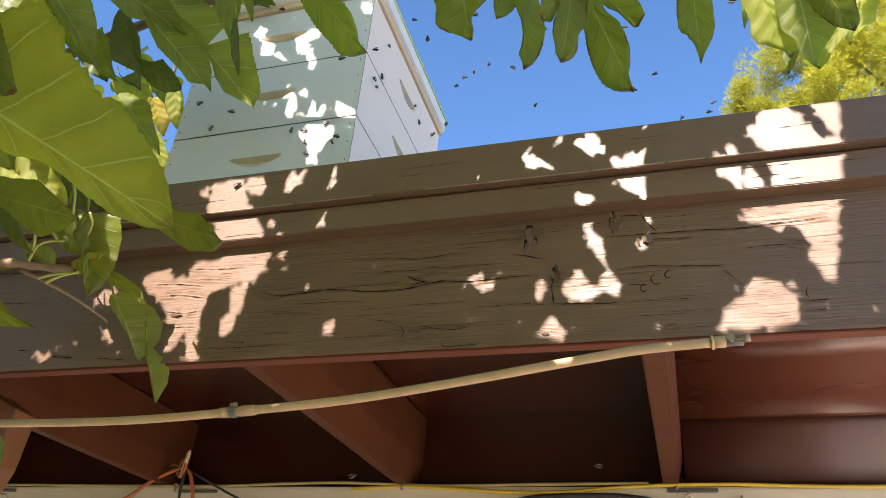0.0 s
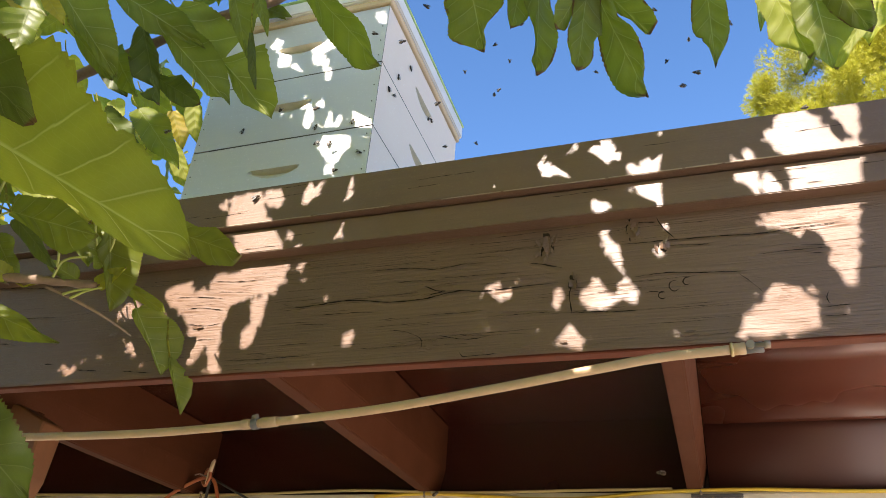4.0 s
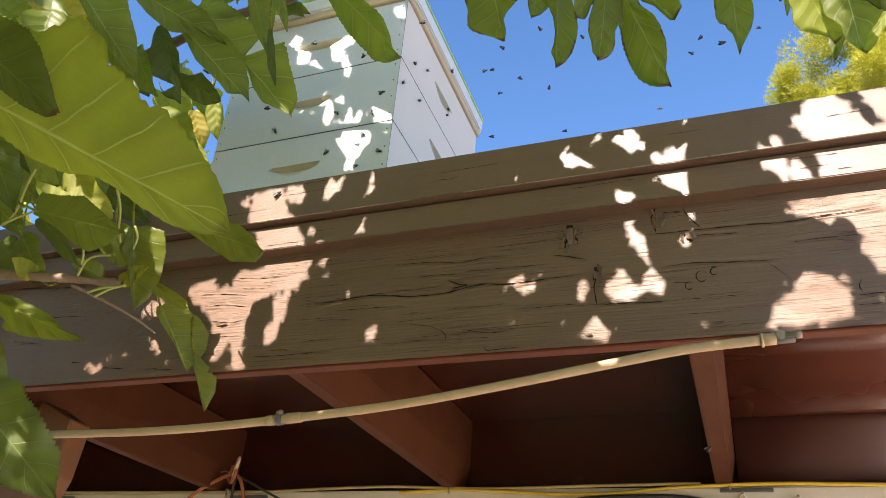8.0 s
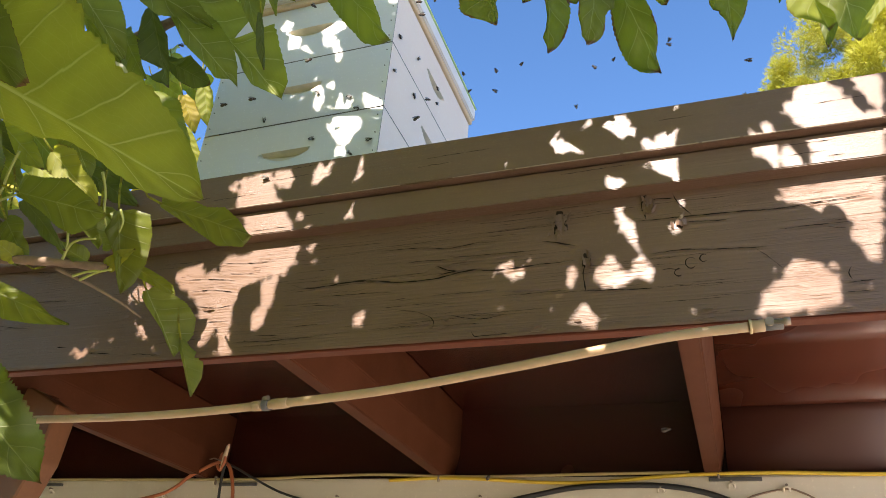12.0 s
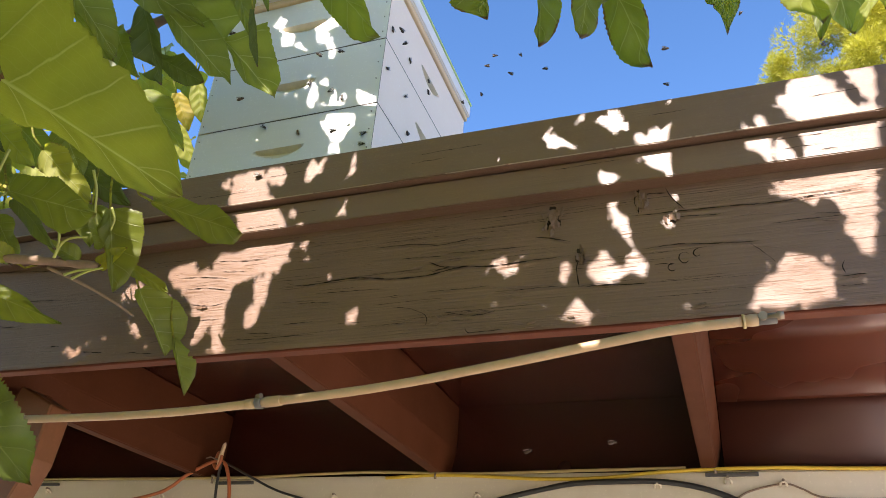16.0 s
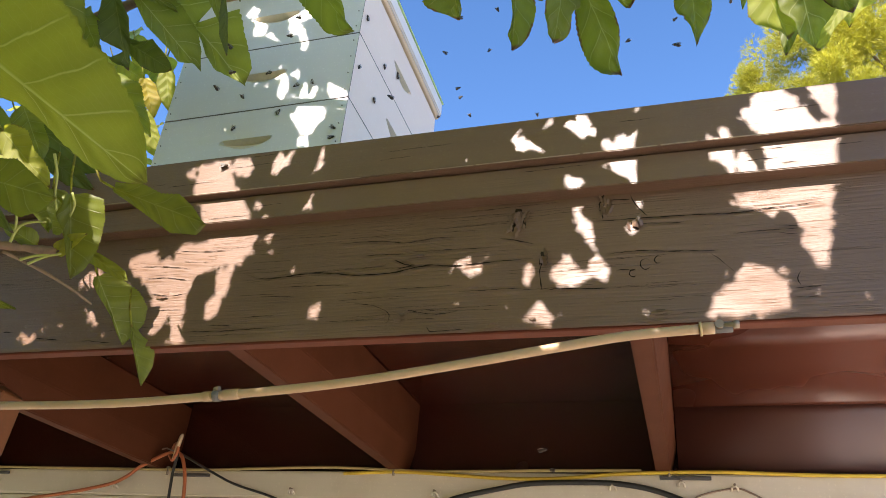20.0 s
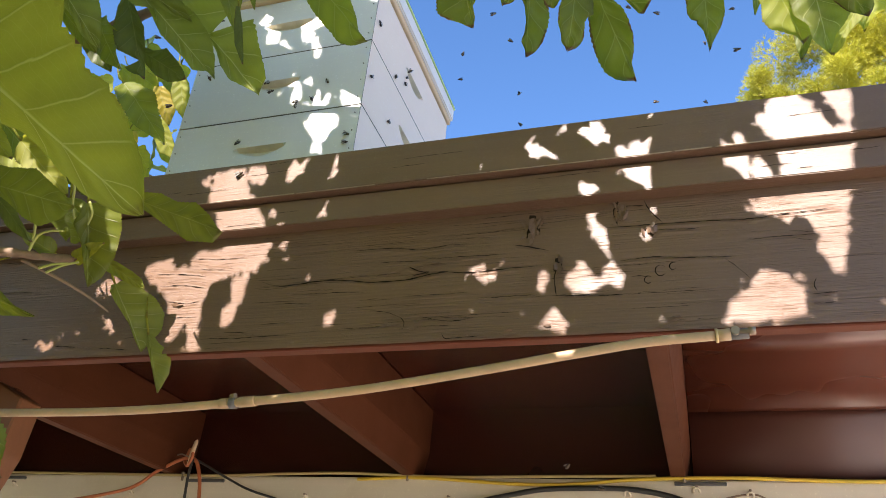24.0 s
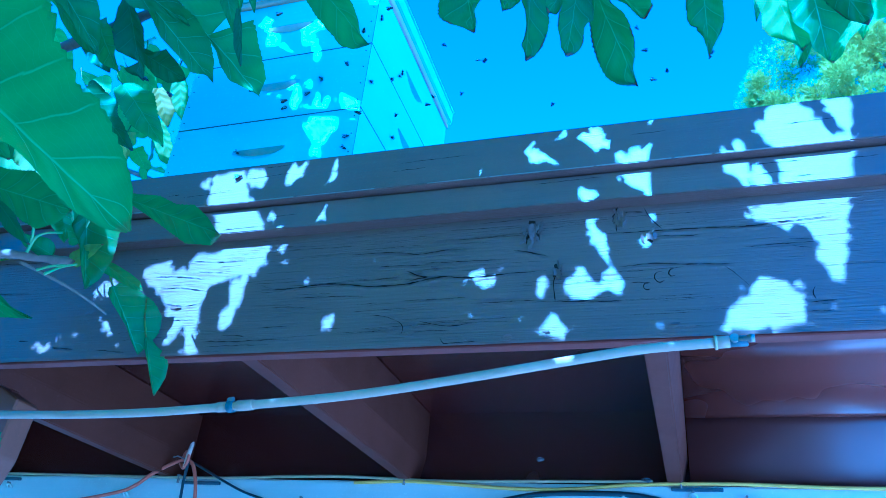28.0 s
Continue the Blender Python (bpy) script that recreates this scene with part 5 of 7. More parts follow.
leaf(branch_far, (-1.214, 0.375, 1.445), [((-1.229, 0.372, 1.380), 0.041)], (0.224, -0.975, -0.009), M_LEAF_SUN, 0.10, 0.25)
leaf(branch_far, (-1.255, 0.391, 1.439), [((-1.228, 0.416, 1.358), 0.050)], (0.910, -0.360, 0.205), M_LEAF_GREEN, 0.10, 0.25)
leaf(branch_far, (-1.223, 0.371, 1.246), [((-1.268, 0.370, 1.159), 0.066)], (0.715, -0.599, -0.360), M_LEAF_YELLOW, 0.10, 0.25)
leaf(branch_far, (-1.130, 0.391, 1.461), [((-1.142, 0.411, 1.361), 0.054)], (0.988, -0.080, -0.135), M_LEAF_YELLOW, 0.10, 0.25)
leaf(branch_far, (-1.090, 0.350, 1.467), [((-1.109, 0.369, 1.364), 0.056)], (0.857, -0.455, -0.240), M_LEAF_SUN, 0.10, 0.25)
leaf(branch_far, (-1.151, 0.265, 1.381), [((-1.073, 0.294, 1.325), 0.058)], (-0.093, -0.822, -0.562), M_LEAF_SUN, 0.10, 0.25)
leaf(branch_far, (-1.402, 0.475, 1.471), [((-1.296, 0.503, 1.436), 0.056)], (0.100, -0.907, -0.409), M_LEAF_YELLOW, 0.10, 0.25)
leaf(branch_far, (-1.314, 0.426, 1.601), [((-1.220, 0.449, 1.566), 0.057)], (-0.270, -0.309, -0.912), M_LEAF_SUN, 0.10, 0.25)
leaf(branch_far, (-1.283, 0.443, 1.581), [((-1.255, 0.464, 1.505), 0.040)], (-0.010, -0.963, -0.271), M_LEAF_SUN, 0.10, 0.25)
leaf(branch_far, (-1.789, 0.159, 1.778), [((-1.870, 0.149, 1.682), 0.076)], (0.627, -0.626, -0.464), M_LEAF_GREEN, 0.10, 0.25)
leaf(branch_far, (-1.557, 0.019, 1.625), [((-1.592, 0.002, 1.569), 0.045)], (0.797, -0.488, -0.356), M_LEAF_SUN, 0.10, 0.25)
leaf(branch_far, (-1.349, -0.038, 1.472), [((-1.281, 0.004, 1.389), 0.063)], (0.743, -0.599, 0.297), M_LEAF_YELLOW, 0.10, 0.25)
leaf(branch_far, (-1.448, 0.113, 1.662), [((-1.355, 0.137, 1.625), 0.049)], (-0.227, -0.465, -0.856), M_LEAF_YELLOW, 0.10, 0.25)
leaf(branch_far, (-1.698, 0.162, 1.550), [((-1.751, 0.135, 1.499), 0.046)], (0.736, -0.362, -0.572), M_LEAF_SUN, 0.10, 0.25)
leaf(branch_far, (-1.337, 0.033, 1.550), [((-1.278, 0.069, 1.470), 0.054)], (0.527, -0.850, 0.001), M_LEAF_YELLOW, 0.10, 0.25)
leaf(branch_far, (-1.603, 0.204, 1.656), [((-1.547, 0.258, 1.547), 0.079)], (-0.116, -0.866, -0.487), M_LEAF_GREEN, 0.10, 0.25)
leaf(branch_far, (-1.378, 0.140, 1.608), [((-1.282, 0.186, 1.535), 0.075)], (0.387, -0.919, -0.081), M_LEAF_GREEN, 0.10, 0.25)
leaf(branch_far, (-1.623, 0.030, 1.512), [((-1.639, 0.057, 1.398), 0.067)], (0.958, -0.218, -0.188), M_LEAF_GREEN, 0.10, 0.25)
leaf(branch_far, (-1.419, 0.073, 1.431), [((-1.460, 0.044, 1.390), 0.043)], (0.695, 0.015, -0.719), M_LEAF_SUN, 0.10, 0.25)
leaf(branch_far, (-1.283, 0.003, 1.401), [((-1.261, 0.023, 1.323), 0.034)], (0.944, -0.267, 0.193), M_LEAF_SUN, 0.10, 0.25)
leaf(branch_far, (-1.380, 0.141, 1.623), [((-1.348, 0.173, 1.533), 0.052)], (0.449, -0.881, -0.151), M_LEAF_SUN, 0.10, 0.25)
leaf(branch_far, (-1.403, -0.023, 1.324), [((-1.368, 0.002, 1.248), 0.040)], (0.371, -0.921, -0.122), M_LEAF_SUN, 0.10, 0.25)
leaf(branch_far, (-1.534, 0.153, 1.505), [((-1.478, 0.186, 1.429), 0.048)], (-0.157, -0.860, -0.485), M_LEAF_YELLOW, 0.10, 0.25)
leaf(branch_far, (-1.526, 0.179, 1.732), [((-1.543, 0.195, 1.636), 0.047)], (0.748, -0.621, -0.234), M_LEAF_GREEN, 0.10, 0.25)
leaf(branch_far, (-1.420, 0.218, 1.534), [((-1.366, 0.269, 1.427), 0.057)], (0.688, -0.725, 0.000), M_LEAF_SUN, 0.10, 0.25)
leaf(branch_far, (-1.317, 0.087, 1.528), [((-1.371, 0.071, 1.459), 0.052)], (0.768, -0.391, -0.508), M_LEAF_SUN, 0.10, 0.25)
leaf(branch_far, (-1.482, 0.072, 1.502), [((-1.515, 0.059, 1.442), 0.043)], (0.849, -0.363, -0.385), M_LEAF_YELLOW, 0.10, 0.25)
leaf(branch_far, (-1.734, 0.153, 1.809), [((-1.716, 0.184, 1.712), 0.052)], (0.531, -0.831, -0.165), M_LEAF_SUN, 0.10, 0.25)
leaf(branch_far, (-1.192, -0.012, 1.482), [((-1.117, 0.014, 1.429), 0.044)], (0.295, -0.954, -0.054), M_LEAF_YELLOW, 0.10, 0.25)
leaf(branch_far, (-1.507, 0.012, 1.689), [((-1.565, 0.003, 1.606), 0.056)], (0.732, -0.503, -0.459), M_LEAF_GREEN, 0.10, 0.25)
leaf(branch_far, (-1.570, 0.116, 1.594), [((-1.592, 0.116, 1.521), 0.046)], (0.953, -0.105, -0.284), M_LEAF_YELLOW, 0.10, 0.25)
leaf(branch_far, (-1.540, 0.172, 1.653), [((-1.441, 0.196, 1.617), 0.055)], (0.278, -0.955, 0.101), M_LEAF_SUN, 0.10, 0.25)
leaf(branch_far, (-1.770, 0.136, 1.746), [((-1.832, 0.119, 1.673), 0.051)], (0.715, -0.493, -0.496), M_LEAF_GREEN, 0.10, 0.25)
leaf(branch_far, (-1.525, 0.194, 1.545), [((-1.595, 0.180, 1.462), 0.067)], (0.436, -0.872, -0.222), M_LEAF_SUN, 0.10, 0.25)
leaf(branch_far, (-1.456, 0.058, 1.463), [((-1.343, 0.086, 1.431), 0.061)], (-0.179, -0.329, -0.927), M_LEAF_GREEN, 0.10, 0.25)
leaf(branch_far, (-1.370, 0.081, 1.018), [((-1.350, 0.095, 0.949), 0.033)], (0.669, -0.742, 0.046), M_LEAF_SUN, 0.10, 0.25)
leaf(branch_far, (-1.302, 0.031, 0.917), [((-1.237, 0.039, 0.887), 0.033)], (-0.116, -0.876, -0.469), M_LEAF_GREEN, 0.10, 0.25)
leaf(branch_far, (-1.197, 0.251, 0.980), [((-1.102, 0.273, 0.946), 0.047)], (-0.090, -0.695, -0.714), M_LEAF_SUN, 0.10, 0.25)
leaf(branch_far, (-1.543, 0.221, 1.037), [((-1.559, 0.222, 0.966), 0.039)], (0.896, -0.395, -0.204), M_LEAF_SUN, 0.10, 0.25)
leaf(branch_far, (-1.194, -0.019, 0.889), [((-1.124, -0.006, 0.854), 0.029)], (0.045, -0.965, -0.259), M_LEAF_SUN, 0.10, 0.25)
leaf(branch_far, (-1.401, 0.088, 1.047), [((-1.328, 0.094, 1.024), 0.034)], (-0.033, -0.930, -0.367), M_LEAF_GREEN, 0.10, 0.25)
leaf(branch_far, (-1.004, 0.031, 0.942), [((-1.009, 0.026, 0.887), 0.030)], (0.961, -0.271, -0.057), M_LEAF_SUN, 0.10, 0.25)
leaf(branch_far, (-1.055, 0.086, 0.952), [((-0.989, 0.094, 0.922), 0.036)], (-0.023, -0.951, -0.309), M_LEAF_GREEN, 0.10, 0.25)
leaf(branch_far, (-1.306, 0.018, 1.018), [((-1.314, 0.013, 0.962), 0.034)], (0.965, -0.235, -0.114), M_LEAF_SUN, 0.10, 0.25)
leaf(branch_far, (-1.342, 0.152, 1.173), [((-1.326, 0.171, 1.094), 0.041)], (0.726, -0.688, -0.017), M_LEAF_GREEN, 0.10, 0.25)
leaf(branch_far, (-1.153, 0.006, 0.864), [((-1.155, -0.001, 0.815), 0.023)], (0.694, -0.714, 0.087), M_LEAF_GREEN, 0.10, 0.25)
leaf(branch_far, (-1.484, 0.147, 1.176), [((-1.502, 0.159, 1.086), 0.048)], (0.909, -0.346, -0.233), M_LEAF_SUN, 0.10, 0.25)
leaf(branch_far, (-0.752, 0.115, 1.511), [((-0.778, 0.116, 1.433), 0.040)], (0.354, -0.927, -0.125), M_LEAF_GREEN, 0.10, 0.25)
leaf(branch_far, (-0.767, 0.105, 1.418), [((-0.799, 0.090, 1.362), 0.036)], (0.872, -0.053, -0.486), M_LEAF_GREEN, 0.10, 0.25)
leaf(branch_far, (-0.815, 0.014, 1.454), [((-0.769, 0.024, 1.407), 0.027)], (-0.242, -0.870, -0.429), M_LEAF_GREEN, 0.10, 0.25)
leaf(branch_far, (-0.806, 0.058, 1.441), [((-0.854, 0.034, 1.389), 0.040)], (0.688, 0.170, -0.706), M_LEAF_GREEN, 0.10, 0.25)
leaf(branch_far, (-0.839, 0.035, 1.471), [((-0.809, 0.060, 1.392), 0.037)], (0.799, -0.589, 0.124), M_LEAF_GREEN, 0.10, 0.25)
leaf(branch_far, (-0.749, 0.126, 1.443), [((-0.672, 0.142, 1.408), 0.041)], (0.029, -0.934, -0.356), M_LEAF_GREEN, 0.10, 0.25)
leaf(branch_far, (-0.858, 0.026, 1.490), [((-0.878, 0.012, 1.440), 0.030)], (0.932, -0.085, -0.352), M_LEAF_GREEN, 0.10, 0.25)
leaf(branch_far, (-0.748, 0.087, 1.405), [((-0.708, 0.094, 1.361), 0.022)], (-0.213, -0.922, -0.324), M_LEAF_SUN, 0.10, 0.25)
leaf(branch_far, (-0.733, 0.130, 1.450), [((-0.684, 0.143, 1.400), 0.027)], (-0.019, -0.961, -0.276), M_LEAF_GREEN, 0.10, 0.25)
leaf(branch_far, (-0.726, 0.065, 1.464), [((-0.660, 0.077, 1.428), 0.039)], (0.216, -0.973, 0.074), M_LEAF_GREEN, 0.10, 0.25)
leaf(branch_far, (-1.356, 0.089, 0.822), [((-1.283, 0.097, 0.797), 0.038)], (-0.183, -0.633, -0.752), M_LEAF_GREEN, 0.10, 0.25)
leaf(branch_far, (-1.360, 0.159, 0.942), [((-1.290, 0.170, 0.910), 0.036)], (0.080, -0.983, -0.162), M_LEAF_SUN, 0.10, 0.25)
leaf(branch_far, (-1.356, 0.156, 0.968), [((-1.328, 0.172, 0.901), 0.042)], (0.883, -0.377, 0.280), M_LEAF_SUN, 0.10, 0.25)
leaf(branch_far, (-1.322, 0.110, 0.882), [((-1.257, 0.117, 0.854), 0.025)], (-0.027, -0.958, -0.286), M_LEAF_SUN, 0.10, 0.25)
leaf(branch_far, (-1.143, 0.023, 0.830), [((-1.127, 0.028, 0.774), 0.030)], (0.691, -0.711, 0.135), M_LEAF_GREEN, 0.10, 0.25)
leaf(branch_far, (-1.429, 0.107, 0.953), [((-1.440, 0.109, 0.883), 0.049)], (0.988, 0.028, -0.152), M_LEAF_SUN, 0.10, 0.25)
leaf(branch_far, (-1.261, 0.083, 0.806), [((-1.229, 0.087, 0.760), 0.024)], (0.713, -0.538, 0.449), M_LEAF_GREEN, 0.10, 0.25)
leaf(branch_far, (-1.394, 0.099, 0.882), [((-1.345, 0.105, 0.843), 0.026)], (0.060, -0.994, -0.087), M_LEAF_SUN, 0.10, 0.25)


def far_leaves():
    """Small leaves of a further branch, most with sunlight put into their colour, seen through the gaps beside the
    hive.
    """
    rng = random.Random(21)
    for k in range(560):
        x, y, z = rng.uniform(-2.5, -0.98), rng.uniform(0.45, 0.95), rng.uniform(0.86, 2.0)
        if (x > -1.30 + 0.15 * (z - 1) and rng.random() < 0.30) or noise.noise(Vector((x * 3, y * 2, z * 3))) < -0.02:
            continue
        d = Vector((rng.uniform(-0.6, 0.6), rng.uniform(-0.4, 0.4), rng.uniform(-1.0, 0.1))).normalized()
        ln = rng.uniform(0.06, 0.12)
        b = Vector((x, y, z))
        nrm = Vector((rng.uniform(-0.6, 0.6), -1, rng.uniform(-0.2, 0.9))).normalized()
        bm = bmesh.new()
        uvl = bm.loops.layers.uv.new("UVMap")
        blade(bm, uvl, Vector((0, 0, 0)), d * ln, ln * rng.uniform(0.5, 0.75), nrm, 0.08, 0.15, rng, 16, 3)
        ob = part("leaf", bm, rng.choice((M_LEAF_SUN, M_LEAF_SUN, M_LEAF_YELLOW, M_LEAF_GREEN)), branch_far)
        ob.location = b - TREE


far_leaves()

# Light gaps of the crown, as the sun throws them on the cap, the trim, the board and the hive; the small ones by centre, half sizes and lean.
LIT_CAP = [[(-0.594, 0.773), (-0.581, 0.778), (-0.569, 0.762), (-0.578, 0.742)], [(-0.567, 0.776), (-0.519, 0.776), (-0.507, 0.778), (-0.509, 0.759), (-0.501, 0.744), (-0.492, 0.725), (-0.478, 0.71), (-0.517, 0.708), (-0.555, 0.706), (-0.568, 0.728), (-0.564, 0.758)], [(-0.502, 0.776), (-0.475, 0.778), (-0.467, 0.758), (-0.474, 0.741), (-0.492, 0.742), (-0.503, 0.758)], [(-0.44, 0.778), (-0.398, 0.777), (-0.401, 0.762), (-0.416, 0.749), (-0.426, 0.733), (-0.434, 0.749)], [(-0.362, 0.761), (-0.356, 0.776), (-0.347, 0.763), (-0.351, 0.756)], [(-0.375, 0.752), (-0.365, 0.759), (-0.361, 0.749), (-0.368, 0.743)], [(-0.362, 0.749), (-0.347, 0.755), (-0.347, 0.744), (-0.353, 0.733), (-0.362, 0.741)], [(-0.325, 0.767), (-0.317, 0.769), (-0.312, 0.756), (-0.316, 0.746), (-0.323, 0.755)]]
LIT_CAP += [[(-0.182, 0.749), (-0.175, 0.751), (-0.172, 0.743), (-0.176, 0.738), (-0.181, 0.741)], [(-0.019, 0.783), (-0.008, 0.783), (-0.007, 0.768), (-0.019, 0.768)], [(0.004, 0.766), (0.019, 0.776), (0.036, 0.781), (0.046, 0.768), (0.052, 0.748), (0.051, 0.742), (0.03, 0.747), (0.01, 0.761)], [(0.055, 0.737), (0.069, 0.74), (0.083, 0.734), (0.095, 0.74), (0.113, 0.739), (0.115, 0.726), (0.109, 0.717), (0.085, 0.716), (0.067, 0.714), (0.06, 0.729)], [(-0.065, 0.779), (-0.056, 0.767), (-0.055, 0.756), (-0.04, 0.747), (-0.029, 0.733), (-0.009, 0.739), (-0.013, 0.73), (-0.027, 0.726), (-0.04, 0.73), (-0.058, 0.74), (-0.064, 0.756)], [(0.094, 0.782), (0.109, 0.785), (0.111, 0.775), (0.096, 0.779)]]
LIT_CAP += [[(0.202, 0.711), (0.207, 0.733), (0.215, 0.736), (0.218, 0.723), (0.218, 0.713)], [(0.236, 0.761), (0.25, 0.763), (0.247, 0.783), (0.291, 0.786), (0.305, 0.756), (0.32, 0.731), (0.333, 0.727), (0.351, 0.772), (0.339, 0.71), (0.298, 0.714), (0.267, 0.715), (0.251, 0.715), (0.244, 0.724), (0.241, 0.74), (0.233, 0.746)], [(0.314, 0.785), (0.355, 0.787), (0.351, 0.772), (0.333, 0.729), (0.324, 0.76)]]
LIT_TRIM = [[(-0.554, 0.693), (-0.528, 0.697), (-0.471, 0.699), (-0.46, 0.667), (-0.504, 0.666), (-0.539, 0.665)], [(-0.462, 0.699), (-0.442, 0.699), (-0.449, 0.689), (-0.458, 0.688)], [(-0.37, 0.695), (-0.364, 0.692), (-0.364, 0.671), (-0.374, 0.665)], [(-0.441, 0.673), (-0.432, 0.676), (-0.43, 0.666), (-0.439, 0.666)], [(-0.002, 0.708), (0.01, 0.707), (0.015, 0.698), (0.003, 0.699)], [(0.007, 0.695), (0.022, 0.69), (0.032, 0.679), (0.025, 0.669), (0.015, 0.669), (0.011, 0.683)], [(0.065, 0.708), (0.106, 0.707), (0.104, 0.671), (0.092, 0.668), (0.087, 0.68), (0.082, 0.691), (0.071, 0.699)], [(0.193, 0.7), (0.2, 0.709), (0.224, 0.709), (0.22, 0.671), (0.21, 0.685), (0.196, 0.693)]]
LIT_TRIM += [[(0.227, 0.709), (0.233, 0.71), (0.239, 0.692), (0.246, 0.671), (0.222, 0.67)], [(0.259, 0.71), (0.341, 0.71), (0.332, 0.668), (0.255, 0.67)]]
LIT_BOARD = [[(-0.597, 0.651), (-0.515, 0.652), (-0.486, 0.653), (-0.458, 0.654), (-0.461, 0.626), (-0.472, 0.608), (-0.494, 0.607), (-0.501, 0.614), (-0.516, 0.605), (-0.542, 0.592), (-0.591, 0.624)], [(-0.513, 0.603), (-0.49, 0.603), (-0.487, 0.572), (-0.489, 0.554), (-0.505, 0.559), (-0.513, 0.588)], [(-0.516, 0.555), (-0.499, 0.561), (-0.49, 0.538), (-0.498, 0.517), (-0.514, 0.523), (-0.521, 0.546)], [(-0.493, 0.502), (-0.474, 0.508), (-0.473, 0.49), (-0.491, 0.491)], [(-0.447, 0.653), (-0.432, 0.655), (-0.433, 0.645), (-0.442, 0.642)], [(-0.436, 0.628), (-0.426, 0.629), (-0.428, 0.617)], [(-0.384, 0.652), (-0.37, 0.654), (-0.374, 0.644)], [(-0.476, 0.584), (-0.472, 0.585), (-0.456, 0.555), (-0.463, 0.561)], [(-0.437, 0.588), (-0.432, 0.589), (-0.431, 0.573), (-0.434, 0.575)]]
LIT_BOARD += [[(-0.356, 0.533), (-0.345, 0.529), (-0.347, 0.556), (-0.332, 0.558), (-0.33, 0.534), (-0.334, 0.519), (-0.341, 0.508), (-0.352, 0.518)], [(-0.162, 0.582), (-0.154, 0.586), (-0.146, 0.578), (-0.147, 0.567), (-0.155, 0.564), (-0.161, 0.572)], [(-0.14, 0.589), (-0.127, 0.594), (-0.119, 0.586), (-0.104, 0.581), (-0.102, 0.568), (-0.113, 0.559), (-0.119, 0.571), (-0.126, 0.562), (-0.133, 0.57), (-0.139, 0.577)], [(-0.051, 0.564), (-0.039, 0.576), (-0.035, 0.563), (-0.038, 0.544), (-0.052, 0.546)], [(-0.148, 0.505), (-0.141, 0.505), (-0.14, 0.497), (-0.146, 0.497)]]
LIT_BOARD += [[(-0.685, 0.63), (-0.681, 0.641), (-0.654, 0.634), (-0.651, 0.648), (-0.632, 0.643), (-0.621, 0.624), (-0.597, 0.628), (-0.567, 0.613), (-0.55, 0.59), (-0.55, 0.553), (-0.559, 0.534), (-0.55, 0.508), (-0.54, 0.5), (-0.539, 0.484), (-0.566, 0.486), (-0.566, 0.502), (-0.576, 0.53), (-0.586, 0.516), (-0.583, 0.502), (-0.599, 0.51), (-0.613, 0.509), (-0.613, 0.564), (-0.636, 0.588), (-0.673, 0.609)], [(-0.769, 0.603), (-0.74, 0.616), (-0.714, 0.595), (-0.725, 0.587), (-0.75, 0.587)], [(-0.727, 0.574), (-0.688, 0.539), (-0.705, 0.521), (-0.721, 0.531)], [(-0.844, 0.513), (-0.84, 0.528), (-0.827, 0.512), (-0.811, 0.509), (-0.81, 0.495), (-0.816, 0.485), (-0.827, 0.496)], [(-0.959, 0.625), (-0.95, 0.628), (-0.943, 0.613)]]
LIT_BOARD += [[(0.014, 0.658), (0.025, 0.657), (0.034, 0.632), (0.054, 0.59), (0.04, 0.591), (0.026, 0.613)], [(0.091, 0.661), (0.107, 0.654), (0.111, 0.637), (0.106, 0.63), (0.096, 0.649)], [(0.087, 0.619), (0.096, 0.62), (0.095, 0.603), (0.086, 0.604)], [(-0.017, 0.56), (-0.001, 0.575), (0.01, 0.593), (0.015, 0.58), (0.024, 0.563), (0.032, 0.549), (0.022, 0.535), (0.003, 0.54), (-0.013, 0.55)], [(0.036, 0.581), (0.044, 0.577), (0.059, 0.563), (0.054, 0.532), (0.042, 0.542), (0.032, 0.552)], [(-0.045, 0.508), (-0.025, 0.517), (-0.013, 0.507), (-0.006, 0.49), (-0.015, 0.484), (-0.046, 0.487)], [(0.073, 0.516), (0.083, 0.521), (0.087, 0.511), (0.074, 0.508)]]
LIT_BOARD += [[(0.17, 0.504), (0.187, 0.517), (0.206, 0.534), (0.22, 0.559), (0.227, 0.562), (0.237, 0.547), (0.245, 0.556), (0.25, 0.542), (0.262, 0.53), (0.268, 0.51), (0.264, 0.497), (0.251, 0.489), (0.229, 0.489), (0.196, 0.488), (0.171, 0.49)], [(0.25, 0.563), (0.258, 0.56), (0.267, 0.539), (0.262, 0.535), (0.255, 0.547)], [(0.211, 0.65), (0.238, 0.654), (0.333, 0.656), (0.316, 0.574), (0.288, 0.577), (0.29, 0.598), (0.283, 0.615), (0.271, 0.622), (0.246, 0.617), (0.24, 0.628), (0.22, 0.639)], [(0.289, 0.58), (0.315, 0.576), (0.306, 0.531), (0.297, 0.548), (0.291, 0.562)]]
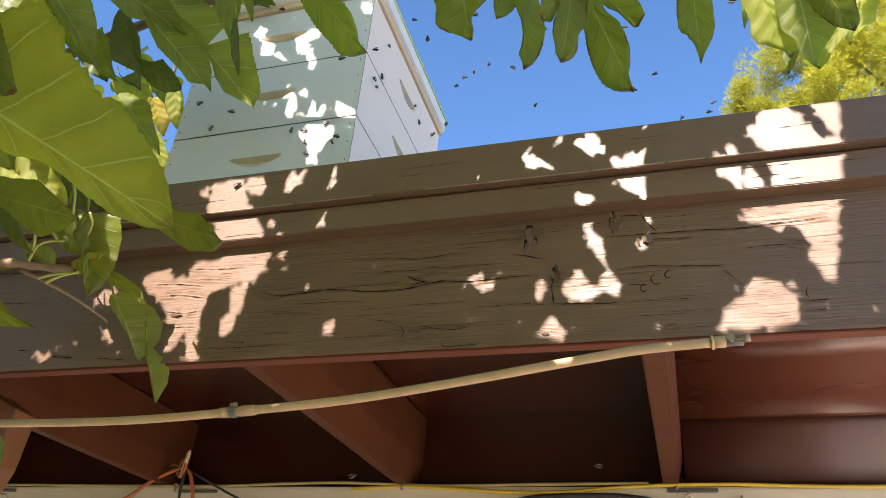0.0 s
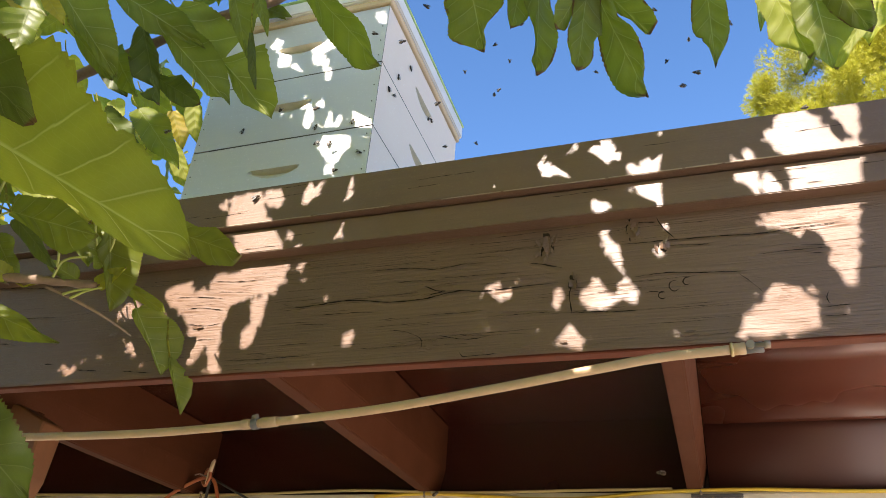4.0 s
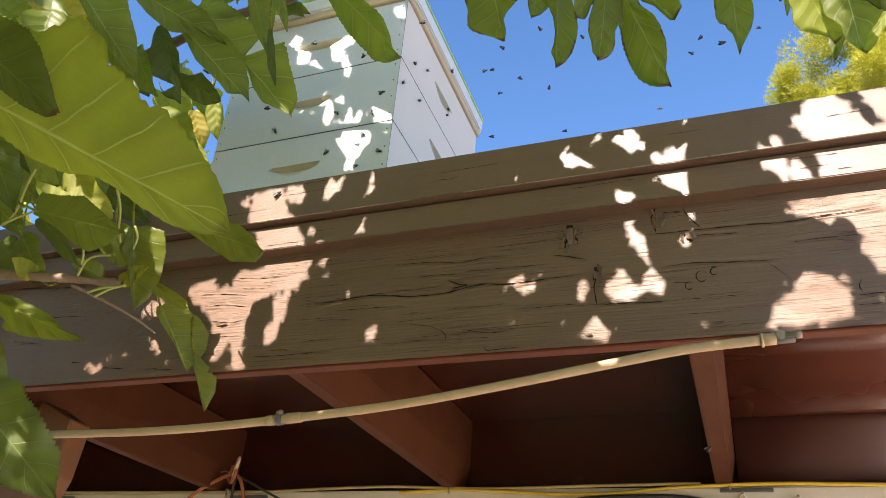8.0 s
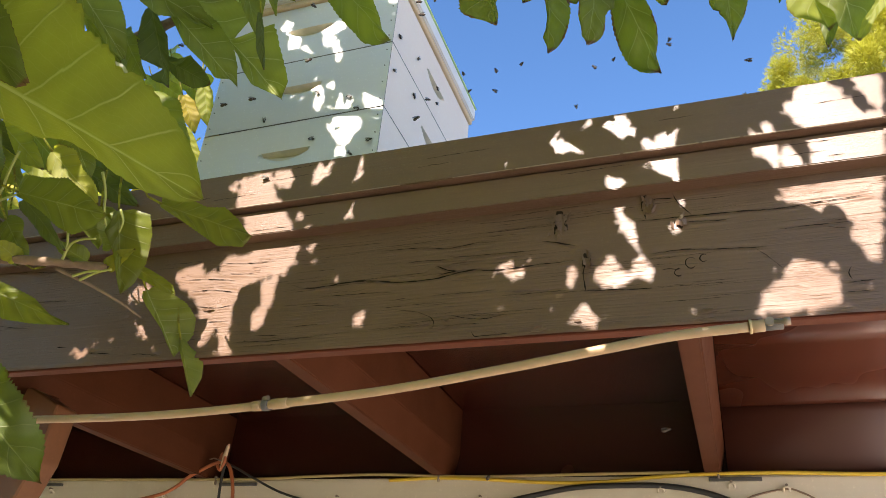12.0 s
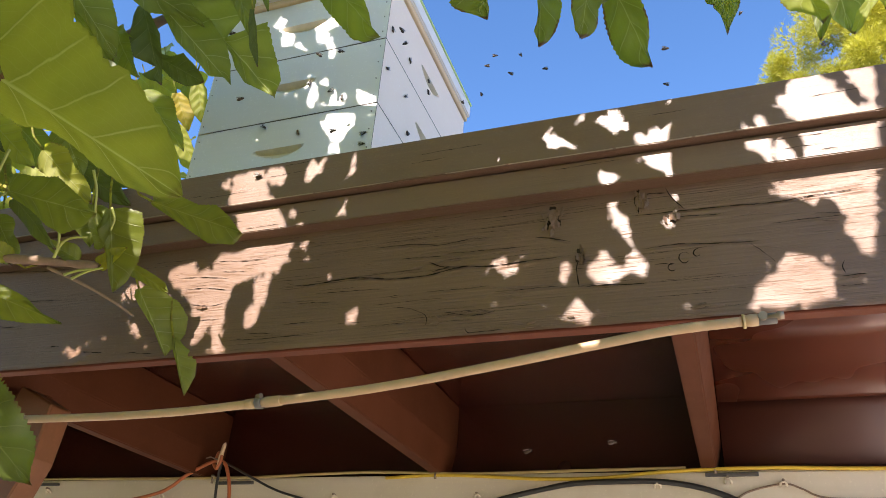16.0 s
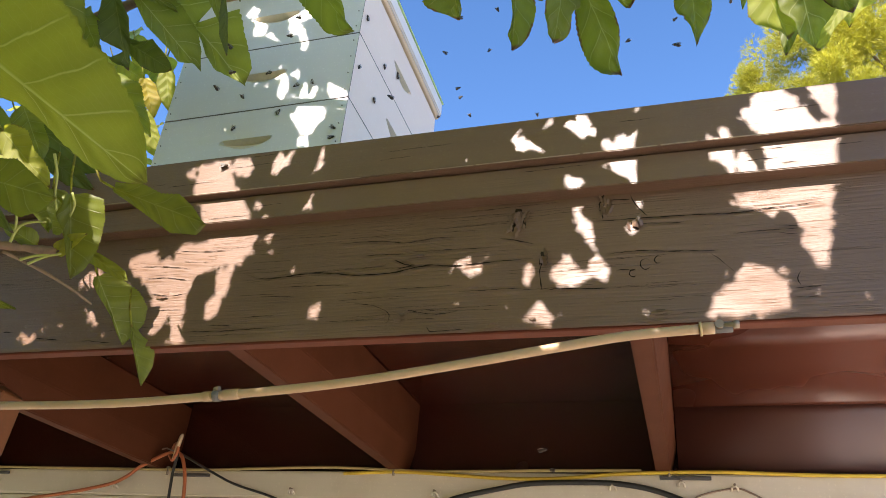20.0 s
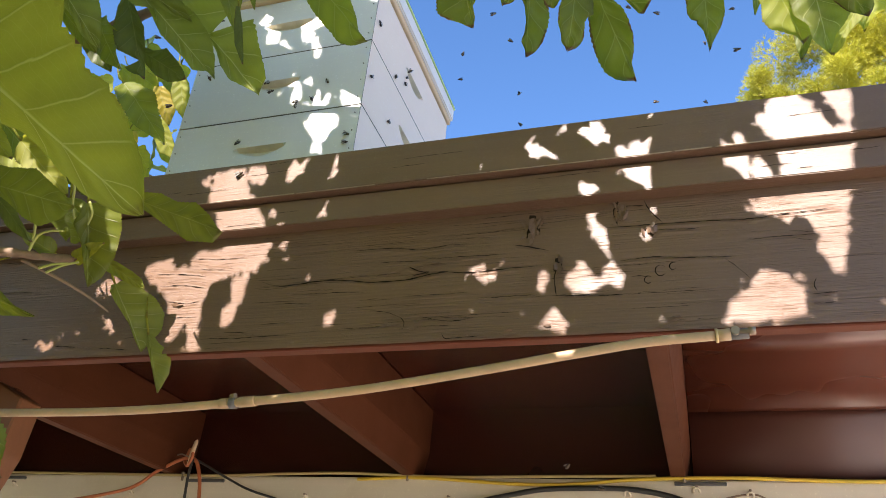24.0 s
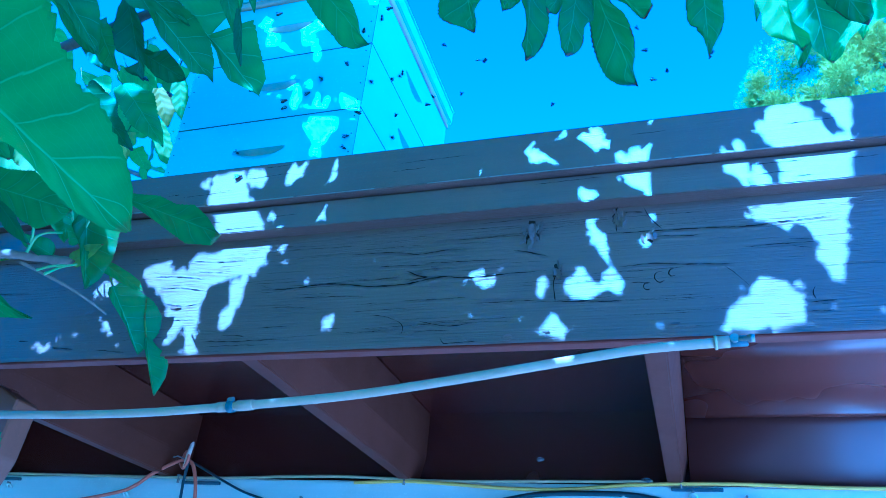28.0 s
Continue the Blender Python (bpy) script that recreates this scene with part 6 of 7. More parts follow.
LIT_HIVE = [[(-0.715, 1.339), (-0.697, 1.338), (-0.667, 1.306), (-0.671, 1.286), (-0.688, 1.255)], [(-0.67, 1.272), (-0.656, 1.289), (-0.615, 1.235), (-0.619, 1.225), (-0.642, 1.23), (-0.656, 1.253)], [(-0.621, 1.311), (-0.62, 1.336), (-0.593, 1.332), (-0.584, 1.338), (-0.561, 1.338), (-0.557, 1.313), (-0.573, 1.306), (-0.589, 1.306)], [(-0.617, 1.308), (-0.589, 1.297), (-0.569, 1.265), (-0.556, 1.228), (-0.558, 1.187), (-0.565, 1.192), (-0.57, 1.231), (-0.587, 1.266), (-0.611, 1.282)], [(-0.489, 1.12), (-0.471, 1.124), (-0.446, 1.122), (-0.442, 1.07), (-0.44, 1.036), (-0.458, 1.036), (-0.471, 1.063), (-0.488, 1.086)]]
LIT_HIVE += [[(-0.576, 1.038), (-0.551, 1.047), (-0.547, 1.067), (-0.507, 1.072), (-0.487, 1.047), (-0.486, 1.023), (-0.499, 1.016), (-0.492, 1.005), (-0.499, 0.991), (-0.515, 0.986), (-0.539, 1.005), (-0.544, 1.02)], [(-0.545, 0.967), (-0.535, 0.984), (-0.514, 0.985), (-0.512, 0.958)], [(-0.555, 1.073), (-0.546, 1.113), (-0.545, 1.141), (-0.536, 1.11), (-0.534, 1.075)], [(-0.53, 1.081), (-0.526, 1.111), (-0.514, 1.117), (-0.513, 1.098), (-0.522, 1.072)], [(-0.479, 1.386), (-0.458, 1.397), (-0.446, 1.398), (-0.446, 1.351), (-0.464, 1.368)], [(-0.604, 1.125), (-0.589, 1.148), (-0.582, 1.114), (-0.59, 1.084), (-0.601, 1.086)], [(-0.578, 1.188), (-0.557, 1.183), (-0.556, 1.165), (-0.573, 1.171)], [(-0.637, 1.136), (-0.621, 1.136), (-0.619, 1.119), (-0.633, 1.124)]]
LIT_HIVE += [[(-0.626, 1.162), (-0.592, 1.159), (-0.593, 1.146), (-0.62, 1.147)], [(-0.583, 1.159), (-0.566, 1.16), (-0.564, 1.143), (-0.579, 1.145)], [(-0.673, 1.163), (-0.652, 1.152), (-0.654, 1.142), (-0.668, 1.145)], [(-0.754, 1.369), (-0.723, 1.371), (-0.706, 1.399), (-0.682, 1.381), (-0.69, 1.358), (-0.719, 1.346), (-0.747, 1.354)]]
GAPS_CAP = [(0.102, 0.780, 0.007, 0.005, 0)]
GAPS_TRIM = [(-0.059, 0.436, 0.017, 0.007, 0), (-0.011, 0.446, 0.013, 0.006, 0)]
GAPS_BOARD = [(-0.725, 0.586, 0.016, 0.042, 0)]

# sunlit spots on leaves and twigs of the lower crown
LEAF_SPOTS = [(0.022, [(0.304, 0.962, 0.04, 0.026, -35)]), (0.028, [(0.322, 0.944, 0.016, 0.012, 0)]), (0.057, [(0.380, 0.956, 0.018, 0.03, 20)]), (0.016, [(0.284, 0.979, 0.012, 0.03, 0)]), (-0.039, [(-0.606, 0.540, 0.012, 0.016, 30)]), (-0.190, [(-0.774, 0.502, 0.014, 0.005, -25)]), (-0.169, [(-0.725, 0.480, 0.014, 0.004, -15)]), (0.039, [(-0.611, 1.030, 0.01, 0.012, 0)]), (-0.181, [(-0.763, 0.495, 0.008, 0.005, 0)]), (-0.177, [(-0.696, 0.672, 0.006, 0.028, 25)]), (-0.189, [(-0.736, 0.564, 0.03, 0.006, 0)]), (-0.210, [(-0.792, 0.562, 0.016, 0.006, 0)])]


def crown():
    """The shading crown: leaves between the sun and the eave, kept out of the light gaps and out of the open view below."""
    rng = random.Random(11)
    su = Vector((0, 0, 1)).cross(SUN_TO).normalized()
    sv = SUN_TO.cross(su)
    cell = 0.0021
    u0, v0, nu, nv = -1.75, -0.65, 1486, 1129
    need = np.zeros((nu, nv), bool)
    keep = np.zeros((nu, nv), bool)

    def cells(p):
        return int((p.dot(su) - u0) / cell), int((p.dot(sv) - v0) / cell)

    def mark(grid, xs, y, zs):
        i = ((xs * su.x + y * su.y + zs * su.z - u0) / cell).astype(int)
        j = ((xs * sv.x + y * sv.y + zs * sv.z - v0) / cell).astype(int)
        ok = (i >= 0) & (i < nu) & (j >= 0) & (j < nv)
        grid[i[ok], j[ok]] = True

    def fill(x0, x1, y, z0, z1, step=0.0018):
        xs, zs = np.meshgrid(np.arange(x0, x1, step), np.arange(z0, z1, step))
        mark(need, xs.ravel(), y, zs.ravel())

    fill(-1.35, 0.62, 0.0, 0.34, 0.84)
    fill(-0.92, -0.40, 0.17, 0.86, 1.56)
    fill(-1.5, 0.30, 0.0, -0.62, 0.34)
    fill(-0.14, 0.55, 0.0, 0.86, 1.22)
    rag = random.Random(4)
    loose = [(rag.uniform(-1.4, -0.42), rag.uniform(-0.55, 0.26), rag.uniform(0.008, 0.034), rag.uniform(0.008, 0.03), rag.uniform(-40, 40)) for _ in range(110)]
    loose += [(rag.uniform(-0.1, 0.24), rag.uniform(0.92, 1.2), rag.uniform(0.006, 0.016), rag.uniform(0.006, 0.016), 0) for _ in range(8)]
    loose += [(rag.uniform(0.26, 0.54), rag.uniform(0.95, 1.22), rag.uniform(0.02, 0.05), rag.uniform(0.02, 0.05), rag.uniform(-40, 40)) for _ in range(22)]
    spots_up = [(rag.uniform(-1.2, -0.95), rag.uniform(1.08, 1.34), rag.uniform(0.012, 0.03), rag.uniform(0.012, 0.03), rag.uniform(-40, 40)) for _ in range(30)]
    for y, gaps in ((-0.04, spots_up), (-0.036, GAPS_CAP), (-0.023, GAPS_TRIM), (0.0, GAPS_BOARD), (0.001, loose), *LEAF_SPOTS):
        for x, z, a, b, lean in gaps:
            c, s = math.cos(radians(lean)), math.sin(radians(lean))
            f1, f2 = rag.uniform(0, 6), rag.uniform(0, 6)
            for i in range(-24, 25):
                for j in range(-24, 25):
                    p, q = i / 24, j / 24
                    ang = math.atan2(q, p)
                    lim = 0.80 + 0.12 * math.sin(3 * ang + f1) + 0.09 * math.sin(5 * ang + f2)
                    if p * p + q * q <= lim * lim:
                        dx, dz = p * a, q * b
                        ii, jj = cells(Vector((x + dx * c + dz * s, y, z - dx * s + dz * c)))
                        if 0 <= ii < nu and 0 <= jj < nv:
                            keep[ii, jj] = True
    def within(poly, x, z):
        odd = np.zeros(x.shape, bool)
        for (xa, za), (xb, zb) in zip(poly, poly[1:] + poly[:1]):
            if za != zb:
                odd ^= ((za > z) != (zb > z)) & (x < (xb - xa) * (z - za) / (zb - za) + xa)
        return odd

    for y, polys in ((-0.036, LIT_CAP), (-0.023, LIT_TRIM), (0.0, LIT_BOARD), (0.173, LIT_HIVE)):
        for poly in polys:
            px, pz = [p[0] for p in poly], [p[1] for p in poly]
            e = 0.0016 if min(max(px) - min(px), max(pz) - min(pz)) > 0.012 else 0.0004
            xs, zs = (g.ravel() for g in np.meshgrid(np.arange(min(px), max(px), 0.0015), np.arange(min(pz), max(pz), 0.0015)))
            ok = np.ones(xs.shape, bool)
            for dx, dz in ((0, 0), (e, 0), (-e, 0), (0, e), (0, -e)):
                ok &= within(poly, xs + dx, zs + dz)
            mark(keep, xs[ok], y, zs[ok])
    need &= ~keep
    covered = np.zeros_like(need)
    shape = []
    for i in range(11):
        v = i / 10
        shape.append((math.sin(math.pi * v ** 0.65) ** 0.8 * (1 - 0.2 * v), v))
    verts, faces, uvs = [], [], []
    todo = np.argwhere(need)
    for tries in range(20000):
        if tries % 250 == 0:
            todo = np.argwhere(need & ~covered)
            if len(todo) < 150:
                break
        ti, tj = todo[rng.randrange(len(todo))]
        if covered[ti, tj]:
            continue
        ln = rng.uniform(0.075, 0.13) * (1 if tries < 2500 else rng.uniform(0.3, 0.9) if tries < 7000 else rng.uniform(0.16, 0.5) if tries < 13000 else rng.uniform(0.09, 0.25))
        wd = ln * rng.uniform(0.55, 0.8)
        pu, pv = u0 + (ti + 0.5) * cell, v0 + (tj + 0.5) * cell
        dist = rng.uniform(0.5, 1.05)
        # a point of the fascia plane that this line of light meets, then up towards the sun
        p0 = su * pu + sv * pv
        p0 = p0 + SUN_TO * (-p0.y / SUN_TO.y)
        c = p0 + SUN_TO * dist
        while c.z - 0.1 < 1.62 * (c.y + 0.88) + 0.10 and dist < 2.2:
            dist += 0.08
            c = p0 + SUN_TO * dist
        # most leaves hang tip down and lie across the light
        ax = (su * rng.uniform(-0.8, 0.8) - sv * rng.uniform(0.2, 1.0)).normalized()
        nn = (SUN_TO + su * rng.uniform(-0.35, 0.35) + sv * rng.uniform(-0.35, 0.35)).normalized()
        ax = (ax - nn * ax.dot(nn)).normalized()
        sd = ax.cross(nn)
        base = c - ax * ln * rng.uniform(0.3, 0.7) + sd * wd * rng.uniform(-0.2, 0.2)
        left = [base + ax * (v * ln) - sd * (w * wd / 2) + nn * (0.12 * w * wd) for w, v in shape]
        right = [base + ax * (v * ln) + sd * (w * wd / 2) + nn * (0.12 * w * wd) for w, v in shape]
        rim = left + right[::-1]
        poly = np.array([((p.dot(su) - u0) / cell, (p.dot(sv) - v0) / cell) for p in rim])
        lo = np.maximum(np.floor(poly.min(0)).astype(int), 0)
        hi = np.minimum(np.ceil(poly.max(0)).astype(int) + 1, (nu, nv))
        if (hi <= lo).any():
            continue
        gi, gj = np.meshgrid(np.arange(lo[0], hi[0]) + 0.5, np.arange(lo[1], hi[1]) + 0.5, indexing="ij")
        inside = np.zeros(gi.shape, bool)
        for (xa, ya), (xb, yb) in zip(poly, np.roll(poly, -1, 0)):
            if ya != yb:
                inside ^= ((ya > gj) != (yb > gj)) & (gi < (xb - xa) * (gj - ya) / (yb - ya) + xa)
        win = (slice(lo[0], hi[0]), slice(lo[1], hi[1]))
        if (inside & keep[win]).sum() > (0.02 if tries < 2500 else 0.07) * inside.sum():
            continue
        gain = (inside & need[win] & ~covered[win]).sum()
        if gain < (12 if tries < 13000 else 5):
            continue
        covered[win] |= inside
        o = len(verts)
        for k, (w, v) in enumerate(shape):
            mid = base + ax * (v * ln)
            verts += [left[k], mid, right[k]]
            uvs += [(0, v), (0.5, v), (1, v)]
        for k in range(10):
            b = o + k * 3
            faces += [(b, b + 1, b + 4, b + 3), (b + 1, b + 2, b + 5, b + 4)]
    def loose_leaf(c, ln, ax, nn):
        ax = (ax - nn * ax.dot(nn)).normalized()
        sd = ax.cross(nn)
        wd = ln * 0.72
        i, j = cells(c)
        r = int(ln / cell * 0.6) + 1
        if 0 <= i < nu and 0 <= j < nv and keep[max(0, i - r):i + r, max(0, j - r):j + r].any():
            return
        base = c - ax * ln * 0.5
        o = len(verts)
        for w, v in shape:
            mid = base + ax * (v * ln)
            verts.extend([mid - sd * (w * wd / 2) + nn * 0.006 * w, mid, mid + sd * (w * wd / 2) + nn * 0.006 * w])
            uvs.extend([(0, v), (0.5, v), (1, v)])
        for k in range(10):
            b = o + k * 3
            faces.extend([(b, b + 1, b + 4, b + 3), (b + 1, b + 2, b + 5, b + 4)])

    # dense foliage beside the eave, past the end of the view
    for tries in range(900):
        c = Vector((rng.uniform(-2.3, -0.75), rng.uniform(-1.1, 0.2), rng.uniform(-0.3, 1.9)))
        if c.y > -0.88 + (0.12 - c.x) * 0.70 - 0.22:
            continue
        loose_leaf(c, rng.uniform(0.09, 0.15), Vector((rng.uniform(-1, 1), rng.uniform(-1, 1), rng.uniform(-1.2, 0.1))).normalized(),
                   Vector((rng.uniform(-1, 1), rng.uniform(-1, 1), rng.uniform(-0.2, 1))).normalized())
    # the wider crown above and behind, open where the light comes through
    for tries in range(1500):
        c = Vector((rng.gauss(-1.0, 0.75), rng.gauss(-1.5, 0.7), rng.gauss(2.35, 0.45)))
        if c.z < 1.75 or c.x > 0.6 or c.z - 0.1 < 1.75 * (c.y + 0.88) + 0.2:
            continue
        ax = Vector((rng.uniform(-1, 1), rng.uniform(-1, 1), rng.uniform(-1.2, 0.1))).normalized()
        nn = Vector((rng.uniform(-0.6, 0.6), rng.uniform(-0.8, 0.4), 1)).normalized()
        loose_leaf(c, rng.uniform(0.10, 0.17), ax, nn)
    me = bpy.data.meshes.new("crown")
    me.from_pydata([(p - TREE)[:] for p in verts], [], faces)
    lay = me.uv_layers.new(name="UVMap")
    for lp in me.loops:
        lay.data[lp.index].uv = uvs[lp.vertex_index]
    me.materials.append(M_LEAF_GREEN)
    ob = new("crown", me)
    ob.parent = tree
    tagged(ob, "dense crown of overlapping green leaves", kind="stuff")


crown()


# ---- hose along the eave ----
def water_hose():
    h = empty("drip_hose", pose(0.16, -0.022, 0.463), "pale yellowed plastic water hose slung under the fascia", "hose")
    org = Vector((0.16, -0.022, 0.463))
    ctrl = [(-1.5, -0.03, 0.40), (-0.878, -0.024, 0.390), (-0.627, -0.022, 0.389), (-0.448, -0.022, 0.397), (-0.281, -0.022, 0.409),
            (-0.132, -0.022, 0.428), (0.005, -0.022, 0.448), (0.083, -0.022, 0.4585), (0.160, -0.022, 0.463)]
    pts = [p - org for p in curve_pts(ctrl, 10)]
    part("tube", tube(pts, 0.0057, 16, True, 0.03), M_HOSE, h)

    def ring(name, c, d, r, ln, m, sides=20, label=""):
        d = Vector(d).normalized()
        c = Vector(c) - org
        prof = [(-0.5, 0.9), (-0.46, 1.0), (0.46, 1.0), (0.5, 0.9)]
        return part(name, tube([c + d * (q * ln) for q, _ in prof], [r * w for _, w in prof], sides), m, h, label)

    ring("joint_sleeve", (-0.428, -0.022, 0.3982), (1, 0, 0.06), 0.0071, 0.024, M_HOSE)
    ring("joint_sleeve", (-0.463, -0.022, 0.3962), (1, 0, 0.05), 0.0069, 0.012, M_HOSE)
    clamp = ring("clamp", (-0.449, -0.022, 0.397), (1, 0, 0.05), 0.0080, 0.009, M_GREY, 20, "dark steel hose clamp with screw")
    part("screw", tube([Vector((-0.452, -0.026, 0.4045)) - org, Vector((-0.444, -0.028, 0.4050)) - org], 0.0032, 8), M_STEEL, clamp)
    ring("end_collar", (0.162, -0.022, 0.463), (1, 0, 0.04), 0.0082, 0.003, M_BRASS, 16, "flared tan collar at the hose end")
    ring("end_sleeve", (0.170, -0.022, 0.4635), (1, 0, 0.04), 0.0070, 0.014, M_HOSE)
    valve = ring("end_valve", (0.186, -0.022, 0.464), (1, 0, 0.03), 0.0064, 0.020, M_GREY, 16, "dark end valve with steel fittings")
    part("screw_head", tube([Vector((0.182, -0.031, 0.465)) - org, Vector((0.182, -0.027, 0.465)) - org], 0.0050, 14), M_STEEL, valve)
    part("spigot", tube([Vector((0.186, -0.0295, 0.4635)) - org, Vector((0.196, -0.0295, 0.4638)) - org, Vector((0.1965, -0.0295, 0.4638)) - org, Vector((0.203, -0.0295, 0.464)) - org],
                        [0.0022, 0.0028, 0.0046, 0.0046], 10), M_STEEL, valve)
    return h


water_hose()


M_TAN = plain_mat("tan_cable", (0.42, 0.32, 0.13), 0.6, 0, 0.35, 25)


# ---- cables, bolts and clips on the wall plate ----
def cable(name, ctrl, r, m, label, n=8):
    org = Vector(ctrl[0])
    h = empty(name, Matrix.Translation(org), label, "cable")
    part("sheath", tube([p - org for p in curve_pts(ctrl, n)], r, 8, True, 0.04), m, h)
    return h


cable("yellow_cable", [(-0.60, 0.741, 0.480), (-0.452, 0.738, 0.4835), (-0.243, 0.736, 0.472), (-0.114, 0.736, 0.473), (0.021, 0.737, 0.484), (0.200, 0.738, 0.4885),
                       (0.401, 0.738, 0.484), (0.7, 0.738, 0.486)], 0.0038, M_YELLOW, "yellow power cable along the top of the wall board")
cable("pale_cable", [(-2.2, 0.741, 0.487), (-1.708, 0.739, 0.489), (-1.258, 0.738, 0.486), (-0.960, 0.738, 0.485), (-0.78, 0.738, 0.490), (-0.62, 0.738, 0.4925), (-0.40, 0.739, 0.486), (-0.15, 0.739, 0.489), (0.05, 0.74, 0.491)],
      0.0033, M_TAN, "dirty tan cable lying on the wall board")
black_cable = cable("black_cable", [(-0.42, 0.736, 0.395), (-0.338, 0.732, 0.427), (-0.242, 0.732, 0.449), (-0.171, 0.732, 0.461), (-0.079, 0.732, 0.464), (-0.002, 0.732, 0.463),
                                    (0.072, 0.732, 0.451), (0.142, 0.732, 0.425), (0.20, 0.736, 0.39)], 0.0056, M_BLACK, "thick black cable looped on the wall board")
cable("orange_cable", [(-1.6, 0.72, 0.385), (-1.346, 0.715, 0.417), (-1.205, 0.712, 0.441), (-1.155, 0.71, 0.459), (-1.113, 0.705, 0.485), (-1.047, 0.70, 0.513), (-1.012, 0.70, 0.513),
                       (-0.993, 0.70, 0.487), (-0.978, 0.70, 0.440), (-0.97, 0.705, 0.36)], 0.0044, M_ORANGE, "weathered orange extension cable tied to a nail")
cable("orange_cable", [(-1.040, 0.702, 0.510), (-1.022, 0.694, 0.497), (-1.012, 0.690, 0.520), (-1.026, 0.696, 0.535), (-1.035, 0.70, 0.515)], 0.0042, M_ORANGE, "knot of weathered orange cable")
cable("black_strap", [(-1.012, 0.694, 0.512), (-1.015, 0.696, 0.468), (-1.012, 0.70, 0.40)], 0.0034, M_BLACK, "black strap hanging from the cable knot")
cable("thin_black_cable", [(-1.03, 0.70, 0.520), (-1.000, 0.712, 0.509), (-0.930, 0.720, 0.477), (-0.864, 0.728, 0.450), (-0.771, 0.736, 0.426), (-0.66, 0.736, 0.39)], 0.0028, M_BLACK, "thin black cable sagging from the knot")
cable("brown_wire", [(0.10, 0.739, 0.418), (0.132, 0.739, 0.427), (0.164, 0.739, 0.445), (0.224, 0.738, 0.4575), (0.254, 0.739, 0.449), (0.285, 0.739, 0.434), (0.34, 0.741, 0.43), (0.5, 0.741, 0.432)],
      0.0019, M_BARK, "thin brown wire on the wall board")


def tie():
    """A dry split cane end stuck through the cable knot."""
    org = Vector((-1.016, 0.692, 0.516))
    t = empty("cane_stake", Matrix.Translation(org), "short split tan cane stuck through the cable knot", "stake")
    bm = tube([(0.006, 0.0, 0.042), (0.004, 0, 0.036), (0.0, 0, 0.01), (-0.004, 0, -0.018)], [0.0016, 0.0048, 0.0056, 0.003], 7, True, 0.3)
    part("cane", bm, M_RAW, t)
    part("wire_end", tube([(-0.004, 0, 0.0), (-0.026, -0.004, 0.007), (-0.038, -0.004, 0.004)], 0.0016, 6), M_STEEL, t)


tie()


def bolt(x, z):
    b = empty("anchor_bolt", pose(x, 0.737, z), "small galvanised bolt under a rafter end", "bolt", "bolts under the rafters")
    part("shank", tube([(0, 0, -0.010), (0, 0, 0.004)], 0.0030, 10), M_STEEL, b)
    part("head", tube([(0, 0, 0.004), (0, 0, 0.0045), (0, 0, 0.0095), (0, 0, 0.010)], [0.0035, 0.005, 0.005, 0.004], 6), M_STEEL, b)


for x, z in ((0.104, 0.488), (-0.480, 0.486), (-1.060, 0.482), (-1.66, 0.482), (0.68, 0.488)):
    bolt(x, z)


def strip(x0, x1, z):
    s = empty("tar_strip", pose(x0, 0.741, z), "dark rusty metal strap lying on the wall board", "strap", "metal straps at the rafters")
    part("band", box(0, x1 - x0, -0.004, 0.003, -0.0035, 0.0035, 0.001), M_GREY, s)


for x0, x1, z in ((0.085, 0.183, 0.477), (-1.62, -1.54, 0.475), (-1.05, -0.945, 0.473)):
    strip(x0, x1, z)


def clip(x, z, y=0.7415):
    c = empty("cable_clip", pose(x, y, z), "small pale nailed cable clip", "clip", "cable clips")
    part("saddle", tube([(-0.006, 0, -0.002), (-0.005, -0.008, 0.003), (0.0, -0.011, 0.005), (0.005, -0.008, 0.003), (0.006, 0, -0.002)], 0.0024, 7), M_CREAM, c)
    part("nail", tube([(0.0, -0.014, 0.007), (0.0, -0.004, 0.007)], 0.0026, 8), M_STEEL, c)


for x, z in ((-0.007, 0.455), (0.126, 0.463), (0.224, 0.456), (-0.381, 0.436), (-1.566, 0.456), (-0.721, 0.436), (-1.20, 0.442)):
    clip(x, z)


def corbel():
    """The bare end of a timber brace that leans against the rafters."""
    c = empty("timber_brace", pose(-1.0416, 0.1144, 0.4344), "bare orange-brown timber brace end below the rafters", "brace")
    bm = bmesh.new()
    prof = [(-0.004, 0.065), (0.011, 0.063), (0.081, 0.029), (0.075, -0.066), (0.035, -0.176), (-0.053, -0.176)]
    f = [bm.verts.new((x, 0.0, z)) for x, z in prof]
    b = [bm.verts.new((x, 0.05, z)) for x, z in prof]
    bm.faces.new(f)
    bm.faces.new(b[::-1])
    for k in range(len(prof)):
        q = (k + 1) % len(prof)
        bm.faces.new((f[k], b[k], b[q], f[q]))
    bmesh.ops.recalc_face_normals(bm, faces=bm.faces)
    bmesh.ops.bevel(bm, geom=bm.edges[:], offset=0.003, segments=1, affect="EDGES")
    part("beam_end", bm, M_BRACE, c)
    part("cleat", box(-0.0325, 0.03, 0.028, 0.048, 0.0, 0.058, 0.002), M_RAFTER, c)


M_BRACE = paint_mat("bare_brace", (0.125, 0.042, 0.011), (0.155, 0.053, 0.015), 0.6, (2, 40, 20), 0.2, 0.3)
corbel()


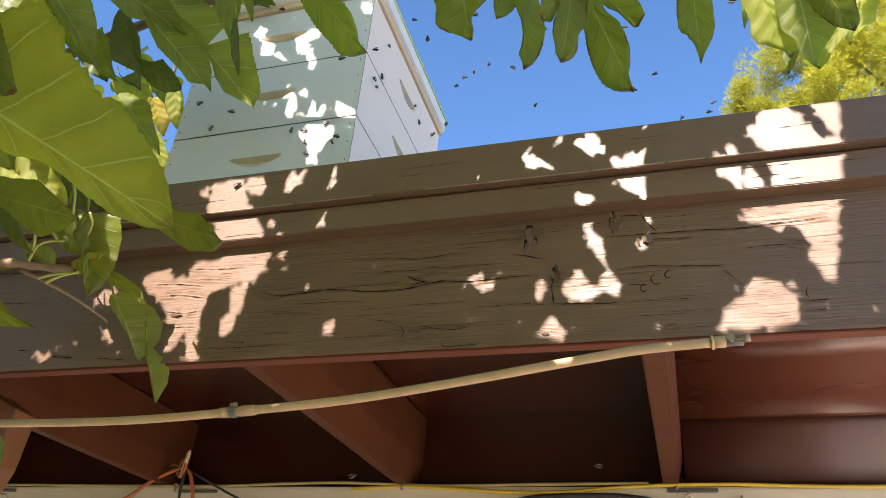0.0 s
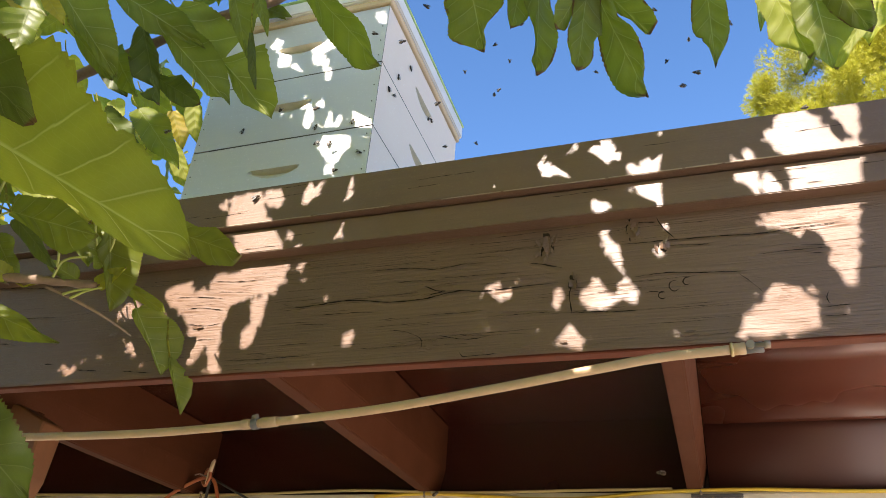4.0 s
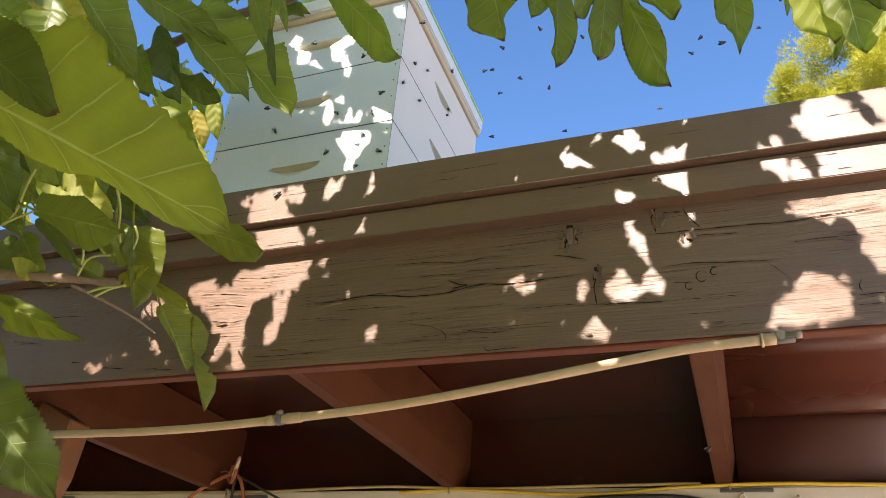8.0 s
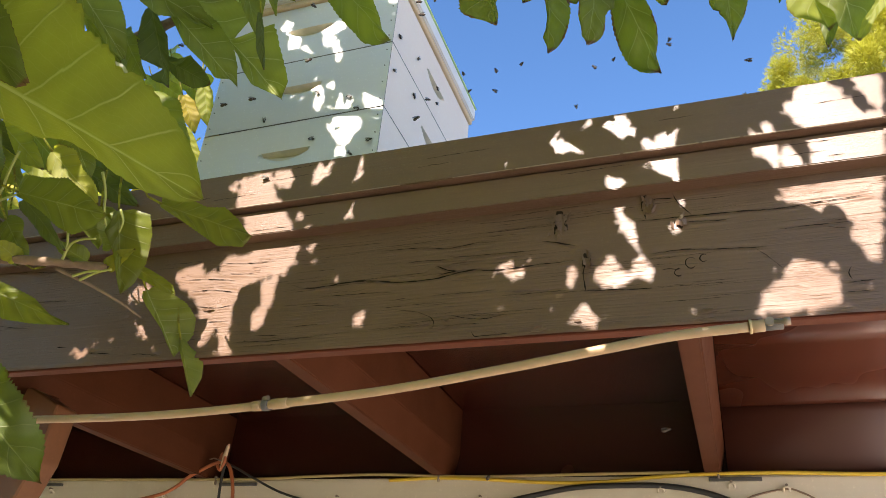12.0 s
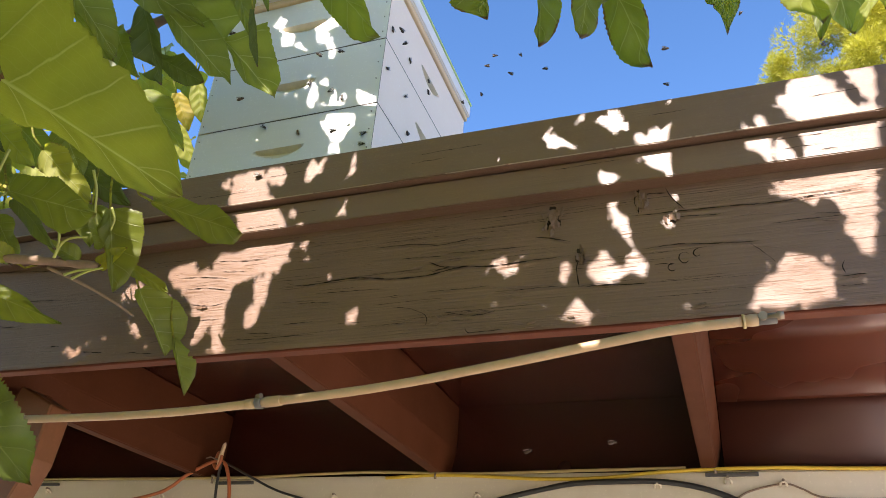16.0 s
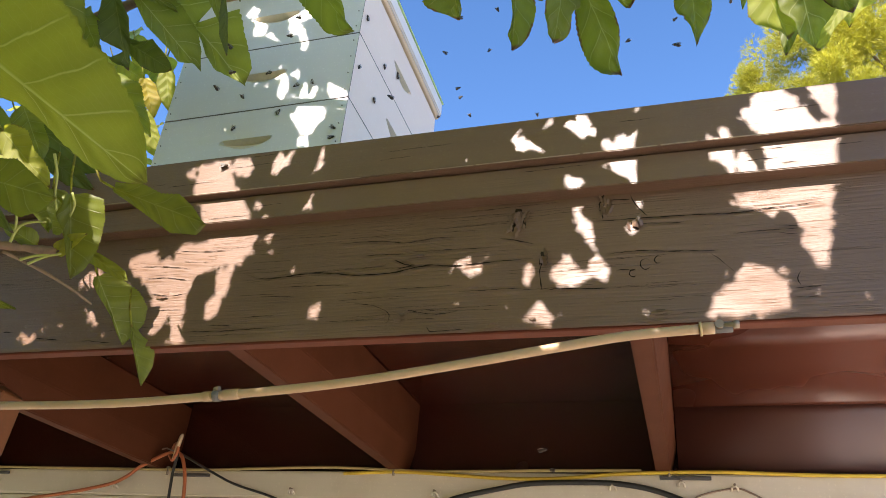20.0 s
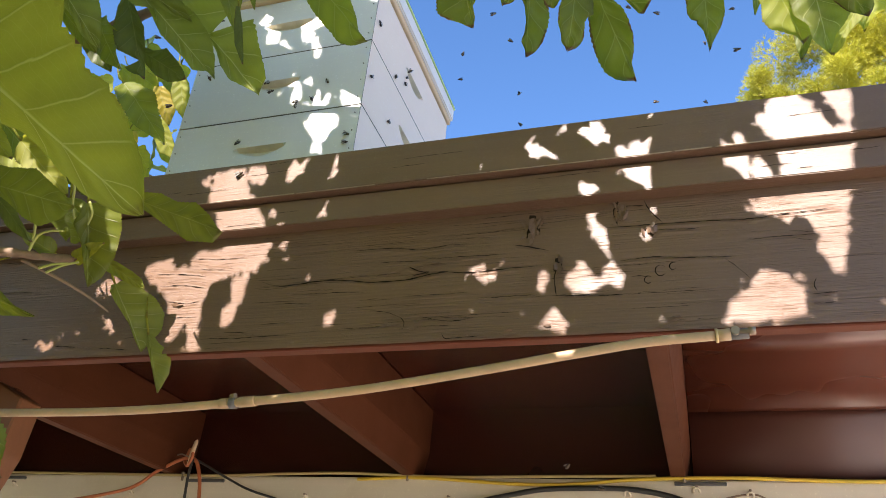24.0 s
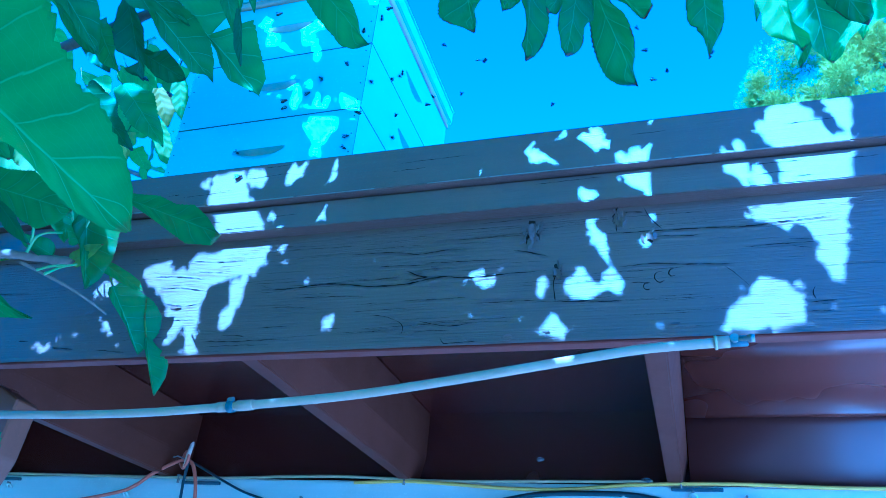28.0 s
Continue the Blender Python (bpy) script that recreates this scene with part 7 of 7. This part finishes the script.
# ---- pine beyond the roof ----
def pine():
    p = empty("pine_tree", pose(4.55, 11.4, GROUND_Z), "tall yellow-green pine tree standing beyond the roof", "tree")
    rng = random.Random(8)
    trunk = [(0, 0, 0), (0.05, 0, 4), (-0.05, 0.05, 8), (0.0, 0.0, 12.6)]
    part("trunk", tube(curve_pts(trunk, 6), [0.24 - 0.21 * i / 18 for i in range(19)], 10), M_BARK, p)
    tufts = []
    cen, rad = Vector((-0.3, -0.4, 10.4)), Vector((3.1, 2.8, 2.7))
    for k in range(470):
        d = Vector((rng.gauss(0, 1), rng.gauss(0, 1), rng.gauss(0, 1))).normalized()
        r = rng.uniform(0.4, 1.0) ** 0.6
        e = cen + Vector((d.x * rad.x, d.y * rad.y, d.z * rad.z)) * r
        root = Vector((0, 0, min(12.3, max(6.0, e.z - 0.6))))
        if k % 5 == 0:
            mid = (root + e) / 2 + Vector((0, 0, -0.15))
            part("limb", tube([root, mid, e], [0.05, 0.03, 0.012], 6), M_BARK, p)
        size = rng.uniform(0.32, 0.62)
        for q in range(200):
            o = Vector((rng.gauss(0, 1), rng.gauss(0, 1), rng.gauss(0, 1))).normalized() * size * 0.66 * rng.random() ** 0.45
            tufts.append((e + o, (o.normalized() + d * 0.6 + Vector((0, 0, 0.5))).normalized()))
    verts, faces = [], []
    for c, ax in tufts:
        s1 = ax.orthogonal().normalized()
        s2 = ax.cross(s1)
        for k in range(8):
            a = 2 * math.pi * k / 8 + rng.uniform(0, 0.5)
            w = s1 * math.cos(a) + s2 * math.sin(a)
            dr = (ax * rng.uniform(0.5, 1.0) + w * rng.uniform(0.3, 0.9)).normalized()
            ln = rng.uniform(0.05, 0.11)
            sd = dr.cross(ax + Vector((0.01, 0, 0))).normalized() * 0.0040
            o = len(verts)
            verts += [c - sd, c + sd, c + dr * ln + sd * 0.3, c + dr * ln - sd * 0.3]
            faces.append((o, o + 1, o + 2, o + 3))
    me = bpy.data.meshes.new("crown")
    me.from_pydata([v[:] for v in verts], [], faces)
    me.materials.append(M_NEEDLE)
    ob = new("crown", me)
    ob.parent = p
    tagged(ob, "feathery yellow-green needle tufts", kind="stuff")


def needle_mat():
    m, nt = mat("pine_needles")
    rnd = nt.nodes.new("ShaderNodeNewGeometry").outputs["Random Per Island"]
    v = geo_pos(nt)
    big = noise_tex(nt, v, 0.9, 3)
    c = mix_col(nt, rnd, (0.17, 0.18, 0.018), (0.30, 0.29, 0.03))
    c = mix_col(nt, ramp(nt, big, 0.4, 0.65), c, (0.38, 0.35, 0.03))
    finish(nt, c, 0.55, trans=((0.52, 0.52, 0.04), 0.45))
    return m


M_NEEDLE = needle_mat()
pine()


# ---- bees ----
def bee_mats():
    m, nt = mat("bee_body")
    v = obj_coord(nt)
    sep = nt.nodes.new("ShaderNodeSeparateXYZ")
    nt.links.new(v, sep.inputs[0])
    band = math_node(nt, "ABSOLUTE", math_node(nt, "SUBTRACT", math_node(nt, "FRACT", math_node(nt, "MULTIPLY", sep.outputs[0], 420.0)), 0.5))
    c = mix_col(nt, ramp(nt, band, 0.2, 0.3), (0.075, 0.042, 0.018), (0.016, 0.012, 0.009))
    finish(nt, c, 0.5, noise_tex(nt, v, 900, 2), 0.3, 0.0004)
    w, nt = mat("bee_wing")
    finish(nt, (0.26, 0.26, 0.25), 0.30, noise_tex(nt, obj_coord(nt), 700, 2), 0.3, 0.0003, trans=((0.45, 0.45, 0.45), 0.5))
    return m, w


M_BEE, M_WING = bee_mats()


def make_bee():
    """A honey bee, head along +x, about 13 mm long."""
    b = empty("honey_bee", pose(0, 0, 0), "small brown and black honey bee near the hive", "bee", "bees at the hive")

    def lump(name, c, r, tip=0.0):
        bm = bmesh.new()
        bmesh.ops.create_uvsphere(bm, u_segments=10, v_segments=8, radius=1)
        for v in bm.verts:
            k = 1 - tip * max(0, -v.co.x) ** 2
            v.co = Vector((c[0] + v.co.x * r[0], c[1] + v.co.y * r[1] * k, c[2] + v.co.z * r[2] * k))
        for f in bm.faces:
            f.smooth = True
        return part(name, bm, M_BEE, b)

    lump("abdomen", (-0.0045, 0, -0.0004), (0.0046, 0.0028, 0.0027), 0.5)
    lump("thorax", (0.0012, 0, 0.0003), (0.0026, 0.0026, 0.0025))
    lump("head", (0.0042, 0, 0), (0.0014, 0.0018, 0.0016))
    for sgn in (1, -1):
        bm = bmesh.new()
        rim = [(0.0012, 0.0008), (0.0012, 0.0018), (-0.0024, 0.0038), (-0.0064, 0.0044), (-0.0084, 0.0036), (-0.0080, 0.0020), (-0.0030, 0.0008)]
        vs = [bm.verts.new((x, sgn * y, 0.0022 + 0.12 * y)) for x, y in rim]
        lo = [bm.verts.new((x, sgn * y, 0.0021 + 0.12 * y)) for x, y in rim]
        bm.faces.new(vs)
        bm.faces.new(lo[::-1])
        for k in range(len(rim)):
            q = (k + 1) % len(rim)
            bm.faces.new((vs[k], lo[k], lo[q], vs[q]))
        bmesh.ops.recalc_face_normals(bm, faces=bm.faces)
        part("wing", bm, M_WING, b)
    return b


BEES = [make_bee()]
for k in range(68):
    BEES.append(copy_thing(BEES[0], pose(0, 0, 0)))


# ---- what moves ----
def fly(k):
    """A flying bee: it loops and hovers over the roof between the hive and the open sky."""
    rng = random.Random(100 + k)
    c = Vector((rng.uniform(-0.42, 0.42), rng.uniform(0.10, 0.75), 0))
    c.z = 0.98 + 0.30 * c.y + rng.uniform(0.02, 0.46)
    if k in (5, 17):
        c = Vector((rng.uniform(-0.3, 0.1), rng.uniform(0.15, 0.4), rng.uniform(0.40, 0.46)))
    elif k % 4 == 0:
        c = Vector((rng.uniform(-0.80, -0.35), rng.uniform(0.0, 0.12), rng.uniform(0.98, 1.35)))
    amp = [Vector((rng.uniform(0.04, 0.16), rng.uniform(0.03, 0.10), rng.uniform(0.03, 0.09))) for _ in range(3)]
    if k % 4 == 0:
        amp = [Vector((a.x, a.y * 0.15, a.z)) for a in amp]
    per = [rng.uniform(2.6, 6.5) / (j + 1) for j in range(3)]
    ph = [[rng.uniform(0, 6.28) for _ in range(3)] for _ in range(3)]

    def at(t):
        p = c.copy()
        for j in range(3):
            w = 2 * math.pi / per[j]
            p += Vector(amp[j][a] / (j + 1) * math.sin(w * t + ph[j][a]) for a in range(3))
        return p
    rows, last = [], None
    for i in range(0, 141):
        t = i * 0.2
        p, d = at(t), at(t + 0.05) - at(t - 0.05)
        yaw = math.degrees(math.atan2(d.y, d.x))
        if last is not None:
            step = (yaw - last + 180) % 360 - 180
            yaw = last + max(-70, min(70, step))
        last = yaw
        rows.append((t, pose(p.x, p.y, p.z, 0, -12, yaw)))
    return rows


def rest():
    """One bee sunning itself on the cap of the fascia, turning a little."""
    side = Matrix.Translation((-0.517, -0.0395, 0.764)) @ pose(0, 0, 0, 90, 0, 0)
    return [(t, side @ pose(0, 0, 0, 0, 0, a)) for t, a in ((0.0, 20), (7.0, 30), (12.0, -15), (18.0, -10), (23.0, 25), (28.0, 10))]


def crawl(k):
    """A bee walking about on the hive's front or side, stopping now and then."""
    rng = random.Random(300 + k)
    side = k % 2 == 1
    if side:
        a, z = rng.uniform(0.20, 0.60), rng.uniform(1.02, 1.38)
        z = max(z, 0.98 + 0.55 * (a - 0.17))
    else:
        a, z = rng.uniform(-0.80, -0.46), rng.uniform(0.97, 1.12)
    head = rng.uniform(0, 360)
    rows = []
    for i in range(0, 29):
        if rng.random() < 0.55:
            head += rng.uniform(-60, 60)
            a += 0.012 * math.cos(radians(head))
            z += 0.012 * math.sin(radians(head))
        if side:
            a, z = min(0.64, max(0.19, a)), min(1.40, max(0.98 + 0.5 * (a - 0.17), z))
            m = Matrix.Translation((-0.4385, a, z)) @ pose(0, 0, 0, 90, 0, 90) @ pose(0, 0, 0, 0, 0, head)
        else:
            a, z = min(-0.46, max(-0.84, a)), min(1.38, max(0.96, z))
            m = Matrix.Translation((a, 0.1685, z)) @ pose(0, 0, 0, 90, 0, 0) @ pose(0, 0, 0, 0, 0, head)
        rows.append((float(i), m))
    return rows


def sway(ob, k):
    """A leaf stirring in the wind about the foot of its blade."""
    rng = random.Random(500 + k)
    p = ob.location.copy()
    amp = rng.uniform(0.35, 0.9)
    f = [rng.uniform(0.5, 1.3) for _ in range(3)]
    q = [rng.uniform(0, 6.28) for _ in range(3)]
    return [(i * 0.4, pose(p.x, p.y, p.z, *(amp * math.sin(2 * math.pi * f[a] * i * 0.4 * 0.5 + q[a]) for a in range(3)))) for i in range(71)]


VIEW_AXIS = Vector((0.325, -0.802, -0.501)).normalized()


def motions():
    for k, b in enumerate(BEES):
        walk(b, rest() if k == 0 else fly(k) if k < 55 else crawl(k))
    for k, ob in enumerate(LEAVES):
        if ob is not big_leaf:
            walk(ob, sway(ob, k))
    walk(big_leaf, [(t, Matrix.Translation((x, y, z)) @ Matrix.Rotation(radians(-a), 4, VIEW_AXIS)) for t, x, y, z, a in (
        (0, 1.236, 1.028, 1.917, 3.0), (0.5, 1.228, 1.034, 1.913, 2.9), (1, 1.223, 1.039, 1.918, 2.7), (1.5, 1.226, 1.035, 1.915, 2.6), (2, 1.234, 1.031, 1.912, 2.4),
        (2.5, 1.242, 1.025, 1.913, 2.3), (3, 1.241, 1.024, 1.912, 2.1), (3.5, 1.241, 1.023, 1.905, 2.0), (5.5, 1.243, 1.027, 1.914, 0.3), (6, 1.243, 1.027, 1.912, 0.2),
        (6.5, 1.239, 1.028, 1.911, 0.2), (7, 1.245, 1.027, 1.915, 0.1), (7.5, 1.252, 1.023, 1.912, 0.1), (8, 1.248, 1.024, 1.911, 0.0), (8.5, 1.248, 1.027, 1.912, 0.1),
        (9, 1.249, 1.023, 1.915, 0.2), (9.5, 1.245, 1.025, 1.914, 0.3), (10, 1.243, 1.027, 1.912, 0.4), (10.5, 1.245, 1.029, 1.917, 0.6), (11, 1.248, 1.030, 1.918, 0.7),
        (11.5, 1.244, 1.029, 1.917, 0.8), (12, 1.242, 1.029, 1.922, 0.9), (12.5, 1.236, 1.033, 1.923, 1.0), (14.5, 1.243, 1.032, 1.925, 2.5), (15, 1.249, 1.030, 1.926, 3.0),
        (15.5, 1.245, 1.031, 1.931, 3.7), (16, 1.244, 1.030, 1.931, 4.3), (16.5, 1.246, 1.027, 1.933, 5.0), (17, 1.248, 1.032, 1.938, 5.7), (17.5, 1.245, 1.033, 1.941, 6.3),
        (18, 1.247, 1.033, 1.943, 7.0), (18.5, 1.247, 1.030, 1.941, 7.3), (19, 1.250, 1.031, 1.943, 7.7), (19.5, 1.246, 1.036, 1.947, 8.1), (20, 1.247, 1.035, 1.948, 8.4),
        (20.5, 1.246, 1.035, 1.948, 8.6), (21, 1.246, 1.037, 1.948, 8.8), (21.5, 1.249, 1.035, 1.947, 9.0), (23.5, 1.249, 1.031, 1.945, 11.0), (24, 1.242, 1.029, 1.940, 11.1),
        (24.5, 1.246, 1.028, 1.937, 11.2), (25, 1.238, 1.031, 1.933, 11.3), (25.5, 1.236, 1.031, 1.935, 11.4), (26, 1.232, 1.033, 1.931, 11.6), (26.5, 1.234, 1.029, 1.932, 11.7),
        (27, 1.243, 1.028, 1.937, 11.8), (27.5, 1.243, 1.032, 1.938, 11.9), (28, 1.235, 1.030, 1.937, 12.0))])


motions()
